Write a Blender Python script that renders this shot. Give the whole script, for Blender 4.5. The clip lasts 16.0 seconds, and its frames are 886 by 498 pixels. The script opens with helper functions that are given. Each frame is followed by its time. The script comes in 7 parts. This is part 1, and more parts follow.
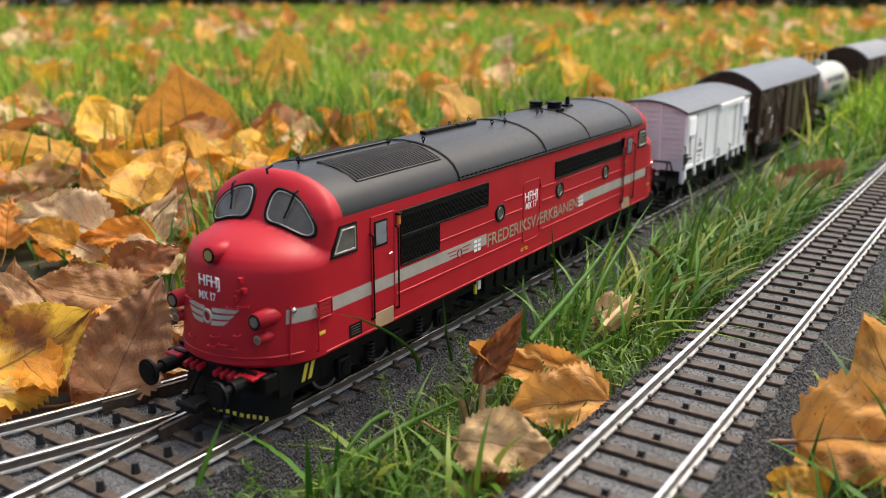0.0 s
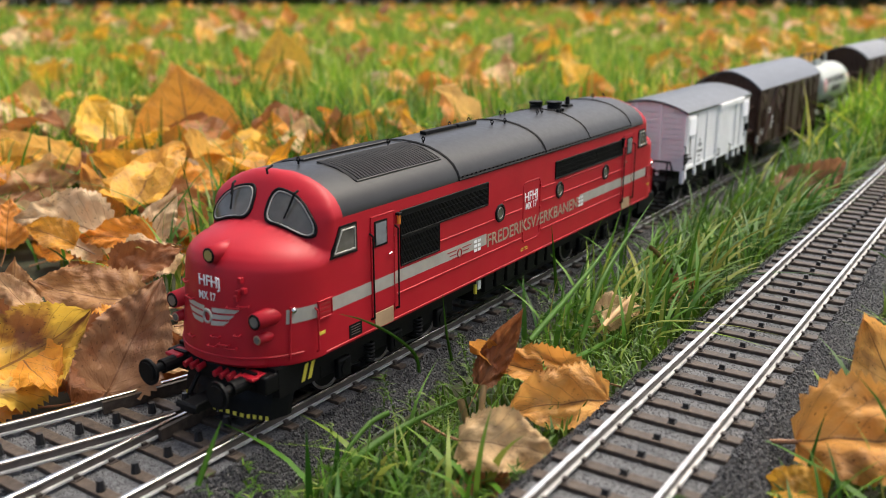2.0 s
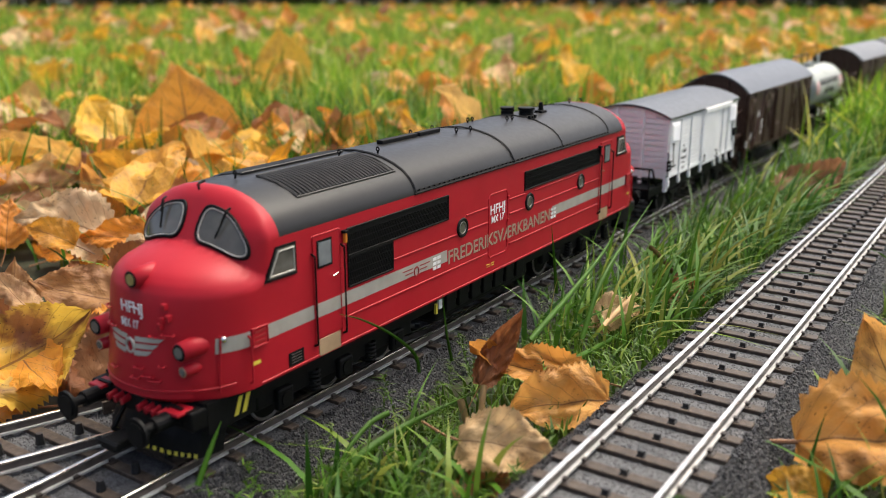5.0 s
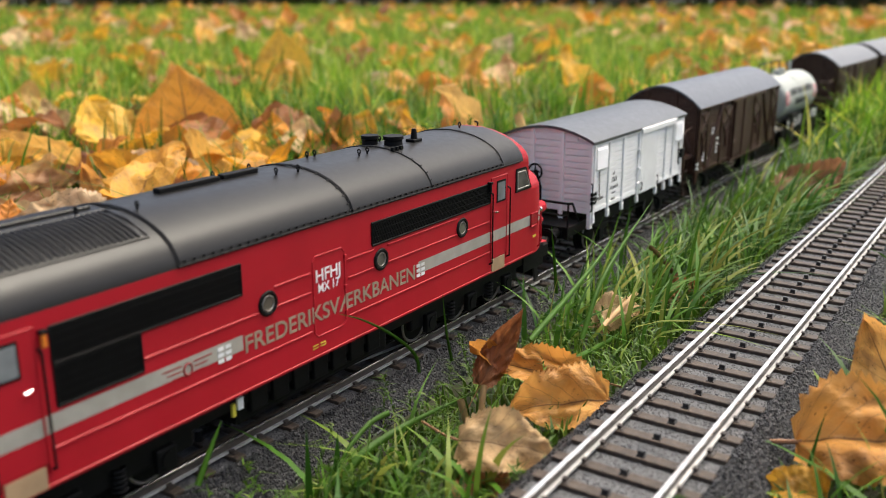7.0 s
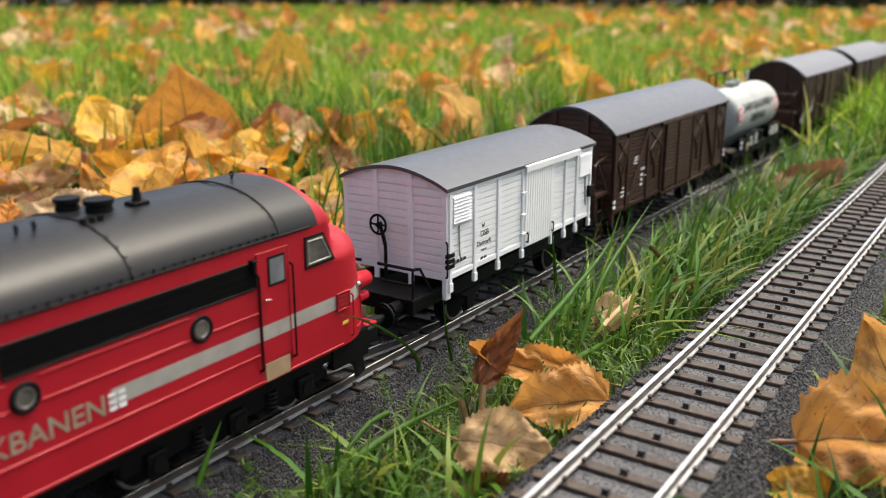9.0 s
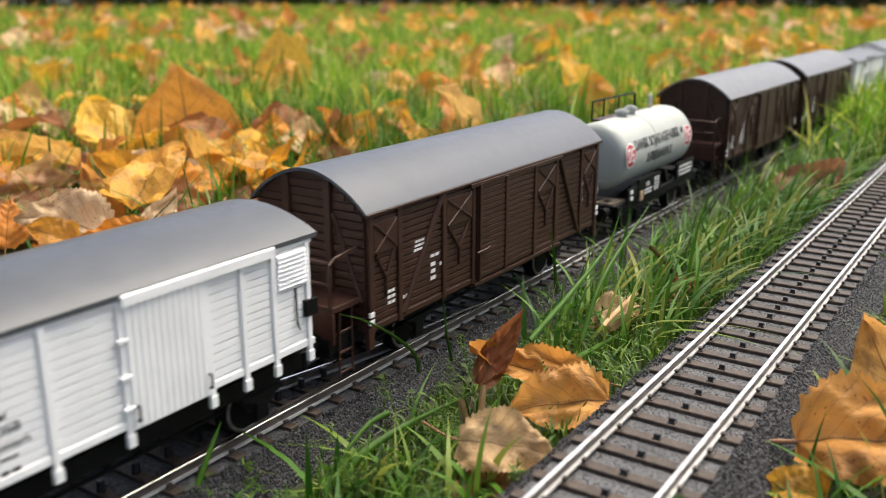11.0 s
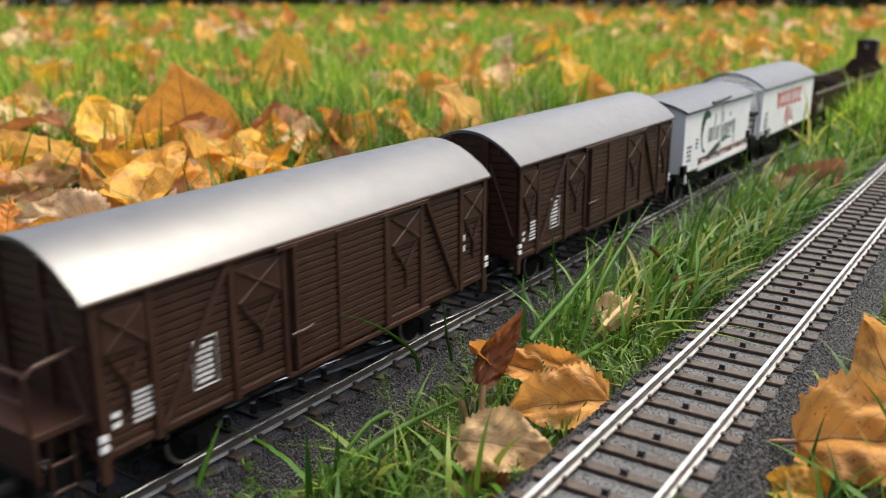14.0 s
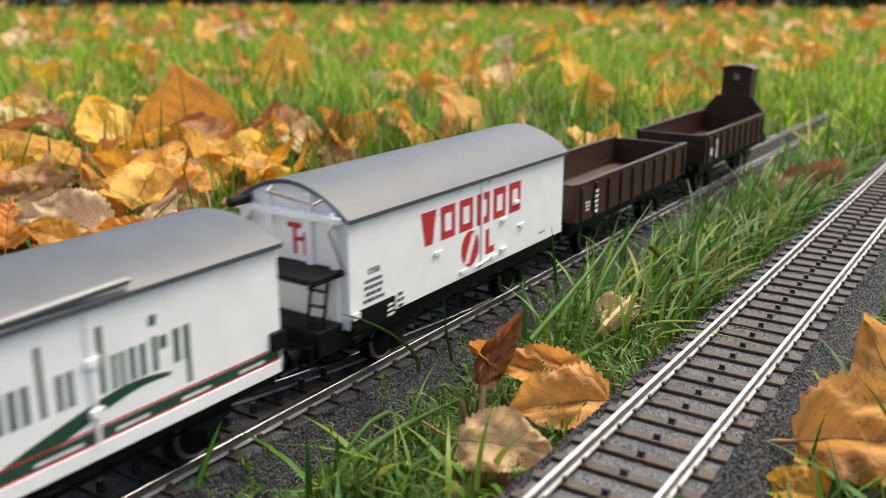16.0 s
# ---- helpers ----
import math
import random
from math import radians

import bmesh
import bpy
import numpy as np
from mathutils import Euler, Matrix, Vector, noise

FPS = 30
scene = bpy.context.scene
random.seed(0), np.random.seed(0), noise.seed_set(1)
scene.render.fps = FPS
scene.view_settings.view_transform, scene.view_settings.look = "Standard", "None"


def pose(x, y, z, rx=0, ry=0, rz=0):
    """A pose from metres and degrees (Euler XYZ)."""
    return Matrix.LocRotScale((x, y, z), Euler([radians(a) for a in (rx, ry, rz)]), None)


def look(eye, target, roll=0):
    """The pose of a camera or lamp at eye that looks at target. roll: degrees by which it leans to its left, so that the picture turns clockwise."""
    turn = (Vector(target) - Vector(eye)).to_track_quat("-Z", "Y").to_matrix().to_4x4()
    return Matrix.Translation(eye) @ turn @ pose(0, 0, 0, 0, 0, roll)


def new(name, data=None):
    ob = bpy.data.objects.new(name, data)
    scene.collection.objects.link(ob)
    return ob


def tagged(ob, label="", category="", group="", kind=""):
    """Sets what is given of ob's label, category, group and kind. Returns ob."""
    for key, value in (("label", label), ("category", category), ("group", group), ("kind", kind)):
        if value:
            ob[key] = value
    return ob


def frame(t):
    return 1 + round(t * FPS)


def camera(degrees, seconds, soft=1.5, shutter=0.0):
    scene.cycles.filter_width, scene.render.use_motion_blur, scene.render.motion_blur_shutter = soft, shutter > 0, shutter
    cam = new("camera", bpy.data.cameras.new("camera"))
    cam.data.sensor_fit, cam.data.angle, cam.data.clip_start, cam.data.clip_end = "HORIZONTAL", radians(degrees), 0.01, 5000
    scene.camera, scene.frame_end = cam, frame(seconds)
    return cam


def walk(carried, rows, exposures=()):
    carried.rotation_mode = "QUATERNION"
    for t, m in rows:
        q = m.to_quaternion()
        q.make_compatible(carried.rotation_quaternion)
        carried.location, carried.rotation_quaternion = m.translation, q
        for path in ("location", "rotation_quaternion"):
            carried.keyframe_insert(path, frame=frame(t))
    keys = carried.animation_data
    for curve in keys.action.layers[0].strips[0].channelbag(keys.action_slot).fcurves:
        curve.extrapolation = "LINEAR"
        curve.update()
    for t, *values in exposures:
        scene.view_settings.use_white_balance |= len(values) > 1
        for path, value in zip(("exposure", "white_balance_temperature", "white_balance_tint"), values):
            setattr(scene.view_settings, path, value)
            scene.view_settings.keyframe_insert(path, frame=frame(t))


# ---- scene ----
cam = camera(52.62, 16.0, soft=0.45, shutter=0.25)
EYE = Vector((0.0, -0.13681, 0.08762))
YAW, PITCH = 0.59072, 0.27877
AIM = EYE + Vector((math.cos(YAW) * math.cos(PITCH), math.sin(YAW) * math.cos(PITCH), -math.sin(PITCH)))
walk(cam, [(0.0, look(EYE, AIM, -0.061)), (16.0, look(EYE, AIM, -0.061))], [(0.0, 1.57, 6600, 3), (16.0, 1.57, 6600, 3)])
cam.data.dof.use_dof = True
cam.data.dof.focus_distance = 0.225
cam.data.dof.aperture_fstop = 21.0

# ---- light: hazy autumn sun ----
SUN_EL, SUN_AZ = 66.0, -20.0      # degrees; azimuth from +x towards +y
world = bpy.data.worlds.new("sky")
scene.world = world
world.use_nodes = True
wn = world.node_tree.nodes
sky = wn.new("ShaderNodeTexSky")
sky.sky_type = "NISHITA"
sky.sun_disc = False
sky.sun_elevation = radians(SUN_EL)
sky.sun_rotation = radians(90 - SUN_AZ)
sky.dust_density = 6.0
sky.air_density = 0.4
sky.ozone_density = 0.2
wn["Background"].inputs["Strength"].default_value = 0.13
world.node_tree.links.new(sky.outputs[0], wn["Background"].inputs["Color"])
sun = new("sun", bpy.data.lights.new("sun", "SUN"))
sun.data.energy = 0.48
sun.data.angle = radians(35)
sun.data.color = (1.0, 0.93, 0.82)
sd = Vector((math.cos(radians(SUN_AZ)) * math.cos(radians(SUN_EL)), math.sin(radians(SUN_AZ)) * math.cos(radians(SUN_EL)), math.sin(radians(SUN_EL))))
sun.matrix_world = look(sd * 5, (0, 0, 0))

# ---- materials ----
def material(name, base, rough=0.6, metal=0.0, base2=None, scale=300.0, bump=0.0, bump_scale=2000.0, vary=0.0, spec=0.5, trans=0.0, detail=4.0, ramp=(0.35, 0.65)):
    """A procedural surface: two-tone noise, roughness noise, fine relief; vary shifts the value from object to object."""
    m = bpy.data.materials.new(name)
    m.use_nodes = True
    nt = m.node_tree
    n, l = nt.nodes, nt.links
    b = n["Principled BSDF"]
    co = n.new("ShaderNodeTexCoord")
    t = n.new("ShaderNodeTexNoise")
    t.inputs["Scale"].default_value, t.inputs["Detail"].default_value = scale, detail
    l.new(co.outputs["Object"], t.inputs["Vector"])
    r = n.new("ShaderNodeValToRGB")
    c1, c2 = base, base2 or tuple(c * 0.8 for c in base)
    r.color_ramp.elements[0].position, r.color_ramp.elements[1].position = ramp
    r.color_ramp.elements[0].color, r.color_ramp.elements[1].color = (*c2, 1), (*c1, 1)
    l.new(t.outputs[0], r.inputs[0])
    col = r.outputs[0]
    if vary:
        o = n.new("ShaderNodeObjectInfo")
        mr = n.new("ShaderNodeMapRange")
        mr.inputs["To Min"].default_value, mr.inputs["To Max"].default_value = 1 - vary, 1 + vary
        l.new(o.outputs["Random"], mr.inputs["Value"])
        hs = n.new("ShaderNodeHueSaturation")
        l.new(mr.outputs[0], hs.inputs["Value"])
        l.new(col, hs.inputs["Color"])
        col = hs.outputs[0]
    l.new(col, b.inputs["Base Color"])
    rr = n.new("ShaderNodeMapRange")
    rr.inputs["To Min"].default_value, rr.inputs["To Max"].default_value = max(rough - 0.08, 0.02), min(rough + 0.08, 1)
    t2 = n.new("ShaderNodeTexNoise")
    t2.inputs["Scale"].default_value = scale * 3.1
    l.new(co.outputs["Object"], t2.inputs["Vector"])
    l.new(t2.outputs[0], rr.inputs["Value"])
    l.new(rr.outputs[0], b.inputs["Roughness"])
    b.inputs["Metallic"].default_value = metal
    b.inputs["Specular IOR Level"].default_value = spec
    if bump:
        t3 = n.new("ShaderNodeTexNoise")
        t3.inputs["Scale"].default_value = bump_scale
        l.new(co.outputs["Object"], t3.inputs["Vector"])
        bp = n.new("ShaderNodeBump")
        bp.inputs["Strength"].default_value, bp.inputs["Distance"].default_value = bump, 0.0004
        l.new(t3.outputs[0], bp.inputs["Height"])
        l.new(bp.outputs[0], b.inputs["Normal"])
    if trans:
        tr = n.new("ShaderNodeBsdfTranslucent")
        mx = n.new("ShaderNodeMixShader")
        mx.inputs[0].default_value = trans
        l.new(col, tr.inputs["Color"])
        l.new(b.outputs[0], mx.inputs[1])
        l.new(tr.outputs[0], mx.inputs[2])
        l.new(mx.outputs[0], n["Material Output"].inputs["Surface"])
    return m


RED = material("red lacquer", (0.38, 0.011, 0.022), 0.42, base2=(0.345, 0.0095, 0.019), scale=90, bump=0.03, bump_scale=5000, spec=0.24)
ROOF = material("black roof paint", (0.0110, 0.0104, 0.0100), 0.36, base2=(0.0080, 0.0076, 0.0074), scale=200, bump=0.03, bump_scale=6000, spec=0.32)
BLACK = material("black plastic", (0.005, 0.005, 0.0053), 0.55, base2=(0.003, 0.003, 0.0032), scale=400, bump=0.05, spec=0.14)
# Louvre ribs: same black plastic, paler to stand for light caught on their edges.
RIB_LIT = material("black louvre ribs with catchlight", (0.045, 0.042, 0.038), 0.35, base2=(0.030, 0.028, 0.026), scale=300, spec=0.5)
STRIPE = material("silver grey stripe", (0.42, 0.40, 0.36), 0.40, metal=0.2, base2=(0.36, 0.34, 0.30), scale=300)
GOLD = material("bronze grey lettering", (0.36, 0.30, 0.22), 0.40, metal=0.2, scale=500)
WHITE = material("white paint", (0.84, 0.84, 0.84), 0.45, base2=(0.79, 0.79, 0.79), scale=150, bump=0.03, bump_scale=4000)
PINKWHITE = material("off white boards", (0.82, 0.82, 0.82), 0.5, base2=(0.76, 0.76, 0.76), scale=150, bump=0.05, bump_scale=3000)
BROWN = material("brown wagon paint", (0.050, 0.0225, 0.0150), 0.45, base2=(0.036, 0.0160, 0.0105), scale=250, bump=0.08, bump_scale=4000, spec=0.26)
SILVER = material("silver grey roof", (0.155, 0.156, 0.160), 0.34, metal=0.5, base2=(0.135, 0.136, 0.140), scale=120, bump=0.02, bump_scale=5000)
GREYROOF = material("dark grey roof", (0.068, 0.074, 0.083), 0.34, base2=(0.057, 0.062, 0.070), scale=160, bump=0.02, bump_scale=5000, spec=0.55)
BLUEROOF = material("dark blue grey roof", (0.066, 0.073, 0.087), 0.32, base2=(0.056, 0.062, 0.075), scale=120, bump=0.02, bump_scale=5000, spec=0.5)
TANK = material("pale grey green tank paint", (0.39, 0.41, 0.385), 0.5, base2=(0.355, 0.375, 0.35), scale=70, bump=0.02, bump_scale=4000, spec=0.25)
INK = material("black ink", (0.02, 0.02, 0.02), 0.6)
GREEN_INK = material("dark green ink", (0.010, 0.055, 0.030), 0.55)
RED_INK = material("red ink", (0.50, 0.025, 0.030), 0.55)
WHITE_INK = material("white ink", (0.80, 0.80, 0.80), 0.55)
YELLOW = material("yellow marking", (0.65, 0.55, 0.06), 0.55)
ORANGE_LENS = material("orange lens", (0.75, 0.22, 0.03), 0.25)
BRASS = material("tan step plate", (0.40, 0.27, 0.16), 0.5)
RAILSIDE = material("dull rail side", (0.20, 0.17, 0.15), 0.45, metal=0.6, base2=(0.30, 0.28, 0.27), scale=700)
SLEEPER = material("grey brown sleeper plastic", (0.080, 0.060, 0.045), 0.5, base2=(0.046, 0.034, 0.026), scale=700, bump=0.2, bump_scale=2500, vary=0.12, spec=0.25)
CHAIRPLASTIC = material("dark brown chair plastic", (0.040, 0.030, 0.026), 0.45, base2=(0.028, 0.021, 0.018), scale=600)
STUD = material("black contact stud", (0.015, 0.015, 0.016), 0.4)
LENS = material("amber lamp lens", (0.55, 0.42, 0.16), 0.15, metal=0.3)
CHROME = material("bright metal", (0.75, 0.74, 0.72), 0.25, metal=1.0)


def ballast_material():
    """Dark grey moulded ballast: small rounded grains."""
    m = material("moulded ballast", (0.030, 0.030, 0.034), 0.30, base2=(0.020, 0.020, 0.023), scale=300, spec=0.5)
    n, l = m.node_tree.nodes, m.node_tree.links
    co = n.new("ShaderNodeTexCoord")
    v = n.new("ShaderNodeTexVoronoi")
    v.inputs["Scale"].default_value = 1500
    l.new(co.outputs["Object"], v.inputs["Vector"])
    bp = n.new("ShaderNodeBump")
    bp.invert = True
    bp.inputs["Strength"].default_value, bp.inputs["Distance"].default_value = 1.0, 0.0008
    l.new(v.outputs["Distance"], bp.inputs["Height"])
    l.new(bp.outputs[0], n["Principled BSDF"].inputs["Normal"])
    return m


BALLAST = ballast_material()
INFILL = material("pale grey ballast between sleepers", (0.105, 0.106, 0.113), 0.6, base2=(0.050, 0.050, 0.054), scale=1400, bump=0.5, bump_scale=2600)
# Soil colour darkened so that gaps between the blades read as shade.
SOIL = material("dark soil", (0.018, 0.028, 0.007), 0.9, base2=(0.024, 0.020, 0.010), scale=60, bump=0.6, bump_scale=400)


# ---- mesh helpers ----
def part(name, bm, mat, parent=None, label="", smooth=False):
    me = bpy.data.meshes.new(name)
    bm.normal_update()
    if smooth:
        for f in bm.faces:
            f.smooth = True
    bm.to_mesh(me)
    bm.free()
    me.materials.append(mat)
    ob = new(name, me)
    ob.parent = parent
    if label:
        ob["label"] = label
    return ob


def box(bm, x0, x1, y0, y1, z0, z1, bevel=0.0):
    r = bmesh.ops.create_cube(bm, size=1.0)
    vs = r["verts"]
    for v in vs:
        v.co = Vector(((x0 + x1) / 2 + v.co.x * (x1 - x0), (y0 + y1) / 2 + v.co.y * (y1 - y0), (z0 + z1) / 2 + v.co.z * (z1 - z0)))
    if bevel:
        bmesh.ops.bevel(bm, geom=list({e for v in vs for e in v.link_edges}), offset=bevel, segments=2, profile=0.5, affect="EDGES")
    return bm


def cyl(bm, p, q, r, n=10, r2=None, caps=True):
    p, q = Vector(p), Vector(q)
    d = q - p
    m = Matrix.Translation((p + q) / 2) @ d.to_track_quat("Z", "Y").to_matrix().to_4x4()
    bmesh.ops.create_cone(bm, cap_ends=caps, segments=n, radius1=r, radius2=r if r2 is None else r2, depth=d.length, matrix=m)
    return bm


def tube(bm, pts, r, n=6):
    for a, b in zip(pts, pts[1:]):
        cyl(bm, a, b, r, n)
    for a in pts[1:-1]:
        bmesh.ops.create_icosphere(bm, subdivisions=1, radius=r * 1.02, matrix=Matrix.Translation(a))
    return bm


def prism(bm, prof, x0, x1):
    """A prism along x from a closed (y, z) outline."""
    a = [bm.verts.new((x0, y, z)) for y, z in prof]
    b = [bm.verts.new((x1, y, z)) for y, z in prof]
    bm.faces.new(a)
    bm.faces.new(b[::-1])
    for i in range(len(prof)):
        j = (i + 1) % len(prof)
        bm.faces.new((a[j], a[i], b[i], b[j]))
    bmesh.ops.recalc_face_normals(bm, faces=bm.faces)
    return bm


def plate(bm, pts, thick):
    """A flat plate from an outline of (x, z) points on the near side, standing proud by thick towards -y; y given per call."""
    y, out = pts[0], pts[1]
    a = [bm.verts.new((x, y, z)) for x, z in out]
    b = [bm.verts.new((x, y - thick, z)) for x, z in out]
    bm.faces.new(a[::-1])
    bm.faces.new(b)
    for i in range(len(out)):
        j = (i + 1) % len(out)
        bm.faces.new((a[i], a[j], b[j], b[i]))
    bmesh.ops.recalc_face_normals(bm, faces=bm.faces)
    return bm


def lettering(text, size, x, y, z, mat, parent, rx=90, rz=0, width=0.0, name="lettering", depth=0.00004, label="", shear=0.0, bold=0.012):
    """Raised lettering whose lower left corner is at x, y, z; width stretches it to that length."""
    cu = bpy.data.curves.new("text", "FONT")
    cu.body, cu.size, cu.extrude, cu.shear, cu.offset = text, size, depth, shear, bold * size
    tmp = bpy.data.objects.new("text", cu)
    scene.collection.objects.link(tmp)
    dg = bpy.context.evaluated_depsgraph_get()
    me = bpy.data.meshes.new_from_object(tmp.evaluated_get(dg))
    bpy.data.objects.remove(tmp)
    xs = [v.co.x for v in me.vertices]
    k = width / (max(xs) - min(xs)) if width else 1.0
    m = pose(x, y, z, rx, 0, rz) @ Matrix.Diagonal((k, 1, 1, 1)) @ Matrix.Translation((-min(xs), 0, 0))
    me.transform(m)
    me.materials.clear()
    me.materials.append(mat)
    ob = new(name, me)
    ob.parent = parent
    if label:
        ob["label"] = label
    return ob


def thing(name, label, category, group=""):
    return tagged(new(name), label, category, group)


# ---- the line of the train's track: straight, then a wide bend ----
BEND_FROM, BEND = 0.25, 0.067


def line(u, y=0.0, z=0.0):
    w = max(u - BEND_FROM, 0.0)
    th = -BEND * w
    x = u if w == 0 else BEND_FROM + math.sin(BEND * w) / BEND
    yy = 0.0 if w == 0 else -(1 - math.cos(BEND * w)) / BEND
    return Vector((x - y * math.sin(th), yy + y * math.cos(th), z)), th


# ---- setting: ground ----
def soil(x, y):
    """Height of the soil: level under the train's track, rising to the empty track."""
    k = min(1.0, max(0.0, (-0.022 - y) / 0.043))
    return -0.0105 + 0.0095 * k


def ground():
    bm = bmesh.new()
    xs = [-60, -10, -2, -0.5] + [i * 0.05 for i in range(0, 33)] + [2, 3, 5, 8, 15, 60]
    ys = [-60, -10, -2, -0.5, -0.2, -0.12, -0.075, -0.066, -0.05, -0.035, -0.02, 0.02, 0.1, 0.5, 2, 5, 10, 60]
    grid = [[bm.verts.new((x, y, soil(x, y))) for y in ys] for x in xs]
    for a, b in zip(grid, grid[1:]):
        for j in range(len(ys) - 1):
            bm.faces.new((a[j], b[j], b[j + 1], a[j + 1]))
    return tagged(part("ground", bm, SOIL), "darkened lawn soil under the grass", "ground", kind="structure")


ground()

# the empty second track lies straight, turned a little against the first and rising slightly
AR, YR, ZR, SR = -0.00783, -0.08498, 0.00942, 0.0066


def line2(u, y=0.0, z=0.0):
    return Vector((u * math.cos(AR) - y * math.sin(AR), YR + u * math.sin(AR) + y * math.cos(AR), ZR + z + SR * u))


TOE, RADIUS = 0.243, 0.4375      # the turnout's point ends and its branch's radius


def branch(u, y=0.0, z=0.0):
    """The branch line of the turnout, which leaves towards smaller x and larger y."""
    a = (TOE - u) / RADIUS
    return Vector((TOE - (RADIUS - y) * math.sin(a), (RADIUS) - (RADIUS - y) * math.cos(a), z))


def sweep(bm, f, prof, us):
    """A closed (y, z) outline swept along a line."""
    rings = [[bm.verts.new(f(u, y, z)) for y, z in prof] for u in us]
    n = len(prof)
    for a, b in zip(rings, rings[1:]):
        for i in range(n):
            j = (i + 1) % n
            bm.faces.new((a[i], a[j], b[j], b[i]))
    bm.faces.new(rings[0][::-1])
    bm.faces.new(rings[-1])
    bmesh.ops.recalc_face_normals(bm, faces=bm.faces)
    return bm


BED = [(-0.0200, -0.0105), (-0.0197, -0.0088), (-0.0150, -0.0040), (-0.0138, -0.0030), (-0.0132, -0.0030), (-0.0131, -0.0038), (0.0131, -0.0038), (0.0132, -0.0030), (0.0138, -0.0030), (0.0150, -0.0040), (0.0197, -0.0088), (0.0200, -0.0105)]


def rail_material():
    """Bright rolled top and inner edge, dull brown web, chosen by height on the rail."""
    m = bpy.data.materials.new("nickel silver rail")
    m.use_nodes = True
    n, l = m.node_tree.nodes, m.node_tree.links
    b = n["Principled BSDF"]
    co = n.new("ShaderNodeTexCoord")
    t = n.new("ShaderNodeTexNoise")
    t.inputs["Scale"].default_value = 260
    l.new(co.outputs["Object"], t.inputs["Vector"])
    r = n.new("ShaderNodeValToRGB")
    r.color_ramp.elements[0].color, r.color_ramp.elements[1].color = (0.66, 0.61, 0.55, 1), (0.88, 0.86, 0.83, 1)
    r.color_ramp.elements[0].position, r.color_ramp.elements[1].position = 0.3, 0.6
    l.new(t.outputs[0], r.inputs[0])
    l.new(r.outputs[0], b.inputs["Base Color"])
    b.inputs["Metallic"].default_value = 1.0
    b.inputs["Roughness"].default_value = 0.24
    return m


NICKEL = rail_material()
FOOTMETAL = material("pale worn rail foot", (0.66, 0.65, 0.64), 0.42, metal=0.45, base2=(0.48, 0.47, 0.46), scale=350)
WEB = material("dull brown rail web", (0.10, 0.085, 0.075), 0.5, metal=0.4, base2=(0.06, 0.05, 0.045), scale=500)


def rail(f, y, us, parent, name="rail"):
    """A rail: bright head and foot edge over a dull web."""
    head = part(name, sweep(bmesh.new(), f, [(y - 0.00033, 0), (y - 0.00044, -0.0001), (y - 0.00044, -0.0005), (y + 0.00044, -0.0005), (y + 0.00044, -0.0001), (y + 0.00033, 0)], us), NICKEL, parent, "bright nickel silver rail head")
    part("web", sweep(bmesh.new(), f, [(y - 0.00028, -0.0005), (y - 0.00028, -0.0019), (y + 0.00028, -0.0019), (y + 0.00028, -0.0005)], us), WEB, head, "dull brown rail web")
    part("foot", sweep(bmesh.new(), f, [(y - 0.0010, -0.0019), (y - 0.0010, -0.0023), (y + 0.0010, -0.0023), (y + 0.0010, -0.0019)], us), FOOTMETAL, head, "pale worn rail foot")
    return head


def steps(a, b, d=0.02):
    n = max(1, round((b - a) / d))
    return [a + (b - a) * i / n for i in range(n + 1)]


def ballast_grains(f, us, rng, count, name, parent, sides=(-1, 1), inner=False):
    """Small rounded grains moulded on the shoulders of the bed, or inner: finer pale ones between the sleepers; joined."""
    verts, faces = [], []
    for _ in range(count):
        u = rng.uniform(us[0], us[1])
        if inner:
            y, z = rng.uniform(-0.0129, 0.0129), -0.0033
            r = rng.uniform(0.00014, 0.00030)
        else:
            k = rng.random()
            sg = sides[int(rng.random() * len(sides))]
            y, z = sg * (0.0130 + 0.0068 * k), -0.0030 - 0.0062 * max(0.0, (k - 0.14) / 0.86)
            r = rng.uniform(0.00034, 0.00056)
        c = f(u, y, z)
        b = len(verts)
        a = rng.uniform(0, 1.5)
        for i in range(4):
            verts.append((c.x + r * math.cos(a + i * 1.57), c.y + r * math.sin(a + i * 1.57), c.z - r * 0.2))
        for i in range(4):
            verts.append((c.x + 0.55 * r * math.cos(a + 0.5 + i * 1.57), c.y + 0.55 * r * math.sin(a + 0.5 + i * 1.57), c.z + r * rng.uniform(0.6, 0.9)))
        faces += [(b + i, b + (i + 1) % 4, b + 4 + (i + 1) % 4, b + 4 + i) for i in range(4)] + [(b + 4, b + 5, b + 6, b + 7)]
    me = bpy.data.meshes.new(name)
    me.from_pydata(verts, [], faces)
    me.polygons.foreach_set("use_smooth", [True] * len(faces))
    me.materials.append(INFILL if inner else BALLAST)
    ob = new(name, me)
    ob.parent = parent
    return tagged(ob, "pale grey fine ballast grains" if inner else "dark grey moulded ballast grains", kind="stuff")


INFILL_BED = [(-0.0130, -0.0037), (-0.0130, -0.0033), (0.0130, -0.0033), (0.0130, -0.0037)]


def sleeper_mesh(a, b, name="sleeper"):
    """One sleeper across the track from y=a to y=b with a worn rounded top and rail chairs."""
    bm = bmesh.new()
    box(bm, -0.00135, 0.00135, a, b, -0.0036, -0.0024, 0.00022)
    me = bpy.data.meshes.new(name)
    bm.to_mesh(me)
    bm.free()
    me.materials.append(SLEEPER)
    return me


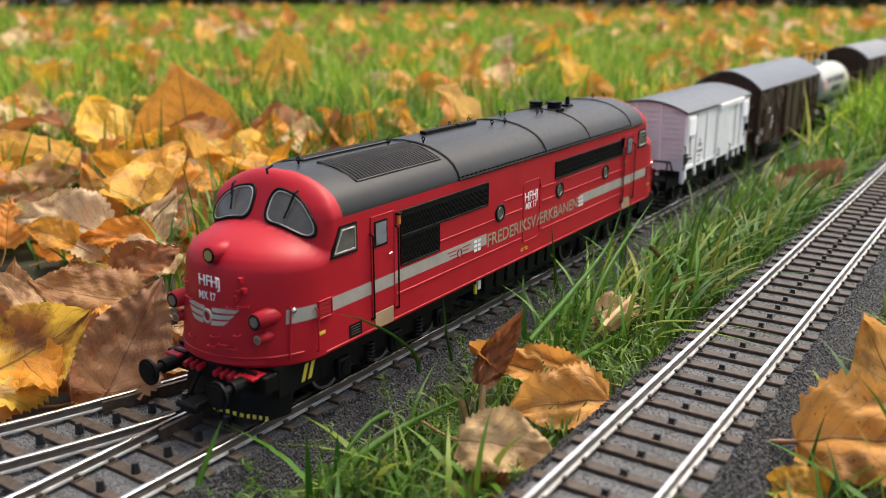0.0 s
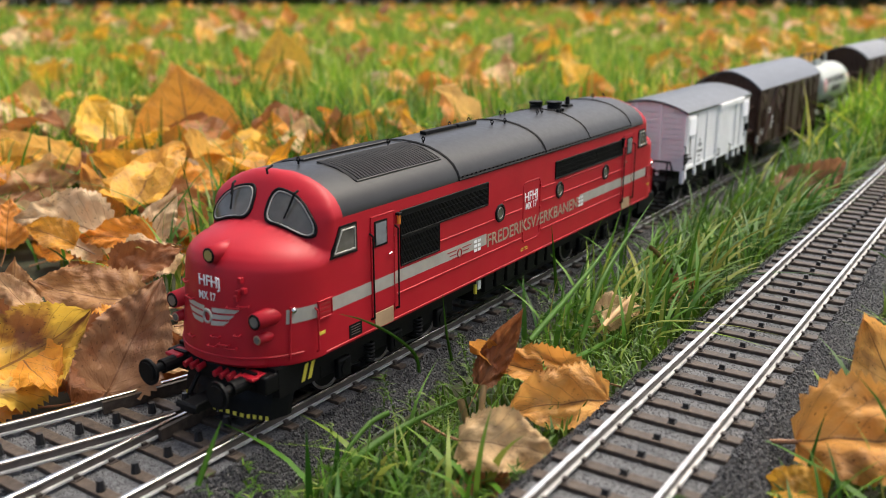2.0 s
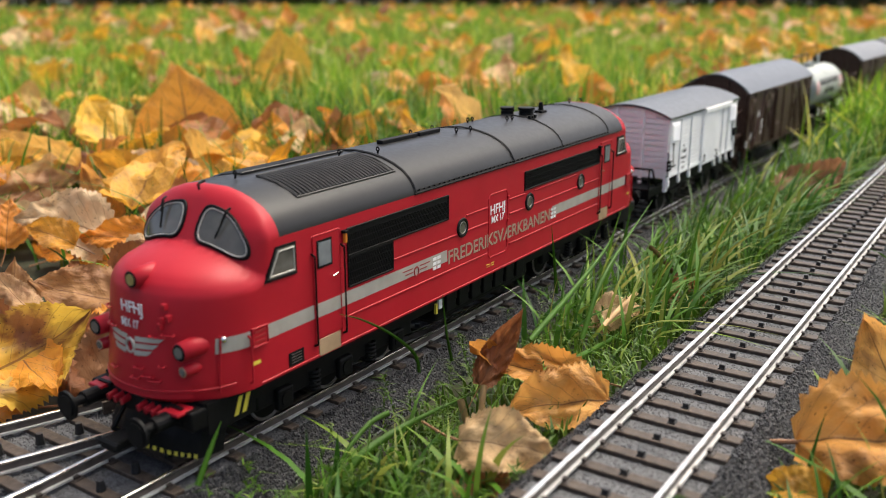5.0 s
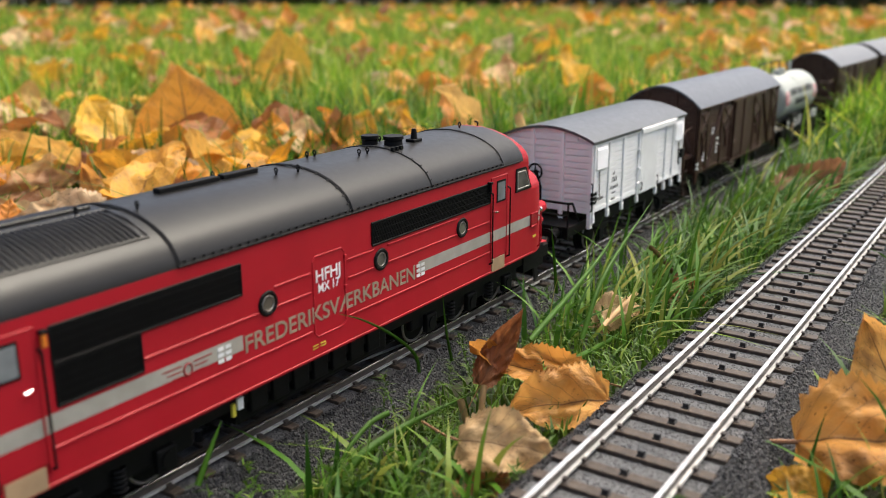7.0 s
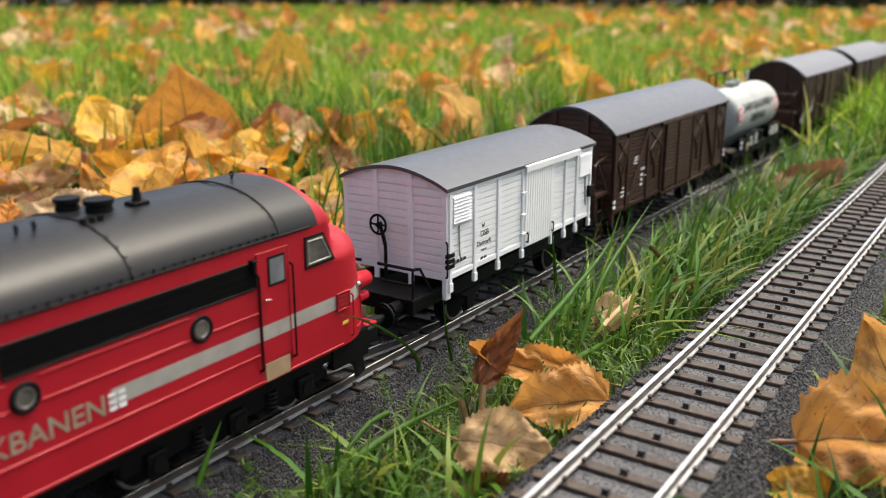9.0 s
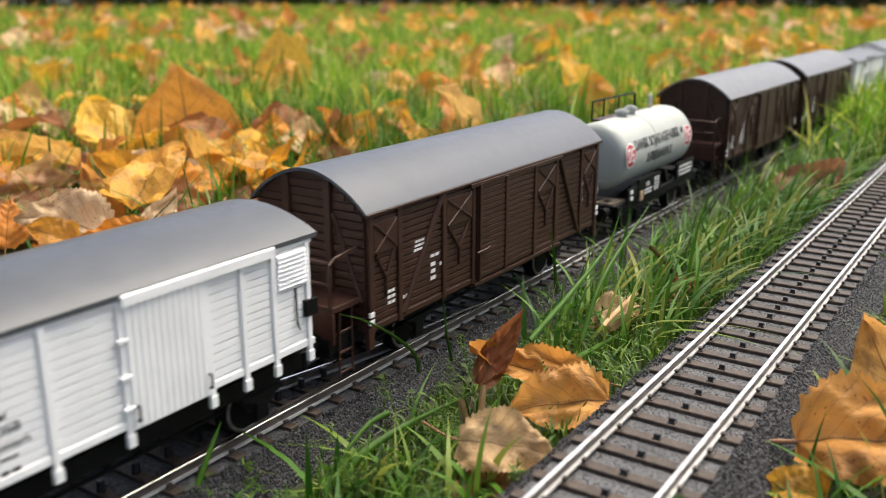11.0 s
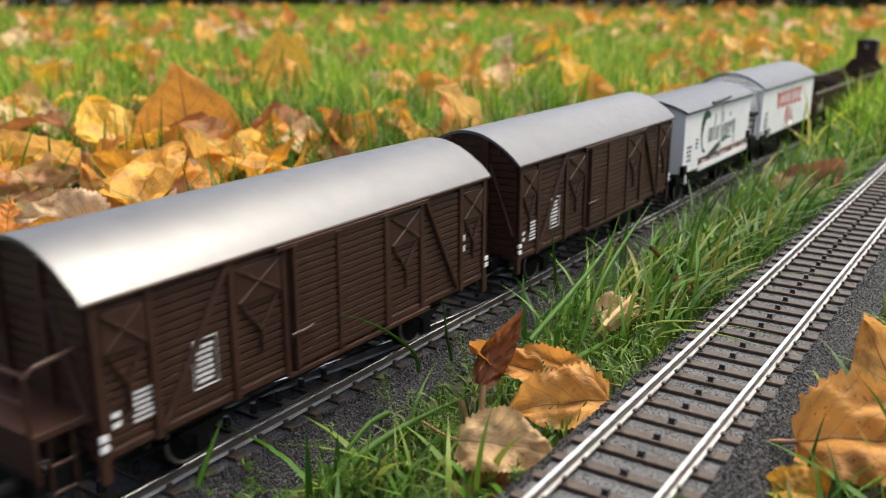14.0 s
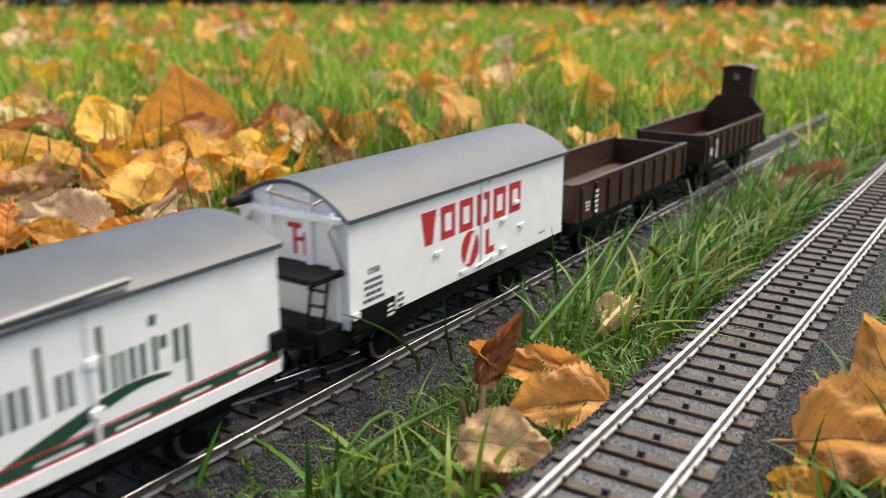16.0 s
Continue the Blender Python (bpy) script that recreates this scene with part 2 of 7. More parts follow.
def chair_mesh():
    """Low base plate with a clip on each side of the rail foot."""
    bm = bmesh.new()
    box(bm, -0.0009, 0.0009, -0.0021, 0.0021, -0.0027, -0.00225)
    for s in (-1, 1):
        box(bm, -0.00055, 0.00055, s * 0.0012 - 0.0004, s * 0.0012 + 0.0004, -0.0026, -0.00165)
    me = bpy.data.meshes.new("rail_chair")
    bm.to_mesh(me)
    bm.free()
    me.materials.append(CHAIRPLASTIC)
    return me


def stud_mesh():
    bm = bmesh.new()
    box(bm, -0.0005, 0.0005, -0.0006, 0.0006, -0.0026, -0.0013, 0.00015)
    box(bm, -0.0007, 0.0007, -0.0008, 0.0008, -0.0026, -0.0022)
    me = bpy.data.meshes.new("contact_stud")
    bm.to_mesh(me)
    bm.free()
    me.materials.append(STUD)
    return me


def tall_stud_mesh():
    bm = bmesh.new()
    cyl(bm, (0, 0, -0.0026), (0, 0, -0.0002), 0.0010, 8, 0.0007)
    me = bpy.data.meshes.new("turnout_stud")
    bm.to_mesh(me)
    bm.free()
    me.materials.append(STUD)
    return me


def heading(f, u):
    d = f(u + 0.001) - f(u - 0.001)
    return Matrix.Translation(f(u)) @ d.to_track_quat("X", "Z").to_matrix().to_4x4()


def lay(me, name, m, parent):
    ob = new(name, me)
    ob.parent = parent
    if parent:
        m = parent.matrix_basis.inverted() @ m
    ob.matrix_basis = m
    return ob


main = lambda u, y=0.0, z=0.0: line(u, y, z)[0]
CHAIR, STUDM, TALLSTUD = chair_mesh(), stud_mesh(), tall_stud_mesh()


def chairs(m, parent):
    for y in (-0.00865, 0.00865):
        lay(CHAIR, "rail_chair", m @ Matrix.Translation((0, y, 0)), parent)


def empty_track():
    rng = random.Random(3)
    th = thing("model_track", "straight empty model railway track on grey moulded ballast", "model track", "model railway tracks")
    us = steps(0.02, 1.3, 0.1)
    part("roadbed", sweep(bmesh.new(), line2, BED, us), BALLAST, th, "dark grey moulded plastic ballast bed")
    for y in (-0.00865, 0.00865):
        for a, b in ((0.02, 0.2285), (0.22885, 1.3)):
            rail(line2, y, [a, (a + b) / 2, b], th)
    part("infill", sweep(bmesh.new(), line2, INFILL_BED, us), INFILL, th, "pale grey ballast between the sleepers")
    ballast_grains(line2, (0.09, 0.45), rng, 12000, "ballast_grain", th, (-1, -1, -1, 1))
    ballast_grains(line2, (0.09, 0.40), rng, 22000, "infill_grain", th, inner=True)
    me = sleeper_mesh(-0.01327, 0.01327)
    u = 0.12407 - 0.00762 * 6
    while u < 0.9:
        m = heading(line2, u)
        s = lay(me, "sleeper", m, th)
        lay(STUDM, "contact_stud", m, th)
        chairs(m, s)
        u += 0.00762
    return th


def train_track():
    rng = random.Random(4)
    th = thing("model_track", "model railway track with a turnout on grey moulded ballast", "model track", "model railway tracks")
    part("roadbed", sweep(bmesh.new(), main, BED, steps(0.02, 1.9, 0.05)), BALLAST, th, "dark grey moulded plastic ballast bed")
    part("branch_roadbed", sweep(bmesh.new(), branch, [(y, z - 0.00015) for y, z in BED], steps(0.03, TOE, 0.012)), BALLAST, th, "dark grey moulded plastic ballast bed")
    rail(main, -0.00865, steps(0.02, 1.9, 0.05), th)
    rail(main, 0.00865, [0.02, 0.06, 0.1165], th)
    rail(main, 0.00865, steps(0.1215, 0.226, 0.02), th, "switch_blade")
    rail(main, 0.00865, steps(TOE, 1.9, 0.05), th)
    rail(branch, 0.00865, steps(0.03, TOE, 0.01), th)
    rail(branch, -0.00865, steps(0.03, 0.1155, 0.01), th)
    rail(branch, -0.00865, steps(0.1215, 0.226, 0.01), th, "switch_blade")
    # guard and wing rails by the frog, brown plastic
    for f, y, a, b in ((main, -0.0070, 0.100, 0.147), (branch, 0.0069, 0.105, 0.155), (main, 0.0072, 0.108, 0.128), (branch, -0.0071, 0.108, 0.128)):
        part("guard_rail", sweep(bmesh.new(), f, [(y - 0.0005, -0.003), (y - 0.0005, -0.0002), (y + 0.0005, -0.0002), (y + 0.0005, -0.003)], steps(a, b, 0.01)), SLEEPER, th, "brown plastic guard rail")
    part("infill", sweep(bmesh.new(), main, INFILL_BED, steps(0.02, 1.9, 0.05)), INFILL, th, "pale grey ballast between the sleepers")
    part("branch_infill", sweep(bmesh.new(), branch, [(y, z - 0.00012) for y, z in INFILL_BED], steps(0.03, TOE, 0.012)), INFILL, th, "pale grey ballast between the sleepers")
    ballast_grains(main, (0.06, 0.56), rng, 15000, "ballast_grain", th, (-1,))
    ballast_grains(main, (0.06, 0.36), rng, 22000, "infill_grain", th, inner=True)
    ballast_grains(branch, (0.05, 0.20), rng, 9000, "branch_infill_grain", th, inner=True)
    ballast_grains(branch, (0.05, 0.17), rng, 8000, "branch_ballast_grain", th, (1,))
    me = sleeper_mesh(-0.01255, 0.01255)
    u = 0.0805
    while u < 1.85:
        m = heading(main, u)
        if u > 0.17:
            lay(me, "sleeper", m, th)
        else:
            yb = branch(u).y
            lay(sleeper_mesh(-0.01255, yb + 0.0125), "sleeper", m, th)
            a = heading(branch, u + 0.0015)
            lay(TALLSTUD, "contact_stud", a, th)
        lay(STUDM if u > 0.17 else TALLSTUD, "contact_stud", m, th)
        if u < 0.75:
            chairs(m, th)
        u += 0.00790
    return th


# ---- grass ----
def grass_material(name, a, b, c, trans=0.45):
    """Green blades that differ one by one."""
    m = bpy.data.materials.new(name)
    m.use_nodes = True
    n, l = m.node_tree.nodes, m.node_tree.links
    g = n.new("ShaderNodeNewGeometry")
    r = n.new("ShaderNodeValToRGB")
    el = r.color_ramp.elements
    el[0].color, el[0].position = (*a, 1), 0.0
    el[1].color, el[1].position = (*c, 1), 0.98
    e = el.new(0.7)
    e.color = (*b, 1)
    l.new(g.outputs["Random Per Island"], r.inputs[0])
    co = n.new("ShaderNodeTexCoord")
    t = n.new("ShaderNodeTexNoise")
    t.inputs["Scale"].default_value, t.inputs["Detail"].default_value = 14, 4
    l.new(co.outputs["Object"], t.inputs["Vector"])
    mr = n.new("ShaderNodeMapRange")
    mr.inputs["To Min"].default_value, mr.inputs["To Max"].default_value = 0.2, 1.85
    l.new(t.outputs[0], mr.inputs["Value"])
    hs = n.new("ShaderNodeHueSaturation")
    l.new(mr.outputs[0], hs.inputs["Value"])
    l.new(r.outputs[0], hs.inputs["Color"])
    p = n["Principled BSDF"]
    p.inputs["Roughness"].default_value = 0.45
    p.inputs["Specular IOR Level"].default_value = 0.3
    l.new(hs.outputs[0], p.inputs["Base Color"])
    tr = n.new("ShaderNodeBsdfTranslucent")
    l.new(hs.outputs[0], tr.inputs["Color"])
    mx = n.new("ShaderNodeMixShader")
    mx.inputs[0].default_value = trans
    l.new(p.outputs[0], mx.inputs[1])
    l.new(tr.outputs[0], mx.inputs[2])
    l.new(mx.outputs[0], n["Material Output"].inputs["Surface"])
    return m


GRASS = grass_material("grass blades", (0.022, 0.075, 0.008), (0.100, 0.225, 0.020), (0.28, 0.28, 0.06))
# Brighter copy of the same grass: the farther lawn's glow put into the colour.
FARGRASS_LIT = grass_material("lawn grass", (0.055, 0.138, 0.010), (0.245, 0.410, 0.030), (0.54, 0.47, 0.09))
MOSS = grass_material("moss", (0.025, 0.060, 0.007), (0.085, 0.165, 0.018), (0.14, 0.20, 0.03), 0.3)


def blades(name, pts, hmin, hmax, wmin, wmax, bend, mat, rng, label, lean=None, levels=4):
    """Curved tapering blades standing on the points, joined."""
    n = len(pts)
    p = np.array(pts, float)
    h = rng.uniform(hmin, hmax, n) * rng.uniform(0.7, 1.15, n)
    w = rng.uniform(wmin, wmax, n)
    az = rng.uniform(0, 2 * np.pi, n)
    if lean is not None:
        az = lean[0] + rng.normal(0, lean[1], n)
    bd = np.abs(rng.normal(bend, bend * 0.6, n))
    face = az + np.pi / 2 + rng.normal(0, 0.7, n)
    dx, dy = np.cos(az), np.sin(az)
    cx, cy = np.cos(face), np.sin(face)
    V = []
    for k in range(levels + 1):
        t = k / levels
        x = p[:, 0] + dx * h * bd * t * t
        y = p[:, 1] + dy * h * bd * t * t
        z = p[:, 2] + h * t * (1 - 0.42 * np.minimum(bd, 1.9) * t)
        hw = w * 0.5 * (1 - t ** 1.8) * (0.7 + 0.6 * min(t * 3, 1) * 0.5)
        if k == levels:
            V.append(np.stack([x, y, z], -1)[:, None])
        else:
            V.append(np.stack([np.stack([x - cx * hw, y - cy * hw, z], -1), np.stack([x + cx * hw, y + cy * hw, z], -1)], 1))
    V = np.concatenate(V, 1)
    m = V.shape[1]
    quads = np.array([(2 * k, 2 * k + 1, 2 * k + 3, 2 * k + 2) for k in range(levels - 1)])
    tri = np.array([(2 * levels - 2, 2 * levels - 1, 2 * levels)])
    off = (np.arange(n) * m)[:, None, None]
    loops = np.concatenate([(quads[None] + off).reshape(n, -1), (tri[None] + off).reshape(n, -1)], 1).ravel()
    sizes = np.tile([4] * (levels - 1) + [3], n)
    me = bpy.data.meshes.new(name)
    me.vertices.add(n * m)
    me.vertices.foreach_set("co", V.reshape(-1).astype(np.float32))
    me.loops.add(len(loops))
    me.loops.foreach_set("vertex_index", loops.astype(np.int32))
    me.polygons.add(len(sizes))
    me.polygons.foreach_set("loop_start", np.concatenate([[0], np.cumsum(sizes)[:-1]]).astype(np.int32))
    me.polygons.foreach_set("use_smooth", np.ones(len(sizes), bool))
    me.update(calc_edges=True)
    me.materials.append(mat)
    return tagged(new(name, me), label, "grass", kind="stuff")


def off_tracks(x, y, gap=0.0):
    """True where the ground is free of both roadbeds."""
    c = line(x)[0].y
    if -0.0195 - gap < y - c < 0.0195 + gap:
        return False
    if x < TOE and c < y < branch(x).y + 0.0195 + gap:
        return False
    c2 = YR + AR * x
    return not (-0.0195 - gap < y - c2 < 0.0195 + gap)


def scatter(rng, n, dmin, dmax, spread=0.52, clump=0.0, power=1.0):
    """Points on the lawn over a fan of ground in front of the viewpoint."""
    out = []
    while len(out) < n:
        d = (dmin ** 2 + (dmax ** 2 - dmin ** 2) * rng.random() ** power) ** 0.5
        a = YAW + rng.uniform(-spread, spread)
        x, y = d * math.cos(a), EYE.y + d * math.sin(a)
        if clump and noise.noise((x * clump, y * clump, 0.3)) + rng.uniform(-0.5, 0.5) < 0:
            continue
        if off_tracks(x, y):
            out.append((x, y, soil(x, y)))
    return out


def lawn():
    rng = np.random.default_rng(5)
    label = "green lawn grass between fallen leaves"
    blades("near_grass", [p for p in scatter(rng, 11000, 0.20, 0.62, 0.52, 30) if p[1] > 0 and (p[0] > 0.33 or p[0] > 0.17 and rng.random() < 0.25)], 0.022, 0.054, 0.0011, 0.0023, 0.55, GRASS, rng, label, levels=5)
    blades("mid_grass", [p for p in scatter(rng, 19000, 0.5, 1.3, 0.52, 14)], 0.026, 0.060, 0.0014, 0.0030, 0.55, FARGRASS_LIT, rng, label)
    blades("far_grass", scatter(rng, 30000, 1.2, 3.2, 0.52, 6), 0.028, 0.058, 0.0022, 0.0042, 0.5, FARGRASS_LIT, rng, label, levels=3)
    blades("distant_grass", scatter(rng, 26000, 3.0, 4.8, 0.52, 3), 0.035, 0.070, 0.004, 0.008, 0.4, FARGRASS_LIT, rng, label, levels=2)
    rest = [p for p in scatter(rng, 60000, 0.3, 5.4, math.pi, 4) if abs((math.atan2(p[1] - EYE.y, p[0]) - YAW + math.pi) % (2 * math.pi) - math.pi) > 0.52]
    blades("lawn_grass", rest, 0.028, 0.058, 0.003, 0.006, 0.5, FARGRASS_LIT, rng, label, levels=2)
    # the strip between the two tracks: long blades combed over towards the empty track, and moss below
    def strip(n, x0, x1, lo=0.0, hi=1.0, power=1.0):
        pts = []
        for _ in range(n):
            x = x0 + (x1 - x0) * rng.random() ** power
            a, b = line(x)[0].y - 0.0190, YR + AR * x + 0.0185
            k = lo + (hi - lo) * rng.random()
            yy = a + (b - a) * k
            pts.append((x, yy, soil(x, yy)))
        return pts
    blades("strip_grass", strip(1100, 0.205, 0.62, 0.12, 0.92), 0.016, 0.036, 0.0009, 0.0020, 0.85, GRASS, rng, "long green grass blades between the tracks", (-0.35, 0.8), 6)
    blades("strip_grass_far", strip(2600, 0.55, 1.7, 0.0, 1.0), 0.018, 0.036, 0.0012, 0.0022, 0.6, FARGRASS_LIT, rng, "long green grass blades between the tracks", (-0.4, 1.0), 4)
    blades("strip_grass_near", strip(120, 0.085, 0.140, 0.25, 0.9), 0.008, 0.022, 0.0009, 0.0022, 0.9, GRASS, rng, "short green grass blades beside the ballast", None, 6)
    blades("strip_moss", strip(8000, 0.07, 0.62, 0.12, 0.97), 0.003, 0.009, 0.0007, 0.0013, 0.7, MOSS, rng, "low bright green moss on the soil", None, 2)
    verge = [(x, YR + AR * x - 0.0205 - rng.uniform(0.0, 0.075), soil(x, -0.1)) for x in rng.uniform(0.06, 0.5, 5000)]
    blades("verge_moss", verge, 0.003, 0.010, 0.0008, 0.0015, 0.7, MOSS, rng, "low green moss beside the ballast", None, 2)
    edge = [(x, YR + AR * x - 0.0290 - rng.uniform(0.0, 0.06), soil(x, -0.1)) for x in rng.uniform(0.08, 0.9, 700)]
    edge += [(x, YR + AR * x - 0.0230 - rng.uniform(0.0, 0.05), soil(x, -0.1) - 0.006) for x in rng.uniform(0.08, 0.32, 700)]
    blades("edge_grass", edge, 0.012, 0.026, 0.0010, 0.0020, 0.8, GRASS, rng, "green grass blades beside the ballast", None, 5)


def moss_sprigs():
    """Feathery moss stems between the tracks, joined."""
    rng = np.random.default_rng(8)
    pts = []
    for _ in range(150):
        x = rng.uniform(0.09, 0.42)
        a, b = line(x)[0].y - 0.0185, YR + AR * x + 0.018
        bx, by = x, a + (b - a) * rng.random()
        hx, hy, hh = rng.uniform(-0.004, 0.004), rng.uniform(-0.004, 0.004), rng.uniform(0.006, 0.014)
        for k in range(26):
            t = k / 25
            pts.append((bx + hx * t, by + hy * t, soil(bx, by) + hh * t))
    blades("moss_sprig", pts, 0.0012, 0.0024, 0.0005, 0.0008, 1.4, MOSS, rng, "feathery green moss sprigs between the tracks", None, 2)


def hedge():
    """The dark foot of a hedge behind the lawn."""
    rng = np.random.default_rng(9)
    pts = []
    for _ in range(9000):
        a = YAW + rng.uniform(-0.6, 0.6)
        d = 4.2 - 0.9 * max(0.0, YAW - a) + rng.uniform(0, 1.2)
        pts.append((d * math.cos(a), EYE.y + d * math.sin(a), rng.uniform(-0.01, 0.5)))
    m = grass_material("hedge leaves", (0.020, 0.022, 0.008), (0.035, 0.045, 0.014), (0.09, 0.035, 0.015), 0.25)
    blades("hedge", pts, 0.05, 0.11, 0.03, 0.06, 0.9, m, rng, "dark hedge foliage behind the lawn", None, 3)
    tagged(bpy.data.objects["hedge"], category="hedge")


# ---- fallen leaves ----
def leaf_material(name, stops, blotch=0.55):
    """Autumn leaf: yellow to brown from leaf to leaf, midrib, side veins, spots and a dry edge."""
    m = bpy.data.materials.new(name)
    m.use_nodes = True
    n, l = m.node_tree.nodes, m.node_tree.links

    def math_node(op, a, b=None, c=None):
        x = n.new("ShaderNodeMath")
        x.operation = op
        for i, v in enumerate((a, b, c)):
            if v is None:
                continue
            if isinstance(v, (int, float)):
                x.inputs[i].default_value = v
            else:
                l.new(v, x.inputs[i])
        return x.outputs[0]
    uv = n.new("ShaderNodeUVMap")
    sp = n.new("ShaderNodeSeparateXYZ")
    l.new(uv.outputs[0], sp.inputs[0])
    u, v = sp.outputs[0], sp.outputs[1]
    av = math_node("ABSOLUTE", math_node("SUBTRACT", v, 0.5))
    o = n.new("ShaderNodeObjectInfo")
    g = n.new("ShaderNodeNewGeometry")
    rnd = math_node("FRACT", math_node("ADD", o.outputs["Random"], math_node("MULTIPLY", g.outputs["Random Per Island"], 3.7)))
    r = n.new("ShaderNodeValToRGB")
    el = r.color_ramp.elements
    el[0].color, el[0].position = (*stops[0], 1), 0.0
    el[1].color, el[1].position = (*stops[-1], 1), 1.0
    for k in range(1, len(stops) - 1):
        e = el.new(k / (len(stops) - 1))
        e.color = (*stops[k], 1)
    l.new(rnd, r.inputs[0])
    co = n.new("ShaderNodeCombineXYZ")
    l.new(u, co.inputs[0])
    l.new(v, co.inputs[1])
    l.new(math_node("MULTIPLY", rnd, 23.0), co.inputs[2])
    t = n.new("ShaderNodeTexNoise")
    t.inputs["Scale"].default_value, t.inputs["Detail"].default_value = 3.2, 7
    l.new(co.outputs[0], t.inputs["Vector"])
    t2 = n.new("ShaderNodeTexNoise")
    t2.inputs["Scale"].default_value, t2.inputs["Detail"].default_value = 19, 7
    l.new(co.outputs[0], t2.inputs["Vector"])
    # large blotches
    bl = n.new("ShaderNodeMapRange")
    bl.inputs["From Min"].default_value, bl.inputs["From Max"].default_value = 0.46, 0.64
    l.new(t.outputs[0], bl.inputs["Value"])
    mx = n.new("ShaderNodeMix")
    mx.data_type = "RGBA"
    mx.inputs["B"].default_value = (0.20, 0.075, 0.030, 1)
    l.new(math_node("MULTIPLY", bl.outputs[0], blotch), mx.inputs["Factor"])
    l.new(r.outputs[0], mx.inputs["A"])
    # small dark specks
    sk = n.new("ShaderNodeMapRange")
    sk.inputs["From Min"].default_value, sk.inputs["From Max"].default_value = 0.64, 0.74
    l.new(t2.outputs[0], sk.inputs["Value"])
    mx2 = n.new("ShaderNodeMix")
    mx2.data_type = "RGBA"
    mx2.inputs["B"].default_value = (0.07, 0.028, 0.015, 1)
    vo = n.new("ShaderNodeTexVoronoi")
    vo.inputs["Scale"].default_value = 24
    l.new(co.outputs[0], vo.inputs["Vector"])
    dot = math_node("MULTIPLY", math_node("LESS_THAN", vo.outputs["Distance"], 0.17), math_node("GREATER_THAN", t.outputs[0], 0.50))
    l.new(math_node("MULTIPLY", math_node("MAXIMUM", sk.outputs[0], dot), 0.65), mx2.inputs["Factor"])
    l.new(mx.outputs["Result"], mx2.inputs["A"])
    # veins
    mid = math_node("LESS_THAN", av, 0.011)
    ph = math_node("FRACT", math_node("MULTIPLY", math_node("SUBTRACT", math_node("ADD", u, math_node("MULTIPLY", t.outputs[0], 0.06)), math_node("MULTIPLY", av, 0.62)), 8.0))
    side = math_node("LESS_THAN", math_node("ABSOLUTE", math_node("SUBTRACT", ph, 0.5)), 0.032)
    vein = math_node("MAXIMUM", mid, math_node("MULTIPLY", side, 0.5))
    mx3 = n.new("ShaderNodeMix")
    mx3.data_type = "RGBA"
    mx3.inputs["B"].default_value = (0.17, 0.07, 0.03, 1)
    l.new(math_node("MULTIPLY", vein, 0.7), mx3.inputs["Factor"])
    l.new(mx2.outputs["Result"], mx3.inputs["A"])
    p = n["Principled BSDF"]
    p.inputs["Roughness"].default_value = 0.5
    l.new(mx3.outputs["Result"], p.inputs["Base Color"])
    bp = n.new("ShaderNodeBump")
    bp.inputs["Strength"].default_value, bp.inputs["Distance"].default_value = 0.9, 0.0005
    l.new(math_node("ADD", math_node("MULTIPLY", vein, -0.6), math_node("MULTIPLY", t2.outputs[0], 1.3)), bp.inputs["Height"])
    l.new(bp.outputs[0], p.inputs["Normal"])
    tr = n.new("ShaderNodeBsdfTranslucent")
    l.new(mx3.outputs["Result"], tr.inputs["Color"])
    ms = n.new("ShaderNodeMixShader")
    ms.inputs[0].default_value = 0.40
    l.new(p.outputs[0], ms.inputs[1])
    l.new(tr.outputs[0], ms.inputs[2])
    l.new(ms.outputs[0], n["Material Output"].inputs["Surface"])
    return m


LEAF = leaf_material("mixed autumn leaf", ((0.82, 0.50, 0.05), (0.78, 0.40, 0.035), (0.62, 0.23, 0.03), (0.72, 0.52, 0.28), (0.80, 0.44, 0.05), (0.70, 0.29, 0.03), (0.42, 0.16, 0.04), (0.32, 0.12, 0.04)), 0.45)
TONES = {"yellow": leaf_material("yellow autumn leaf", ((0.80, 0.46, 0.055), (0.77, 0.38, 0.04), (0.63, 0.29, 0.055)), 0.45),
         "orange": leaf_material("orange autumn leaf", ((0.85, 0.40, 0.045), (0.82, 0.34, 0.04), (0.72, 0.27, 0.035)), 0.4),
         "amber": leaf_material("amber autumn leaf", ((0.74, 0.37, 0.08), (0.66, 0.30, 0.065), (0.76, 0.42, 0.12)), 0.45),
         "pale": leaf_material("pale dry leaf", ((0.72, 0.52, 0.31), (0.66, 0.44, 0.22), (0.74, 0.56, 0.36)), 0.25),
         "spotted": leaf_material("yellow leaf with brown patches", ((0.74, 0.48, 0.07), (0.74, 0.48, 0.07)), 0.95),
         "tan": leaf_material("tan dry leaf", ((0.56, 0.31, 0.13), (0.42, 0.21, 0.075), (0.64, 0.42, 0.22)), 0.6),
         "brown": leaf_material("brown dry leaf", ((0.38, 0.155, 0.050), (0.26, 0.095, 0.034), (0.36, 0.20, 0.105)), 0.75)}
KIND_TONE = {0: "yellow", 1: "tan", 2: "orange", 3: "spotted", 4: "pale", 5: "brown", 6: "brown", 7: "pale", 8: "brown", 9: "amber", 10: "amber", 11: "orange"}
STEM = material("leaf stem", (0.28, 0.13, 0.05), 0.55, base2=(0.20, 0.09, 0.04), scale=300)


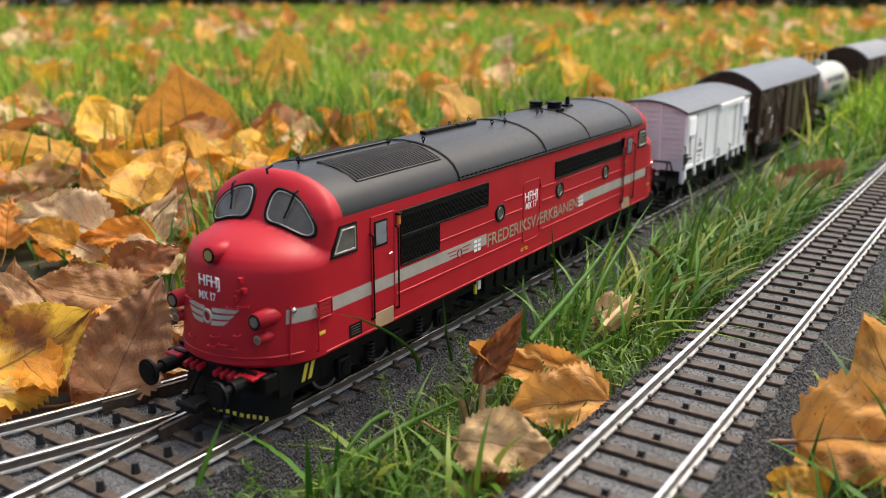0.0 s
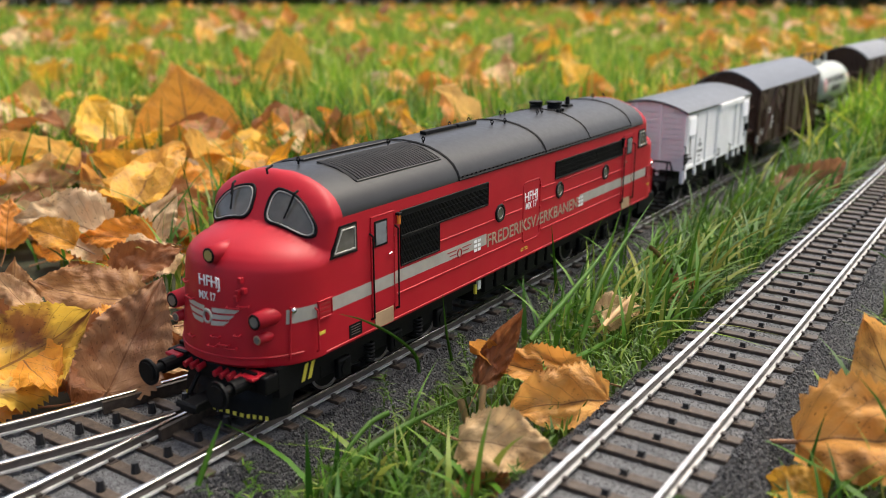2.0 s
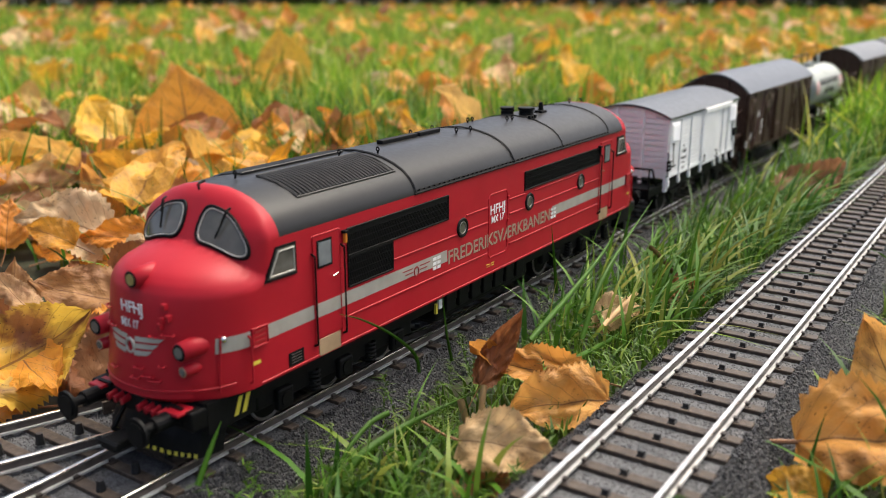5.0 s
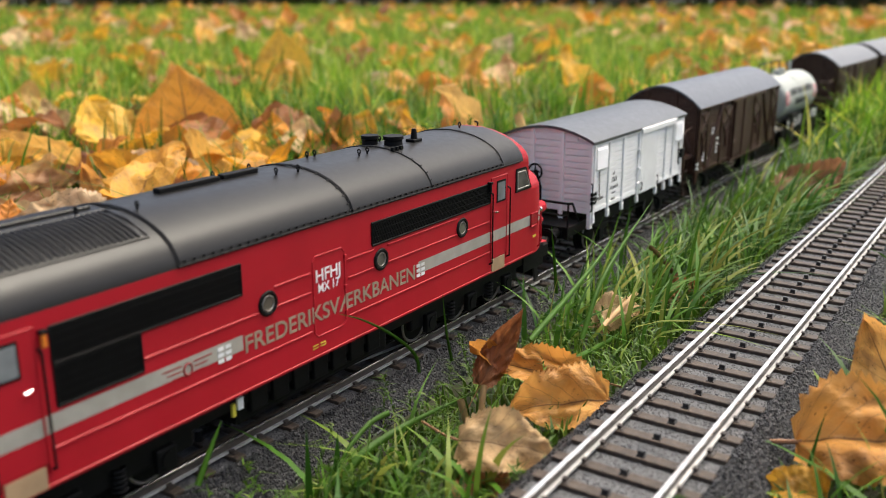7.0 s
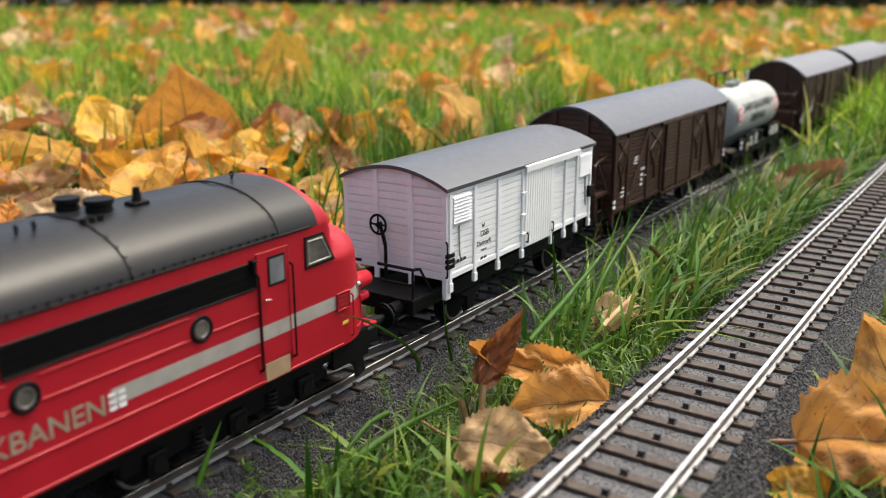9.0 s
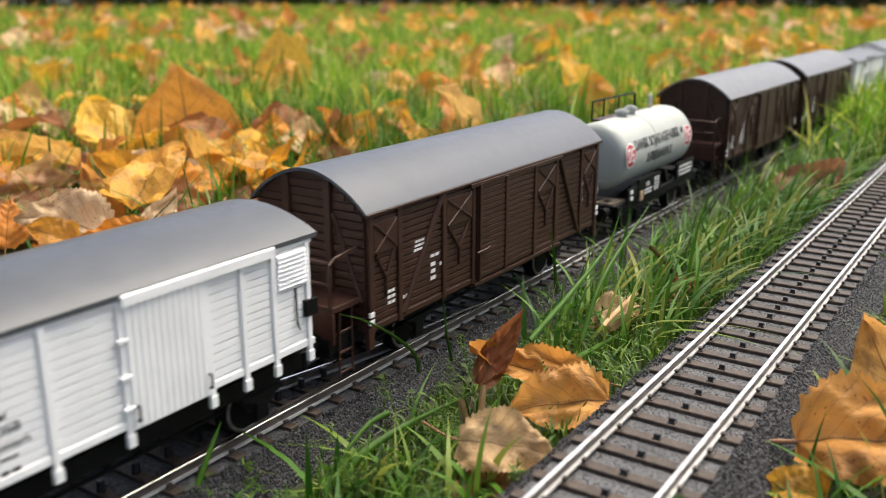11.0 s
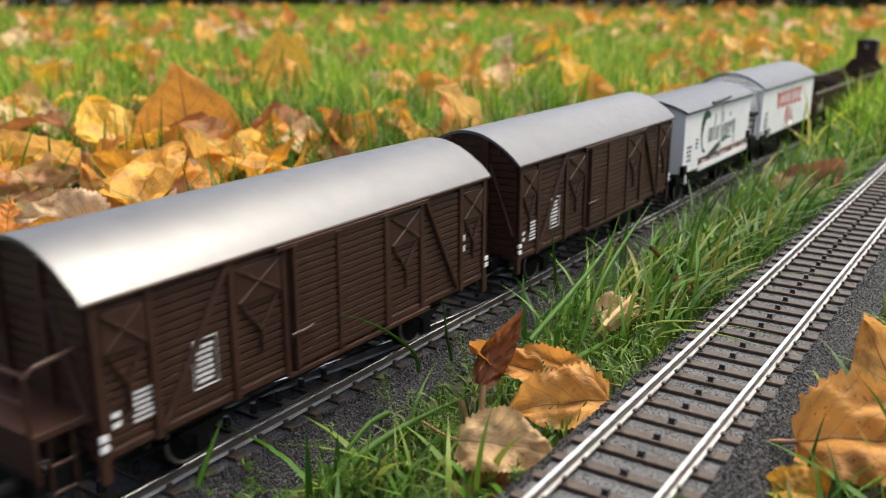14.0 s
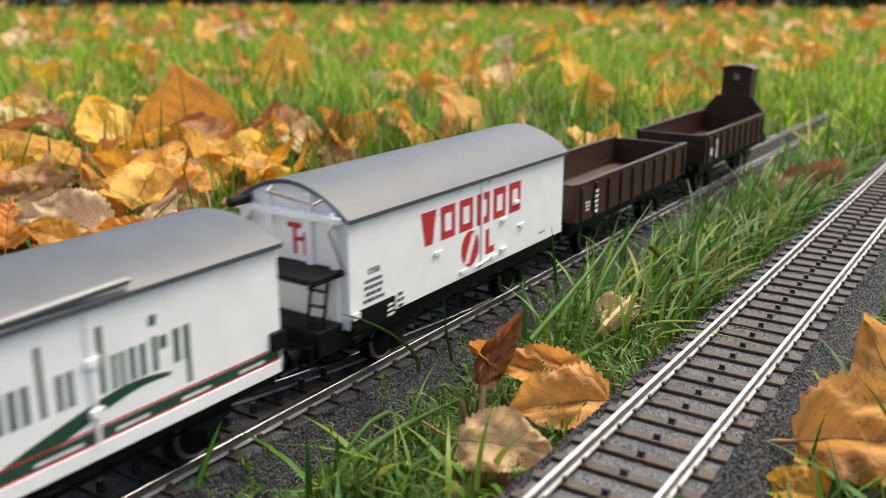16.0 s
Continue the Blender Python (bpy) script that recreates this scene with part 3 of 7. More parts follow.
def leaf_points(rng, rows=15, cols=8, curl=0.6, fold=0.5, wave=0.06, wide=0.42):
    """A leaf blade of unit length: finely toothed broad oval with a pointed tip, folded at the midrib, curled, crumpled and wavy. Returns points, quads, (u, v)s."""
    ph = [rng.uniform(0, 6.28) for _ in range(6)]
    off = rng.uniform(0, 50)
    roll = rng.uniform(-0.5, 1.0)
    V, U = [], []
    for i in range(rows + 1):
        t = i / rows
        w = wide * (math.sin(math.pi * min(1, t ** 0.60)) ** 0.78) * (1 - 0.22 * t)
        w = max(w, 0.004) * (1 + 0.07 * noise.noise((t * 5, off, 0)))
        for j in range(-cols, cols + 1):
            s = j / cols
            tooth = (0.055 if i % 2 else -0.035) * abs(s) ** 5 * (0 < i < rows) * (0.6 + 0.8 * abs(math.sin(i * 1.7)))
            y = w * s * (1 + tooth)
            x = t - 0.6 * abs(tooth) * abs(s) + 0.05 * abs(s) * math.sin(3 * t)
            z = fold * abs(y) * (0.6 + 0.4 * math.sin(3 * t + ph[0])) + curl * (0.25 - (t - 0.5) ** 2) * -0.8 + curl * 0.8 * y * y * math.sin(ph[1] + 2 * t)
            z += wave * math.sin(7 * t + ph[2] + 3 * s) * abs(s) + wave * 0.6 * math.sin(11 * t + ph[3] - 4 * s) * s * s
            z += 0.10 * noise.noise((t * 3.1 + off, y * 5.0, 1.0)) + 0.035 * noise.noise((t * 9 + off, y * 12, 4.0))
            z += 0.022 * math.sin(44 * (t - abs(y) * 0.55)) * abs(s) * (rows > 20)
            z += roll * 0.28 * max(0.0, abs(s) - 0.55 - 0.2 * math.sin(4 * t + ph[4] + (2 if s > 0 else 0))) ** 1.3
            V.append((x, y, z))
            U.append((t, 0.5 + s / 2))
    k = 2 * cols + 1
    F = [(i * k + j, i * k + j + 1, (i + 1) * k + j + 1, (i + 1) * k + j) for i in range(rows) for j in range(2 * cols)]
    return V, F, U


def leaf_meshes(count, seed):
    out = []
    rng = random.Random(seed)
    for i in range(count):
        V, F, U = leaf_points(rng, 44, 10, rng.uniform(-0.7, 1.0), rng.uniform(0.1, 0.8), rng.uniform(0.04, 0.10), rng.uniform(0.34, 0.48))
        me = bpy.data.meshes.new("leaf_blade")
        me.from_pydata(V, [], F)
        uvl = me.uv_layers.new(name="UVMap")
        for lp in me.loops:
            uvl.data[lp.index].uv = U[lp.vertex_index]
        for p in me.polygons:
            p.use_smooth = True
        me.materials.append(LEAF)
        z0 = V[10][2]
        bm = bmesh.new()
        a, b = rng.uniform(-0.12, 0.12), rng.uniform(-0.05, 0.16)
        tube(bm, [Vector((0.03, 0, z0)), Vector((-0.12, a * 0.2, z0 + b * 0.2)), Vector((-0.25, a * 0.6, z0 + b * 0.6)), Vector((-0.36, a, z0 + b))], 0.014, 6)
        st = bpy.data.meshes.new("leaf_stem")
        bm.to_mesh(st)
        bm.free()
        st.materials.append(STEM)
        out.append((me, st))
    return out


LEAVES = leaf_meshes(12, 21)
LEAF_LABELS = {"amber": "amber autumn leaf lying among the grass", "pale": "pale dry fallen leaf on the lawn", "spotted": "yellow fallen leaf with brown patches", "yellow": "curled yellow fallen leaf on the lawn", "tan": "dry tan fallen leaf on the lawn", "orange": "orange autumn leaf lying among the grass", "brown": "dry brown fallen leaf on the lawn"}


def leaf(kind, x, y, z, size, rx, ry, rz, wide=1.0, label="", flat=1.0):
    th = tagged(new("fallen_leaf"), label or LEAF_LABELS[KIND_TONE[kind % 12]], "leaf", "fallen autumn leaves")
    th.matrix_world = pose(x, y, z, rx, ry, rz)
    for nm, me in zip(("blade", "stem"), LEAVES[kind % len(LEAVES)]):
        ob = new(nm, me)
        ob.parent = th
        ob.scale = (size, size * wide, size * flat)
        if nm == "blade":
            ob.material_slots[0].link = "OBJECT"
            ob.material_slots[0].material = TONES[KIND_TONE[kind % 12]]
    return th


def leaf_facing(x, y, z, size, tilt, turn, kind, label="", wide=1.0, flat=1.0):
    """A leaf with its middle at x, y, z, tilted up from lying flat towards the viewpoint, its tip turned by that angle."""
    to = Vector((EYE.x - x, EYE.y - y, 0)).normalized()
    n = Vector((0, 0, math.cos(radians(tilt)))) + to * math.sin(radians(tilt))
    r = Vector((-to.y, to.x, 0))
    v = n.cross(r)
    d = r * math.cos(radians(turn)) + v * math.sin(radians(turn))
    m = Matrix((d, n.cross(d), n)).transposed().to_4x4()
    m.translation = Vector((x, y, z)) - d * size * 0.5
    th = leaf(kind, 0, 0, 0, size, 0, 0, 0, wide, label, flat)
    th.matrix_world = m
    return th


def heap_leaves():
    """The heap beside the turnout and the leaves standing in the grass behind it."""
    leaf_facing(0.1221, 0.0312, 0.0115, 0.029, 68, 60, 5, label="brown grey veined leaf leaning beside the turnout")
    leaf_facing(0.1081, 0.0500, 0.0092, 0.029, 55, 25, 3, label="yellow leaf with dark brown spots beside the turnout")
    leaf_facing(0.2283, 0.1715, 0.0140, 0.0394, 55, 140, 0, label="yellow curled leaf lying over the heap", wide=0.62)
    leaf_facing(0.2556, 0.1939, 0.0120, 0.0292, 50, 20, 4, wide=0.80)
    leaf_facing(0.2059, 0.2023, 0.0120, 0.0370, 55, 10, 1, wide=0.90)
    leaf_facing(0.2031, 0.1573, 0.0140, 0.0257, 60, 110, 9, wide=0.80)
    leaf_facing(0.1666, 0.1245, 0.0140, 0.0305, 52, 160, 7, label="large pale dry leaf on the heap", wide=1.00)
    leaf_facing(0.1499, 0.1058, 0.0175, 0.0161, 50, 150, 0, wide=0.90)
    leaf_facing(0.1940, 0.1097, 0.0130, 0.0233, 55, 60, 4, wide=0.70)
    leaf_facing(0.1749, 0.1092, 0.0100, 0.0240, 45, 170, 2, wide=0.60)
    leaf_facing(0.1595, 0.1446, 0.0140, 0.0179, 55, 80, 2, wide=0.90)
    leaf_facing(0.1372, 0.0722, 0.0100, 0.0291, 52, 160, 1, label="large tan veined leaf on the heap", wide=1.10)
    leaf_facing(0.1655, 0.0806, 0.0100, 0.0221, 50, 20, 5, wide=0.90)
    leaf_facing(0.2523, 0.1562, 0.0080, 0.0288, 30, 10, 2, wide=0.80)
    leaf_facing(0.1280, 0.0914, 0.0090, 0.0171, 50, 120, 1, wide=0.90)
    leaf_facing(0.2518, 0.2525, 0.0100, 0.0299, 35, 170, 8, wide=0.80)
    leaf_facing(0.3537, 0.3480, 0.0100, 0.0462, 35, 20, 8, wide=0.70)
    leaf_facing(0.2848, 0.2026, 0.0100, 0.0244, 60, 70, 9, wide=0.70)
    leaf_facing(0.3022, 0.1962, 0.0080, 0.0306, 30, 30, 8, wide=0.80)
    leaf_facing(0.3149, 0.2359, 0.0250, 0.054, 80, 95, 2, "large orange leaf standing upright in the grass", 1.2, 0.16)
    leaf_facing(0.2769, 0.2179, 0.0069, 0.029, 35, 20, 9)
    leaf_facing(0.3017, 0.1938, 0.0069, 0.031, 40, 160, 8)
    leaf_facing(0.2140, 0.2253, 0.0069, 0.029, 40, 30, 6)
    leaf_facing(0.3067, 0.3841, 0.0161, 0.031, 60, 80, 2)
    leaf_facing(0.3282, 0.3520, 0.0092, 0.031, 40, 10, 8)
    leaf_facing(0.6090, 0.4473, 0.0290, 0.058, 80, 95, 0, "yellow orange leaf standing upright in the grass", 1.2, 0.2)
    leaf_facing(0.3562, 0.1672, 0.0161, 0.031, 75, 95, 1)
    leaf_facing(0.3872, 0.1771, 0.0138, 0.026, 60, 70, 0)
    leaf_facing(0.3450, 0.2012, 0.0092, 0.031, 45, -20, 2)
    leaf_facing(0.5472, 0.7002, 0.0140, 0.038, 50, 30, 4)
    leaf_facing(1.0496, 1.2199, 0.0260, 0.040, 80, 90, 0)
    leaf_facing(0.5499, 0.2338, 0.0180, 0.034, 60, 20, 2)
    leaf_facing(0.8025, 0.4259, 0.0160, 0.031, 60, 40, 0)
    leaf_facing(0.5783, 0.1200, 0.0120, 0.040, 50, -15, 2)
    leaf_facing(0.9827, 0.4907, 0.0200, 0.043, 60, 80, 0)
    leaf_facing(1.0100, 0.4485, 0.0200, 0.043, 60, 60, 4)
    leaf_facing(1.2813, 0.2753, 0.0200, 0.043, 70, 80, 2)
    leaf_facing(0.6874, 0.1357, 0.0080, 0.031, 40, 20, 2)
    leaf_facing(0.2646, 0.2451, 0.0046, 0.026, 30, 30, 8)
    leaf_facing(0.2540, 0.1675, 0.0046, 0.029, 30, -30, 7)
    leaf_facing(0.1754, 0.1122, 0.0046, 0.029, 30, 60, 8)
    leaf_facing(0.1325, 0.1006, 0.0035, 0.029, 40, 80, 1)
    leaf_facing(0.1224, 0.0525, 0.0023, 0.026, 45, -30, 8)
    leaf_facing(0.1727, 0.0891, 0.0034, 0.026, 30, 20, 7)
    leaf_facing(0.1398, 0.0427, -0.0046, 0.024, 40, 120, 8)
    leaf_facing(0.1078, 0.0596, -0.0046, 0.026, 30, 20, 2)
    leaf_facing(0.1230, 0.0413, -0.0058, 0.022, 30, 10, 6)
    leaf_facing(0.2905, 0.3372, 0.0069, 0.029, 40, 60, 1)
    leaf_facing(0.3727, 0.2507, 0.0069, 0.026, 40, 30, 6)
    leaf_facing(0.3407, 0.1695, 0.0092, 0.026, 40, 110, 9)
    leaf_facing(0.4490, 0.1998, 0.0138, 0.026, 50, 60, 0)
    leaf_facing(0.5999, 0.3242, 0.0140, 0.031, 50, 10, 4)
    leaf_facing(0.5335, 0.7472, 0.0140, 0.034, 50, 120, 2)
    leaf_facing(0.8930, 0.5840, 0.0180, 0.034, 60, 80, 2)
    leaf_facing(1.1297, 0.1571, 0.0200, 0.043, 50, 20, 2)
    leaf_facing(1.0327, 0.0743, 0.0200, 0.043, 40, 20, 0)
    leaf_facing(0.5231, 0.1398, 0.0100, 0.031, 50, 30, 6)
    leaf_facing(0.4868, 0.1568, 0.0092, 0.029, 50, 80, 1)


def heap_filler():
    """Smaller dry leaves that fill the heap below and between the large ones."""
    rng = random.Random(44)
    n = 0
    while n < 80:
        x, y = rng.uniform(0.07, 0.36), rng.uniform(0.03, 0.26)
        if not off_tracks(x, y, 0.004) or y > 0.20 and x > 0.25 or y < 0.06 and x > 0.20:
            continue
        # mostly brown kinds: brown dry leaves, dark also to stand for shaded gaps
        k = (5, 6, 8, 2, 8, 1, 6, 11)[rng.randrange(8)]
        leaf_facing(x, y, -0.006 + rng.uniform(0, 0.012), rng.uniform(0.019, 0.029), rng.uniform(5, 55), rng.uniform(0, 360), k)
        n += 1


def near_leaves():
    """The leaves between and beside the tracks."""
    leaf_facing(0.1676, -0.0470, 0.0065, 0.0260, 44, 168, 9, label="tan yellow fallen leaf with a long stem between the tracks", wide=0.62)
    leaf_facing(0.1588, -0.0585, 0.0024, 0.0245, 42, 190, 10, label="yellow brown fallen leaf lying between the tracks", wide=0.90)
    leaf_facing(0.1645, -0.0425, 0.0105, 0.0200, 74, 62, 8, label="rusty brown curled dry leaf beside the ballast", wide=0.42)
    leaf_facing(0.1345, -0.0618, 0.0040, 0.0200, 46, -8, 7, label="pale tan dry leaf beside the empty track", wide=0.85)
    leaf_facing(0.1273, -0.0612, 0.0005, 0.0136, 35, 60, 6, wide=0.90)
    leaf_facing(0.1885, -0.1185, 0.0140, 0.0240, 58, 120, 9, label="large orange tan curled leaf beside the ballast", wide=1.00)
    leaf_facing(0.1690, -0.1232, 0.0085, 0.0340, 40, 14, 10, label="large amber fallen leaf leaning on the ballast", wide=0.95)
    leaf_facing(0.1536, -0.1090, 0.0010, 0.0122, 35, 178, 0, label="small yellow fallen leaf beside the ballast", wide=1.00)
    leaf_facing(0.2249, -0.0464, 0.0000, 0.016, 20, 40, 7)
    leaf_facing(0.4119, -0.0567, 0.0080, 0.032, 40, 40, 8)
    leaf_facing(0.2509, -0.0552, 0.0010, 0.016, 30, 100, 8)
    leaf_facing(0.1735, -0.1219, -0.0020, 0.024, 20, 60, 1)


def leaf_litter():
    """The many leaves over the rest of the lawn, joined."""
    rng = random.Random(31)
    nrg = np.random.default_rng(12)
    pts = [p for p in scatter(nrg, 120, 0.34, 0.95, 0.52) if p[1] > 0.03] + scatter(nrg, 300, 0.9, 2.4, 0.52) + scatter(nrg, 460, 2.2, 4.3, 0.50) + \
          [(x, y, z) for x, y, z in scatter(nrg, 40, 0.3, 0.5, 0.52) if y > 0.06]
    shapes = [leaf_points(rng, 12, 4, rng.uniform(-0.6, 1.0), rng.uniform(0.1, 0.8), 0.07, rng.uniform(0.34, 0.48)) for _ in range(8)]
    V, F, U = [], [], []
    for x, y, z in pts:
        if not off_tracks(x, y, 0.03):
            continue
        d = math.hypot(x, y - EYE.y)
        v, f, u = shapes[rng.randrange(8)]
        s = rng.uniform(0.022, 0.042) * (1 + 0.12 * d)
        lift = rng.uniform(0, 55)
        m = pose(x, y, z + rng.uniform(0.006, 0.022 + 0.005 * min(d, 3)), rng.uniform(-30, 30), -lift, math.degrees(YAW) + rng.uniform(-120, 120))
        b = len(V)
        V += [tuple(m @ (Vector(q) * s)) for q in v]
        F += [tuple(b + i for i in q) for q in f]
        U += u
    me = bpy.data.meshes.new("leaf_litter")
    me.from_pydata(V, [], F)
    uvl = me.uv_layers.new(name="UVMap")
    idx = np.empty(len(me.loops), np.int32)
    me.loops.foreach_get("vertex_index", idx)
    uvl.data.foreach_set("uv", np.array(U, np.float32)[idx].ravel())
    me.materials.append(LEAF)
    return tagged(new("leaf_litter", me), "yellow orange and brown leaves scattered over the lawn", "leaves", kind="stuff")


def single_blade(points, width, mat, label):
    """One bent blade or stalk through the points: a keeled, tapering strip with thickness."""
    bm = bmesh.new()
    pts = [Vector(p) for p in points]
    fine = []
    for a, b in zip(pts, pts[1:]):
        fine += [a.lerp(b, k / 4) for k in range(4)]
    fine.append(pts[-1])
    for _ in range(3):
        fine = [fine[0]] + [(fine[i - 1] + fine[i] * 2 + fine[i + 1]) / 4 for i in range(1, len(fine) - 1)] + [fine[-1]]
    rows = []
    for i, p in enumerate(fine):
        t = i / (len(fine) - 1)
        d = (fine[min(i + 1, len(fine) - 1)] - fine[max(i - 1, 0)]).normalized()
        side = d.cross(EYE - p).normalized()
        out = side.cross(d)
        w = width * 0.5 * max(0.06, (1 - t ** 2.5 if mat is GRASS else 0.85))
        rows.append([bm.verts.new(p - side * w), bm.verts.new(p - out * w * 0.35), bm.verts.new(p + side * w), bm.verts.new(p - out * w * 0.55)])
    for a, b in zip(rows, rows[1:]):
        for k in range(4):
            bm.faces.new((a[k], a[(k + 1) % 4], b[(k + 1) % 4], b[k]))
    bmesh.ops.recalc_face_normals(bm, faces=bm.faces)
    return tagged(part("grass_blade" if mat is GRASS else "dry_stalk", bm, mat, None, "", True), label, "grass", "single blades and stalks")


STRAW = material("straw stalk", (0.55, 0.36, 0.16), 0.55, base2=(0.42, 0.24, 0.10), scale=200)


def single_blades():
    """Blades and stalks that stand out in front of the train and between the tracks."""
    single_blade(((0.1554, -0.0260, 0.0033), (0.1545, -0.0260, 0.0085), (0.1458, -0.0250, 0.0162), (0.1387, -0.0230, 0.0211), (0.1338, -0.0210, 0.0233)), 0.0008, GRASS, "long bent green grass blade beside the track")
    single_blade(((0.2208, -0.0280, 0.0044), (0.2191, -0.0280, 0.0133), (0.2162, -0.0280, 0.0255)), 0.0010, GRASS, "long bent green grass blade beside the track")
    single_blade(((0.1661, -0.0280, 0.0028), (0.1636, -0.0280, 0.0108), (0.1620, -0.0280, 0.0211)), 0.0007, GRASS, "long bent green grass blade beside the track")
    single_blade(((0.2022, -0.0450, 0.0004), (0.2137, -0.0440, 0.0127), (0.2368, -0.0420, 0.0197), (0.2608, -0.0400, 0.0257)), 0.0013, GRASS, "long bent green grass blade beside the track")
    single_blade(((0.1170, -0.0340, -0.0043), (0.1229, -0.0350, 0.0006), (0.1387, -0.0360, 0.0010), (0.1628, -0.0380, -0.0007)), 0.0018, GRASS, "long bent green grass blade beside the track")
    single_blade(((0.1852, -0.0500, 0.0012), (0.2248, -0.0500, -0.0026), (0.2732, -0.0500, -0.0092), (0.3288, -0.0500, -0.0176)), 0.0014, GRASS, "long bent green grass blade beside the track")
    single_blade(((0.1720, -0.0460, 0.0106), (0.1964, -0.0440, 0.0144), (0.2229, -0.0420, 0.0196), (0.2281, -0.0420, 0.0250)), 0.0013, GRASS, "long bent green grass blade beside the track")
    single_blade(((0.1388, -0.0300, 0.0012), (0.1320, -0.0300, 0.0021), (0.1237, -0.0300, -0.0013), (0.1190, -0.0300, -0.0067)), 0.0012, GRASS, "long bent green grass blade beside the track")
    single_blade(((0.3429, -0.0500, -0.0031), (0.3810, -0.0500, 0.0077), (0.4772, -0.0500, 0.0147)), 0.0013, GRASS, "long bent green grass blade beside the track")
    single_blade(((0.0930, -0.0220, 0.0036), (0.0962, -0.0220, 0.0088), (0.0995, -0.0220, 0.0135)), 0.0011, GRASS, "long bent green grass blade beside the track")
    single_blade(((0.2756, -0.0460, -0.0048), (0.2663, -0.0460, 0.0025), (0.2524, -0.0460, 0.0115), (0.2448, -0.0460, 0.0156)), 0.0016, STEM, "reddish brown dry stalk in the grass")
    single_blade(((0.1399, -0.0500, 0.0006), (0.1377, -0.0500, 0.0053), (0.1356, -0.0500, 0.0107)), 0.0017, STRAW, "pale dry stalk between the tracks")
    single_blade(((0.1432, -0.0500, 0.0017), (0.1437, -0.0500, 0.0066), (0.1445, -0.0500, 0.0105)), 0.0015, STRAW, "pale dry stalk between the tracks")
    single_blade(((0.2048, -0.0500, 0.0046), (0.2138, -0.0500, 0.0061), (0.2266, -0.0500, 0.0074)), 0.0016, STRAW, "pale dry stalk between the tracks")


lawn()
moss_sprigs()
hedge()
heap_leaves()
heap_filler()
near_leaves()
leaf_litter()
single_blades()


# ---- the train: every vehicle stands with its middle at its origin, rail tops at z = 0, its tail towards +x ----
TRAIN = []


def disc(bm, c, axis, r, depth, n=20):
    c, axis = Vector(c), Vector(axis).normalized()
    return cyl(bm, c - axis * depth / 2, c + axis * depth / 2, r, n)


def ring(bm, c, axis, r, w, n=24):
    """A round bead of radius w on a circle of radius r."""
    q = Vector(axis).to_track_quat("Z", "Y").to_matrix().to_4x4()
    m = Matrix.Translation(c) @ q
    rows = []
    for i in range(n):
        a = 2 * math.pi * i / n
        rows.append([bm.verts.new(m @ Vector(((r + w * math.cos(b)) * math.cos(a), (r + w * math.cos(b)) * math.sin(a), w * math.sin(b)))) for b in [k * math.pi / 3 for k in range(6)]])
    for i in range(n):
        for k in range(6):
            bm.faces.new((rows[i][k], rows[(i + 1) % n][k], rows[(i + 1) % n][(k + 1) % 6], rows[i][(k + 1) % 6]))
    bmesh.ops.recalc_face_normals(bm, faces=bm.faces)
    return bm


def wheelset(parent, x, r=0.0055):
    for y in (-0.0078, 0.0078):
        s = 1 if y > 0 else -1
        bm = bmesh.new()
        disc(bm, (x, y, r - 0.0001), (0, 1, 0), r, 0.0022, 28)
        disc(bm, (x, y - s * 0.0014, r - 0.0001), (0, 1, 0), r + 0.0007, 0.0008, 28)
        w = part("wheel", bm, BLACK, parent, "dark metal wheel", False)
        bm = bmesh.new()
        ring(bm, (x, y + s * 0.0011, r - 0.0001), (0, 1, 0), r - 0.0006, 0.00035)
        part("tyre", bm, RAILSIDE, w, "worn steel tyre")
    part("axle", cyl(bmesh.new(), (x, -0.008, r), (x, 0.008, r), 0.001, 8), BLACK, parent)


def buffer(parent, x, y, z, d, mat=None, r=0.0024, out=0.0068):
    """A buffer pointing along d (-1 or 1) from the headstock at x."""
    mat = mat or BLACK
    bm = bmesh.new()
    box(bm, x - 0.0004, x + 0.0004, y - 0.0016, y + 0.0016, z - 0.0016, z + 0.0016)
    cyl(bm, (x, y, z), (x + d * out * 0.62, y, z), 0.0013, 14)
    b = part("buffer", bm, mat, parent)
    bm = bmesh.new()
    cyl(bm, (x + d * out * 0.5, y, z), (x + d * out, y, z), 0.0008, 12)
    disc(bm, (x + d * out, y, z), (1, 0, 0), r, 0.0006, 24)
    disc(bm, (x + d * (out + 0.0004), y, z), (1, 0, 0), r * 0.75, 0.0004, 24)
    part("buffer_head", bm, mat, b)


# ---- locomotive ----
LOCO = 0.200
ROOFLINE = [(0.0175, 0.0349), (0.01735, 0.0356), (0.0168, 0.0367), (0.0156, 0.0381), (0.0138, 0.0393), (0.0112, 0.0404), (0.0080, 0.0413), (0.0042, 0.0419), (0.0, 0.0421)]
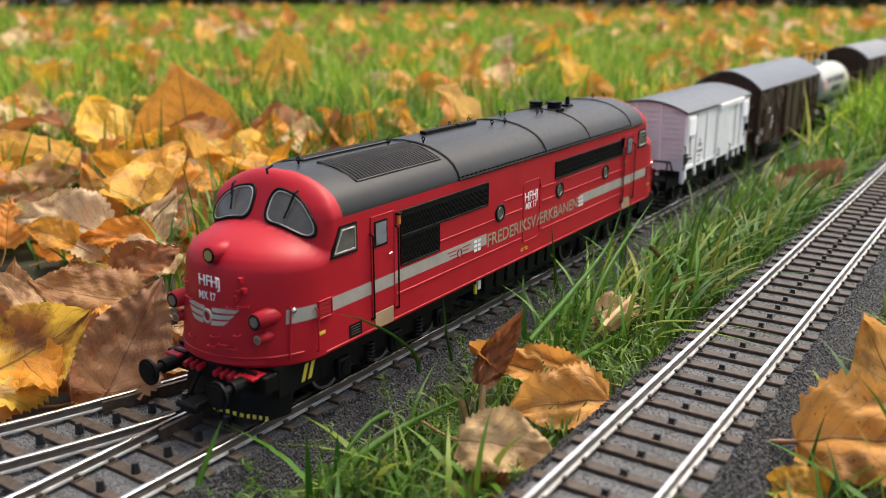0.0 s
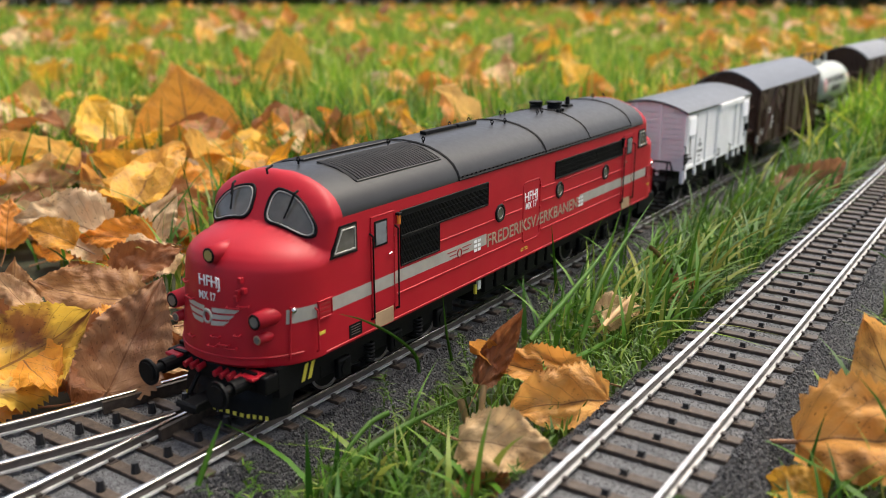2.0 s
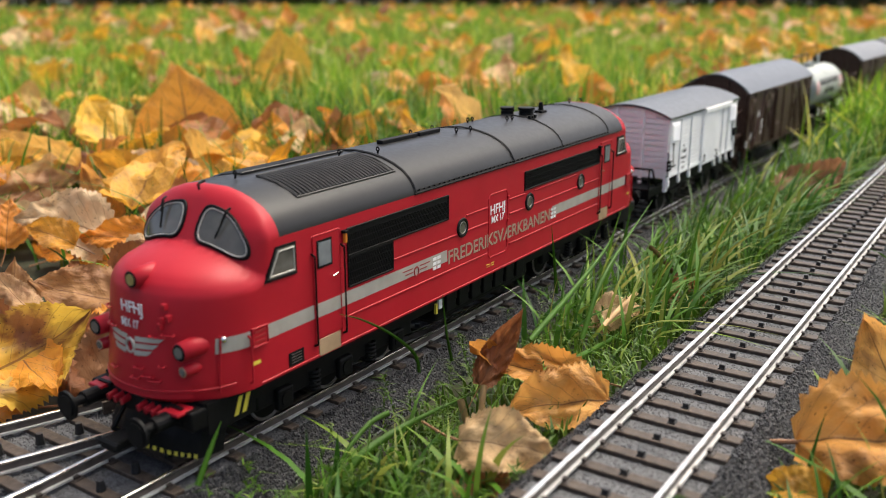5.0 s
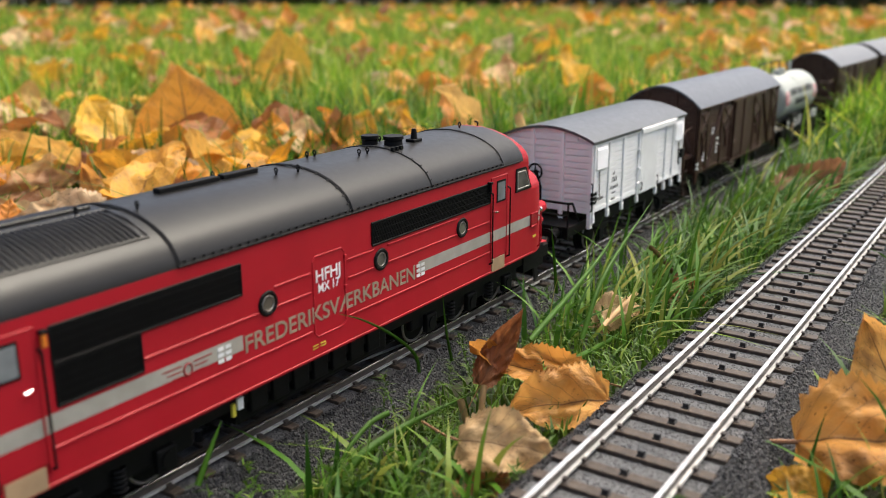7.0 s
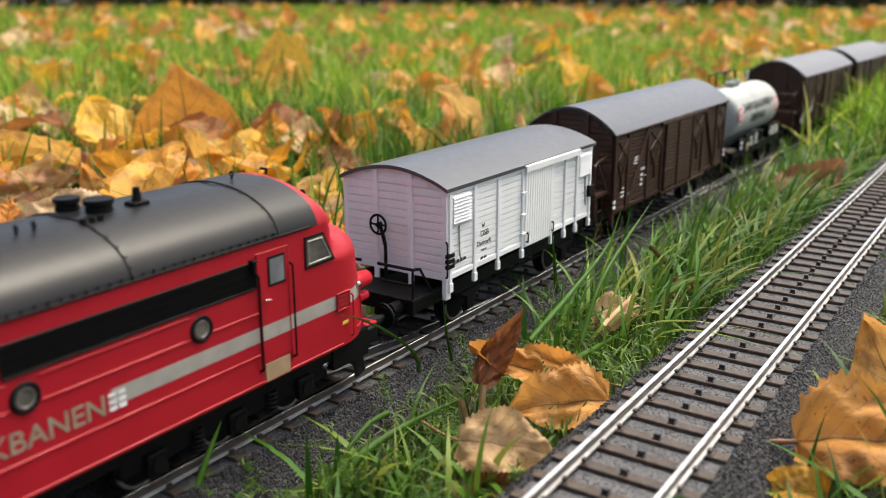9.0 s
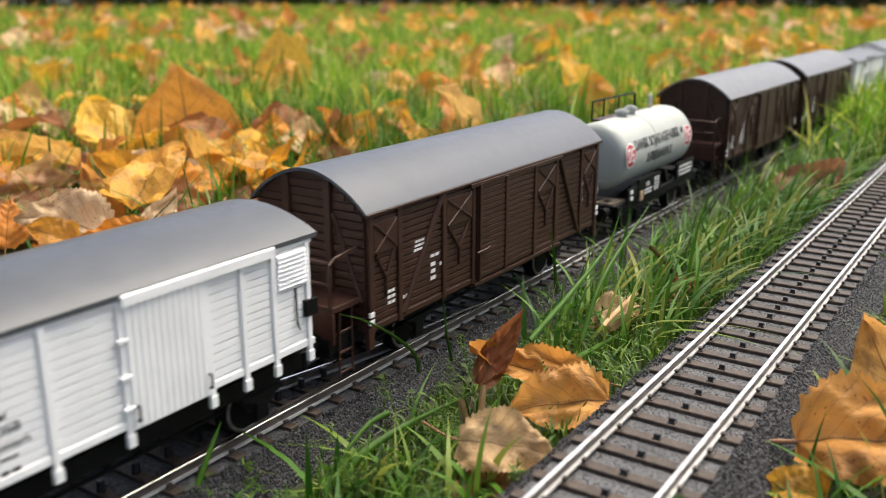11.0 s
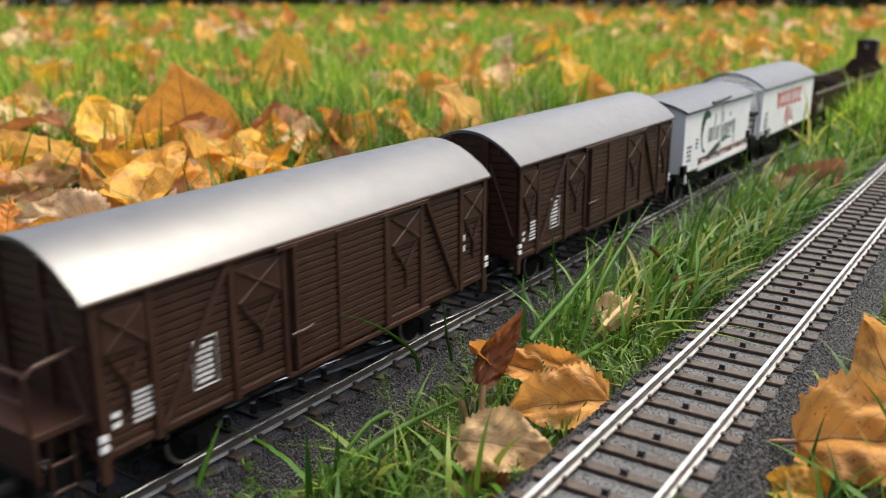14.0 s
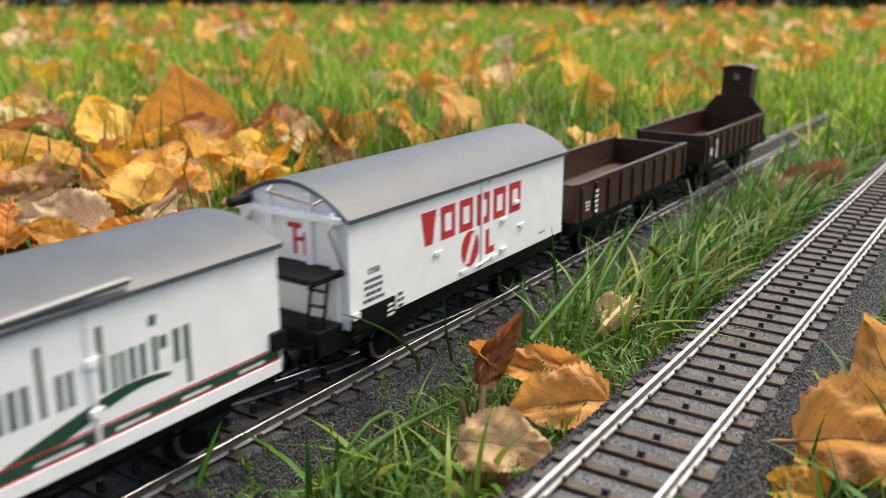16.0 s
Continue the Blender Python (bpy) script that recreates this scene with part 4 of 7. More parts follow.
# the nose in front of the cab: foremost point at each height, up to the hood's crest; then the cab front above and behind it
HOOD = [(0.0113, -0.0042), (0.0120, -0.0052), (0.0150, -0.0048), (0.0194, -0.0038), (0.0230, -0.0031), (0.0262, -0.0024), (0.0280, -0.0018), (0.0294, -0.0009), (0.0306, 0.0005), (0.0315, 0.0024),
        (0.0323, 0.0048), (0.0330, 0.0075), (0.0336, 0.0103), (0.0340, 0.0130)]
CAB = [(0.0113, 0.0060), (0.0270, 0.0072), (0.0336, 0.0106), (0.0389, 0.0140), (0.0404, 0.0151), (0.0413, 0.0162), (0.0421, 0.0178)]
LEVELS = [0.0113, 0.0120, 0.0150, 0.0175, 0.0194, 0.0212, 0.0230, 0.0246, 0.0262] + [0.0270 + 0.0004 * i for i in range(20)] + [0.0349, 0.0356, 0.0361, 0.0367, 0.0374, 0.0381, 0.0387, 0.0393, 0.0399, 0.0404, 0.0409, 0.0413, 0.0416, 0.0419]
ROOF_FROM = 0.0186


def interp(table, z):
    for (a, x), (b, y) in zip(table, table[1:]):
        if z <= b:
            return x + (y - x) * max(0.0, (z - a) / (b - a))
    return table[-1][1]


def half_width(z):
    return 0.0175 if z <= 0.0349 else interp([(b, a) for a, b in ROOFLINE], z)


def front(y, z):
    """How far forward the front end reaches at y and z: the nose's hood and the cab front, blended in a soft fold."""
    w = half_width(z)
    a = min(abs(y) / w, 1.0)
    xc = interp(CAB, z)
    xs = min(max(0.0162, xc + 0.0036), ROOF_FROM - 0.0002)
    cab = xs - (xs - xc) * max(1 - a ** 2.1, 0.0) ** (1 / 2.1)
    k = min(1.0, max(0.0, (z - 0.0272) / 0.0064))
    wh = w * max(1 - k * k, 0.0) ** 0.5
    x0 = interp(HOOD, z)
    if z > 0.0339:
        return cab
    b = abs(y) / max(wh, 1e-5)
    hood = 0.0128 - (0.0128 - x0) * (1 - b ** 2.12) ** (1 / 2.12) if b < 1 else 0.0128 + 3 * (abs(y) - wh)
    soft = 0.0011
    h = max(soft - abs(hood - cab), 0.0) / soft
    return min(hood, cab) - h * h * soft / 4


def on_front(y, z, out=0.0):
    """A point on the front end at y, z, moved outwards a little."""
    p = Vector((front(y, z), y, z))
    if out:
        e = 0.0002
        p += Vector((-1, (front(y + e, z) - front(y - e, z)) / (2 * e), (front(y, z + e) - front(y, z - e)) / (2 * e))).normalized() * out
    return p


def nose(theta, z, out=0.0):
    """A point on the front end: theta in degrees from the middle (negative: near side) at height z, moved outwards a little."""
    w, q = half_width(z), math.sin(radians(theta))
    y = w * math.copysign(abs(q) ** 0.943, q)
    if out and abs(y) > w - 0.0004:
        return Vector((front(y, z), y + math.copysign(out, y), z))
    return on_front(y, z, out)


def nose_patch(bm, corners, out, thick, n=8):
    """A patch that follows the front end; corners: (theta, z) of lower left, lower right, upper right, upper left."""
    A = [Vector((*c, 0)) for c in corners]
    def g(i, j, o):
        s, t = i / n, j / n
        q = (A[0] * (1 - s) + A[1] * s) * (1 - t) + (A[3] * (1 - s) + A[2] * s) * t
        return bm.verts.new(nose(q.x, q.y, o))
    for o in (out,):
        G = [[g(i, j, o) for i in range(n + 1)] for j in range(n + 1)]
        for j in range(n):
            for i in range(n):
                bm.faces.new((G[j][i], G[j][i + 1], G[j + 1][i + 1], G[j + 1][i]))
    if thick:
        B = [[g(i, j, out - thick) for i in range(n + 1)] for j in range(n + 1)]
        rim = [(0, i) for i in range(n + 1)] + [(j, n) for j in range(1, n + 1)] + [(n, i) for i in range(n - 1, -1, -1)] + [(j, 0) for j in range(n - 1, 0, -1)]
        for (a, b), (c, d) in zip(rim, rim[1:] + rim[:1]):
            bm.faces.new((G[a][b], B[a][b], B[c][d], G[c][d]))
    bmesh.ops.recalc_face_normals(bm, faces=bm.faces)
    return bm


WINDSCREEN = [(0.0019, 0.0340), (0.0080, 0.0335), (0.0134, 0.0320), (0.0152, 0.0324), (0.0149, 0.0343), (0.0118, 0.0371), (0.0080, 0.0388), (0.0024, 0.0395)]


def pane_outline(s, k=1.0):
    """The (y, z) outline of one windscreen with rounded corners on the side s, drawn in towards its middle by k."""
    pts = WINDSCREEN
    for _ in range(3):
        pts = [(a[0] * f + b[0] * (1 - f), a[1] * f + b[1] * (1 - f)) for a, b in zip(pts, pts[1:] + pts[:1]) for f in (0.78, 0.22)]
    cy, cz = sum(p[0] for p in pts) / len(pts), sum(p[1] for p in pts) / len(pts)
    return [(s * (cy + (y - cy) * k), cz + (z - cz) * k) for y, z in pts]


def nose_pane(bm, s, out):
    rows = [[bm.verts.new(on_front(y, z, out)) for y, z in pane_outline(s, k)] for k in (1.0, 0.8, 0.6, 0.4, 0.2)]
    n = len(rows[0])
    for a, b in zip(rows, rows[1:]):
        for i in range(n):
            bm.faces.new((a[i], a[(i + 1) % n], b[(i + 1) % n], b[i]))
    bm.faces.new(rows[-1])
    bmesh.ops.recalc_face_normals(bm, faces=bm.faces)
    return bm


def nose_rim(bm, s, out, r, k=1.0, sides=6):
    """One closed bead round such a pane."""
    pts = [on_front(y, z, out) for y, z in pane_outline(s, k)]
    n = len(pts)
    rows = []
    for i, p in enumerate(pts):
        d = (pts[(i + 1) % n] - pts[i - 1]).normalized()
        a = d.cross(Vector((1, 0, 0.3))).normalized()
        b = d.cross(a)
        rows.append([bm.verts.new(p + (a * math.cos(2 * math.pi * j / sides) + b * math.sin(2 * math.pi * j / sides)) * r) for j in range(sides)])
    for i in range(n):
        for j in range(sides):
            bm.faces.new((rows[i][j], rows[(i + 1) % n][j], rows[(i + 1) % n][(j + 1) % sides], rows[i][(j + 1) % sides]))
    bmesh.ops.recalc_face_normals(bm, faces=bm.faces)
    return bm


def loco_shell(th):
    """Red body with rounded ends and the black roof, lofted over rows of constant height."""
    zs = LEVELS
    ths = [-90 + 180 * i / 64 for i in range(65)]
    mids = [ROOF_FROM] + [0.030 + 0.140 * i / 14 for i in range(15)] + [LOCO - ROOF_FROM]
    rows = []
    for z in zs:
        w = half_width(z)
        front = [nose(t, z) for t in ths]
        ring_pts = front + [Vector((x, w, z)) for x in mids]
        back = [Vector((LOCO - p.x, -p.y, p.z)) for p in front]
        ring_pts += back + [Vector((x, -w, z)) for x in reversed(mids)]
        rows.append(ring_pts)
    red, black = bmesh.new(), bmesh.new()
    for bm, keep in ((red, False), (black, True)):
        vm = {}

        def vert(j, i):
            if (j, i) not in vm:
                vm[j, i] = bm.verts.new(rows[j][i])
            return vm[j, i]
        n = len(rows[0])
        for j in range(len(zs) - 1):
            for i in range(n):
                k = (i + 1) % n
                top = zs[j] > 0.0348 and all(ROOF_FROM - 0.00005 <= rows[j][q].x <= LOCO - ROOF_FROM + 0.00005 for q in (i, k))
                if top == keep:
                    bm.faces.new((vert(j, i), vert(j, k), vert(j + 1, k), vert(j + 1, i)))
        if keep:
            f = bm.faces.new([vert(len(zs) - 1, i) for i in range(n) if ROOF_FROM - 0.00005 <= rows[-1][i].x <= LOCO - ROOF_FROM + 0.00005])
            bmesh.ops.triangulate(bm, faces=[f])
        else:
            bm.faces.new([vert(0, i) for i in range(n)][::-1])
            m = len(ths)
            for a in (0, m + len(mids)):
                f = bm.faces.new([vert(len(zs) - 1, i) for i in range(a, a + m)] + [vert(len(zs) - 1, (a + m) % n), vert(len(zs) - 1, (a - 1) % n)])
                bmesh.ops.triangulate(bm, faces=[f])
        bmesh.ops.recalc_face_normals(bm, faces=bm.faces)
    for bm in (red, black):
        for v in bm.verts:
            v.co.x -= LOCO / 2
    body = part("body", red, RED, th, "matt red locomotive body with rounded noses", True)
    roof = part("roof", black, ROOF, th, "black painted curved locomotive roof", True)
    for ob in (body, roof):
        ob.data.set_sharp_from_angle(angle=radians(40))
    return body, roof


def loco():
    th = thing("model_locomotive", "red and black model diesel locomotive on the track", "model locomotive", "model train")
    body, roof = loco_shell(th)
    H, Y = LOCO / 2, -0.0175

    def both(name, make, mat, parent, label="", smooth=False, ends=True):
        """A detail of the front end, and its mirror at the rear end."""
        bm = bmesh.new()
        make(bm)
        for v in bm.verts:
            v.co.x -= H
        ob = part(name, bm, mat, parent, label, smooth)
        if ends:
            m2 = new(name, ob.data)
            m2.parent = parent
            m2.matrix_basis = Matrix.Rotation(math.pi, 4, "Z")
            if label:
                m2["label"] = label
            if name in ("winged_emblem", "warning_dash"):
                m2["kind"] = "stuff"
        return ob

    def side(name, make, mat, parent, label="", smooth=False):
        bm = bmesh.new()
        make(bm)
        for v in bm.verts:
            v.co.x -= H
        return part(name, bm, mat, parent, label, smooth)

    # windscreens with rubber rims, wipers
    for s in (-1, 1):
        both("windscreen", lambda bm: nose_rim(bm, s, 0.00005, 0.00034), BLACK, body, "black rubber windscreen rim", True)
        both("glazing_bead", lambda bm: nose_rim(bm, s, 0.00016, 0.00016, 0.91), STRIPE, body, "silver glazing bead", True)
        both("pane", lambda bm: nose_pane(bm, s, 0.00010), WINDOW, body, "dark glossy windscreen glass", True)
        def wiper(bm):
            tube(bm, [on_front(s * 0.0092, 0.0390, 0.0007), on_front(s * 0.0090, 0.0384, 0.0012), on_front(s * 0.0086, 0.0368, 0.0009)], 0.00024)
            tube(bm, [on_front(s * 0.0090, 0.0384, 0.0010), on_front(s * 0.0078, 0.0346, 0.0006)], 0.00020)
        both("wiper", wiper, BLACK, body)
    # headlights
    def lamp(bm, t, z, r, length, back):
        p = nose(t, z)
        cyl(bm, (p.x + back, p.y, z), (p.x - length, p.y, z), r * 1.25, 20, r)
    def lens(bm, t, z, r, length):
        p = nose(t, z)
        disc(bm, (p.x - length - 0.0001, p.y, z), (1, 0, 0), r * 0.62, 0.0003)
    def rim(bm, t, z, r, length):
        p = nose(t, z)
        ring(bm, (p.x - length, p.y, z), (1, 0, 0), r * 0.74, r * 0.16)
    for t, z, r, length, back in ((0, 0.0300, 0.0015, 0.0022, 0.006), (-43, 0.0202, 0.0015, 0.0032, 0.006), (43, 0.0202, 0.0015, 0.0032, 0.006), (-43, 0.0169, 0.0009, 0.0022, 0.003), (43, 0.0169, 0.0009, 0.0022, 0.003)):
        h = both("headlight", lambda bm: lamp(bm, t, z, r, length, back), RED, body, "red headlight housing", True)
        both("lens", lambda bm: lens(bm, t, z, r, length), LENS if t == 0 else DIMLENS, body, "amber glass lens" if t == 0 else "grey glass lens")
        both("lens_rim", lambda bm: rim(bm, t, z, r, length), BLACK if r > 0.0012 else BRASS, body)
    # winged emblem, nose seams, handles, steps
    both("nose_seam", lambda bm: [cyl(bm, nose(a, 0.0132, 0.00005), nose(a + 5, 0.0132, 0.00005), 0.00022, 6) for a in range(-70, 70, 5)], RED, body)
    for s in (-1, 1):
        both("nose_stripe", lambda bm: nose_patch(bm, [(s * 57, 0.0187), (s * 89, 0.0187), (s * 89, 0.0212), (s * 57, 0.0212)], 0.00008, 0), STRIPE, body, "silver grey stripe")
    def wings(bm):
        for s in (-1, 1):
            for k in range(3):
                z = 0.0212 - k * 0.0011
                nose_patch(bm, [(s * 3.2, z - 0.0008), (s * (21 - 4 * k), z - 0.0008 + 0.0003), (s * (25 - 4 * k), z + 0.0003), (s * 3.0, z)], 0.00010, 0, 4)
        ring(bm, nose(0, 0.0196, 0.0001), (1, 0, 0), 0.0011, 0.00030)
    tagged(both("winged_emblem", wings, STRIPE, body, "silver winged wheel emblem"), kind="stuff")
    for t, z, w in ((-20, 0.0218, 5), (20, 0.0218, 5), (-27, 0.0222, 4), (-15, 0.0155, 4), (-8, 0.0166, 3), (-20, 0.0150, 4), (-6, 0.0150, 3), (-24, 0.0172, 2), (14, 0.0155, 3), (30, 0.0240, 4)):
        both("grab_handle", lambda bm: tube(bm, [nose(t - w, z, 0), nose(t - w, z - 0.0002, 0.0007), nose(t + w, z - 0.0002, 0.0007), nose(t + w, z, 0)], 0.00017), RED, body)
    for t, z in ((-24, 0.0264), (-23, 0.0243), (-22, 0.0234), (-27, 0.0247)):
        both("lamp_iron", lambda bm: box(bm, *[v for a in nose(t, z, 0.0002) for v in (a - 0.0005, a + 0.0005)], 0.0001), RED, body)
    for i in range(7):
        y = -0.0082 + i * 0.0020 + (0.003 if i > 3 else 0)
        both("hose_cock", lambda bm: cyl(bm, (-0.0012, y, 0.0104), (-0.0050, y + 0.0003, 0.0096), 0.00062, 8), RED, body, "red brake hose cock")
    for s in (-1, 1):
        both("buffer_step", lambda bm: box(bm, -0.0050, -0.0010, s * 0.0112 - 0.0020, s * 0.0112 + 0.0020, 0.0103, 0.0109, 0.0002), RED, body, "red step over the buffer")
    # side: window, door, grilles, portholes, stripe, ribs
    for flip in (False, True):
        X = (lambda x: LOCO - x) if flip else (lambda x: x)

        def out(pts):
            return [(X(x), z) for x, z in pts]
        w = [(0.0150, 0.0285), (0.0224, 0.0284), (0.0224, 0.0331), (0.0176, 0.0331)]
        side("side_window", lambda bm: plate(bm, (Y + 0.0002, out([(0.0140, 0.0281), (0.0228, 0.0280), (0.0228, 0.0335), (0.0173, 0.0335)])), 0.00045), BLACK, body, "black rubber window frame")
        side("pane", lambda bm: plate(bm, (Y - 0.0002, out(w)), 0.00010), WINDOW, body, "dark glossy window glass")
        side("glazing_bead", lambda bm: tube(bm, [Vector((X(a), Y - 0.00035, b)) for a, b in ((0.0154, 0.0289), (0.0220, 0.0288), (0.0220, 0.0327), (0.0179, 0.0327), (0.0154, 0.0289))], 0.00013), STRIPE, body, "silver glazing bead")
        door = side("cab_door", lambda bm: plate(bm, (Y + 0.0002, out([(0.0277, 0.0150), (0.0356, 0.0150), (0.0356, 0.0331), (0.0277, 0.0331)])), 0.00040), RED, body, "red cab door")
        side("door_groove", lambda bm: [tube(bm, [Vector((X(a), Y - 0.00012, b)) for a, b in ((0.0276, 0.0135), (0.0276, 0.0332), (0.0357, 0.0332), (0.0357, 0.0135))], 0.00016)], RED, body)
        side("door_window", lambda bm: plate(bm, (Y - 0.0001, out([(0.0286, 0.0274), (0.0331, 0.0274), (0.0331, 0.0323), (0.0286, 0.0323)])), 0.00025), BLACK, door, "black window frame")
        side("pane", lambda bm: plate(bm, (Y - 0.00025, out([(0.0290, 0.0278), (0.0327, 0.0278), (0.0327, 0.0319), (0.0290, 0.0319)])), 0.00018), PALEPANE, door, "pale reflecting door glass")
        for x in (0.0272, 0.0362):
            side("handrail", lambda bm: tube(bm, [Vector((X(x), Y, 0.0303)), Vector((X(x), Y - 0.0010, 0.0299)), Vector((X(x), Y - 0.0010, 0.0142)), Vector((X(x), Y, 0.0138))], 0.00022), BLACK, body, "black handrail")
        side("door_handle", lambda bm: tube(bm, [Vector((X(0.0343), Y, 0.0255)), Vector((X(0.0343), Y - 0.0006, 0.0255)), Vector((X(0.0330), Y - 0.0007, 0.0253))], 0.00016), CHROME, door, "bright door handle")
        side("step_plate", lambda bm: plate(bm, (Y + 0.0002, out([(0.0284, 0.0116), (0.0350, 0.0116), (0.0350, 0.0146), (0.0284, 0.0146)])), 0.00045), BRASS, body, "tan step recess plate")
        side("side_lamp", lambda bm: cyl(bm, (X(0.0370), Y - 0.0006, 0.0305), (X(0.0370), Y - 0.0006, 0.0322), 0.00045, 10), ORANGE_LENS if not flip else BLACK, body, "orange side lamp" if not flip else "dark side lamp")
        side("lamp_cap", lambda bm: box(bm, min(X(0.0364), X(0.0376)), max(X(0.0364), X(0.0376)), Y - 0.0012, Y, 0.0322, 0.0327, 0.0001), BLACK, body)
        side("lifting_point", lambda bm: plate(bm, (Y + 0.0002, out([(0.0100, 0.0184), (0.0139, 0.0184), (0.0139, 0.0215), (0.0100, 0.0215)])), 0.00055), RED, body, "red raised cover plate")
        tagged(side("plate_bars", lambda bm: [plate(bm, (Y - 0.00033, out([(0.0104, z), (0.0135, z), (0.0135, z + 0.0004), (0.0104, z + 0.0004)])), 0.0001) for z in (0.0190, 0.0198, 0.0206)], RED_DARK, body), kind="stuff")
        side("cover_frame", lambda bm: tube(bm, [Vector((X(a), Y - 0.0004, b)) for a, b in ((0.0100, 0.0184), (0.0139, 0.0184), (0.0139, 0.0215), (0.0100, 0.0215), (0.0100, 0.0184))], 0.00016), RED, body)
        side("marking", lambda bm: plate(bm, (Y + 0.00005, out([(0.0101, 0.0153), (0.0120, 0.0153), (0.0120, 0.0159), (0.0101, 0.0159)])), 0.0001), YELLOW, body, "small yellow marking")
        side("lower_stripe", lambda bm: plate(bm, (Y + 0.0001, out([(0.0126, 0.0187), (0.0275, 0.0187), (0.0275, 0.0212), (0.0126, 0.0212)])), 0.00013), STRIPE, body, "silver grey stripe")
        side("door_stripe", lambda bm: plate(bm, (Y - 0.0001, out([(0.0279, 0.0187), (0.0354, 0.0187), (0.0354, 0.0212), (0.0279, 0.0212)])), 0.00013), STRIPE, door, "silver grey stripe")
        side("corner_pipe", lambda bm: tube(bm, [nose_at(-60, 0.0216, X), nose_at(-60, 0.0208, X), nose_at(-60, 0.0125, X)], 0.0002), RED, body)
        side("corner_pipe", lambda bm: tube(bm, [Vector((X(0.0092), Y, 0.0206)), Vector((X(0.0092), Y - 0.0007, 0.0203)), Vector((X(0.0092), Y - 0.0007, 0.0130)), Vector((X(0.0092), Y, 0.0126))], 0.0002), RED, body)
        side("marker_lamp", lambda bm: bmesh.ops.create_icosphere(bm, subdivisions=2, radius=0.0006, matrix=Matrix.Translation(nose_at(-62, 0.0210, X))), CHROME, body, "small bright marker lamp", True)

    for name, a, b in (("front_stripe", 0.0358, 0.0758), ("rear_stripe", 0.1315, 0.1642)):
        side(name, lambda bm: plate(bm, (Y + 0.0001, [(a, 0.0187), (b, 0.0187), (b, 0.0212), (a, 0.0212)]), 0.00013), STRIPE, body, "silver grey stripe")

    def louvre(x0, x1, z0, z1):
        g = side("grille", lambda bm: plate(bm, (Y + 0.0001, [(x0, z0), (x1, z0), (x1, z1), (x0, z1)]), 0.00018), BLACK, body, "black louvred side grille")
        bm = bmesh.new()
        n = int((x1 - x0) / 0.00062)
        for i in range(n):
            x = x0 + 0.0002 + i * 0.00062
            lean = 0.0006
            zz = z0 + 0.0003
            while zz < z1 - 0.0012:
                plate(bm, (Y - 0.0000, [(x, zz), (x + 0.00030, zz), (x + 0.00030 + lean, zz + 0.0011), (x + lean, zz + 0.0011)]), 0.00026)
                zz += 0.00125
        for v in bm.verts:
            v.co.x = min(v.co.x, x1) - H
        tagged(part("mesh", bm, BLACK, g, "fine black mesh"), kind="stuff")
        side("grille_frame", lambda bm: tube(bm, [Vector((a, Y - 0.0001, b)) for a, b in ((x0, z0), (x1, z0), (x1, z1), (x0, z1), (x0, z0))], 0.00022), BLACK, g)
    louvre(0.0383, 0.0762, 0.0277, 0.0326)
    louvre(0.0383, 0.0538, 0.0219, 0.0274)
    louvre(0.1144, 0.1638, 0.0279, 0.0321)
    for x in (0.0826, 0.1174, 0.1504):
        p = side("porthole", lambda bm: ring(bm, (x, Y - 0.0001, 0.0247), (0, 1, 0), 0.0018, 0.00035, 28), BLACK, body, "black rimmed round porthole")
        side("porthole_pane", lambda bm: disc(bm, (x, Y - 0.00005, 0.0247), (0, 1, 0), 0.0017, 0.0002, 28), WINDOW, p, "dark porthole glass")
        side("inner_rim", lambda bm: ring(bm, (x, Y - 0.0002, 0.0247), (0, 1, 0), 0.00125, 0.00013, 24), RAILSIDE, p, "dull metal inner rim")
    # pressed ribs along the side
    for z, spans in ((0.0270, ((0.0845, 0.0945), (0.1062, 0.1148), (0.1200, 0.1480))), (0.0236, ((0.0542, 0.0800), (0.0845, 0.0945), (0.1062, 0.1148), (0.1200, 0.1480), (0.1530, 0.1640))),
                     (0.0165, ((0.0366, 0.0945), (0.1062, 0.1640)))):
        for a, b in spans:
            side("rib", lambda bm: cyl(bm, (a, Y, z), (b, Y, z), 0.00022, 6), RED, body)
    side("access_hatch", lambda bm: tube(bm, [Vector((a, Y, b)) for a, b in ((0.0953, 0.0160), (0.0962, 0.0152), (0.1042, 0.0152), (0.1051, 0.0160), (0.1051, 0.0288), (0.1042, 0.0296), (0.0962, 0.0296), (0.0953, 0.0288), (0.0953, 0.0160))], 0.00017), RED, body, "red pressed access hatch")
    for z in (0.0172, 0.0220, 0.0275):
        side("hinge", lambda bm: box(bm, 0.1048, 0.1056, Y - 0.0004, Y, z, z + 0.0007, 0.0001), RED, body)
    side("lower_edge", lambda bm: cyl(bm, (0.012, Y, 0.0117), (LOCO - 0.012, Y, 0.0117), 0.0002, 6), RED, body)
    # writing
    lettering("FREDERIKSVÆRKBANEN", 0.0041, 0.0763 - H, Y - 0.00004, 0.0180, GOLD, body, width=0.0538, label="bronze grey lettering")
    lettering("HFHJ", 0.0031, 0.0962 - H, Y - 0.00004, 0.0250, WHITE_INK, body, width=0.0075, label="white lettering")
    lettering("MX 17", 0.0023, 0.0968 - H, Y - 0.00004, 0.0230, WHITE_INK, body, width=0.0064, label="white lettering")
    fx = min(nose(0, 0.0244).x, nose(11, 0.0246).x)
    lettering("HFHJ", 0.0027, fx - H - 0.00006, 0.0030, 0.0247, WHITE_INK, body, 90, -90, width=0.0061, label="white lettering")
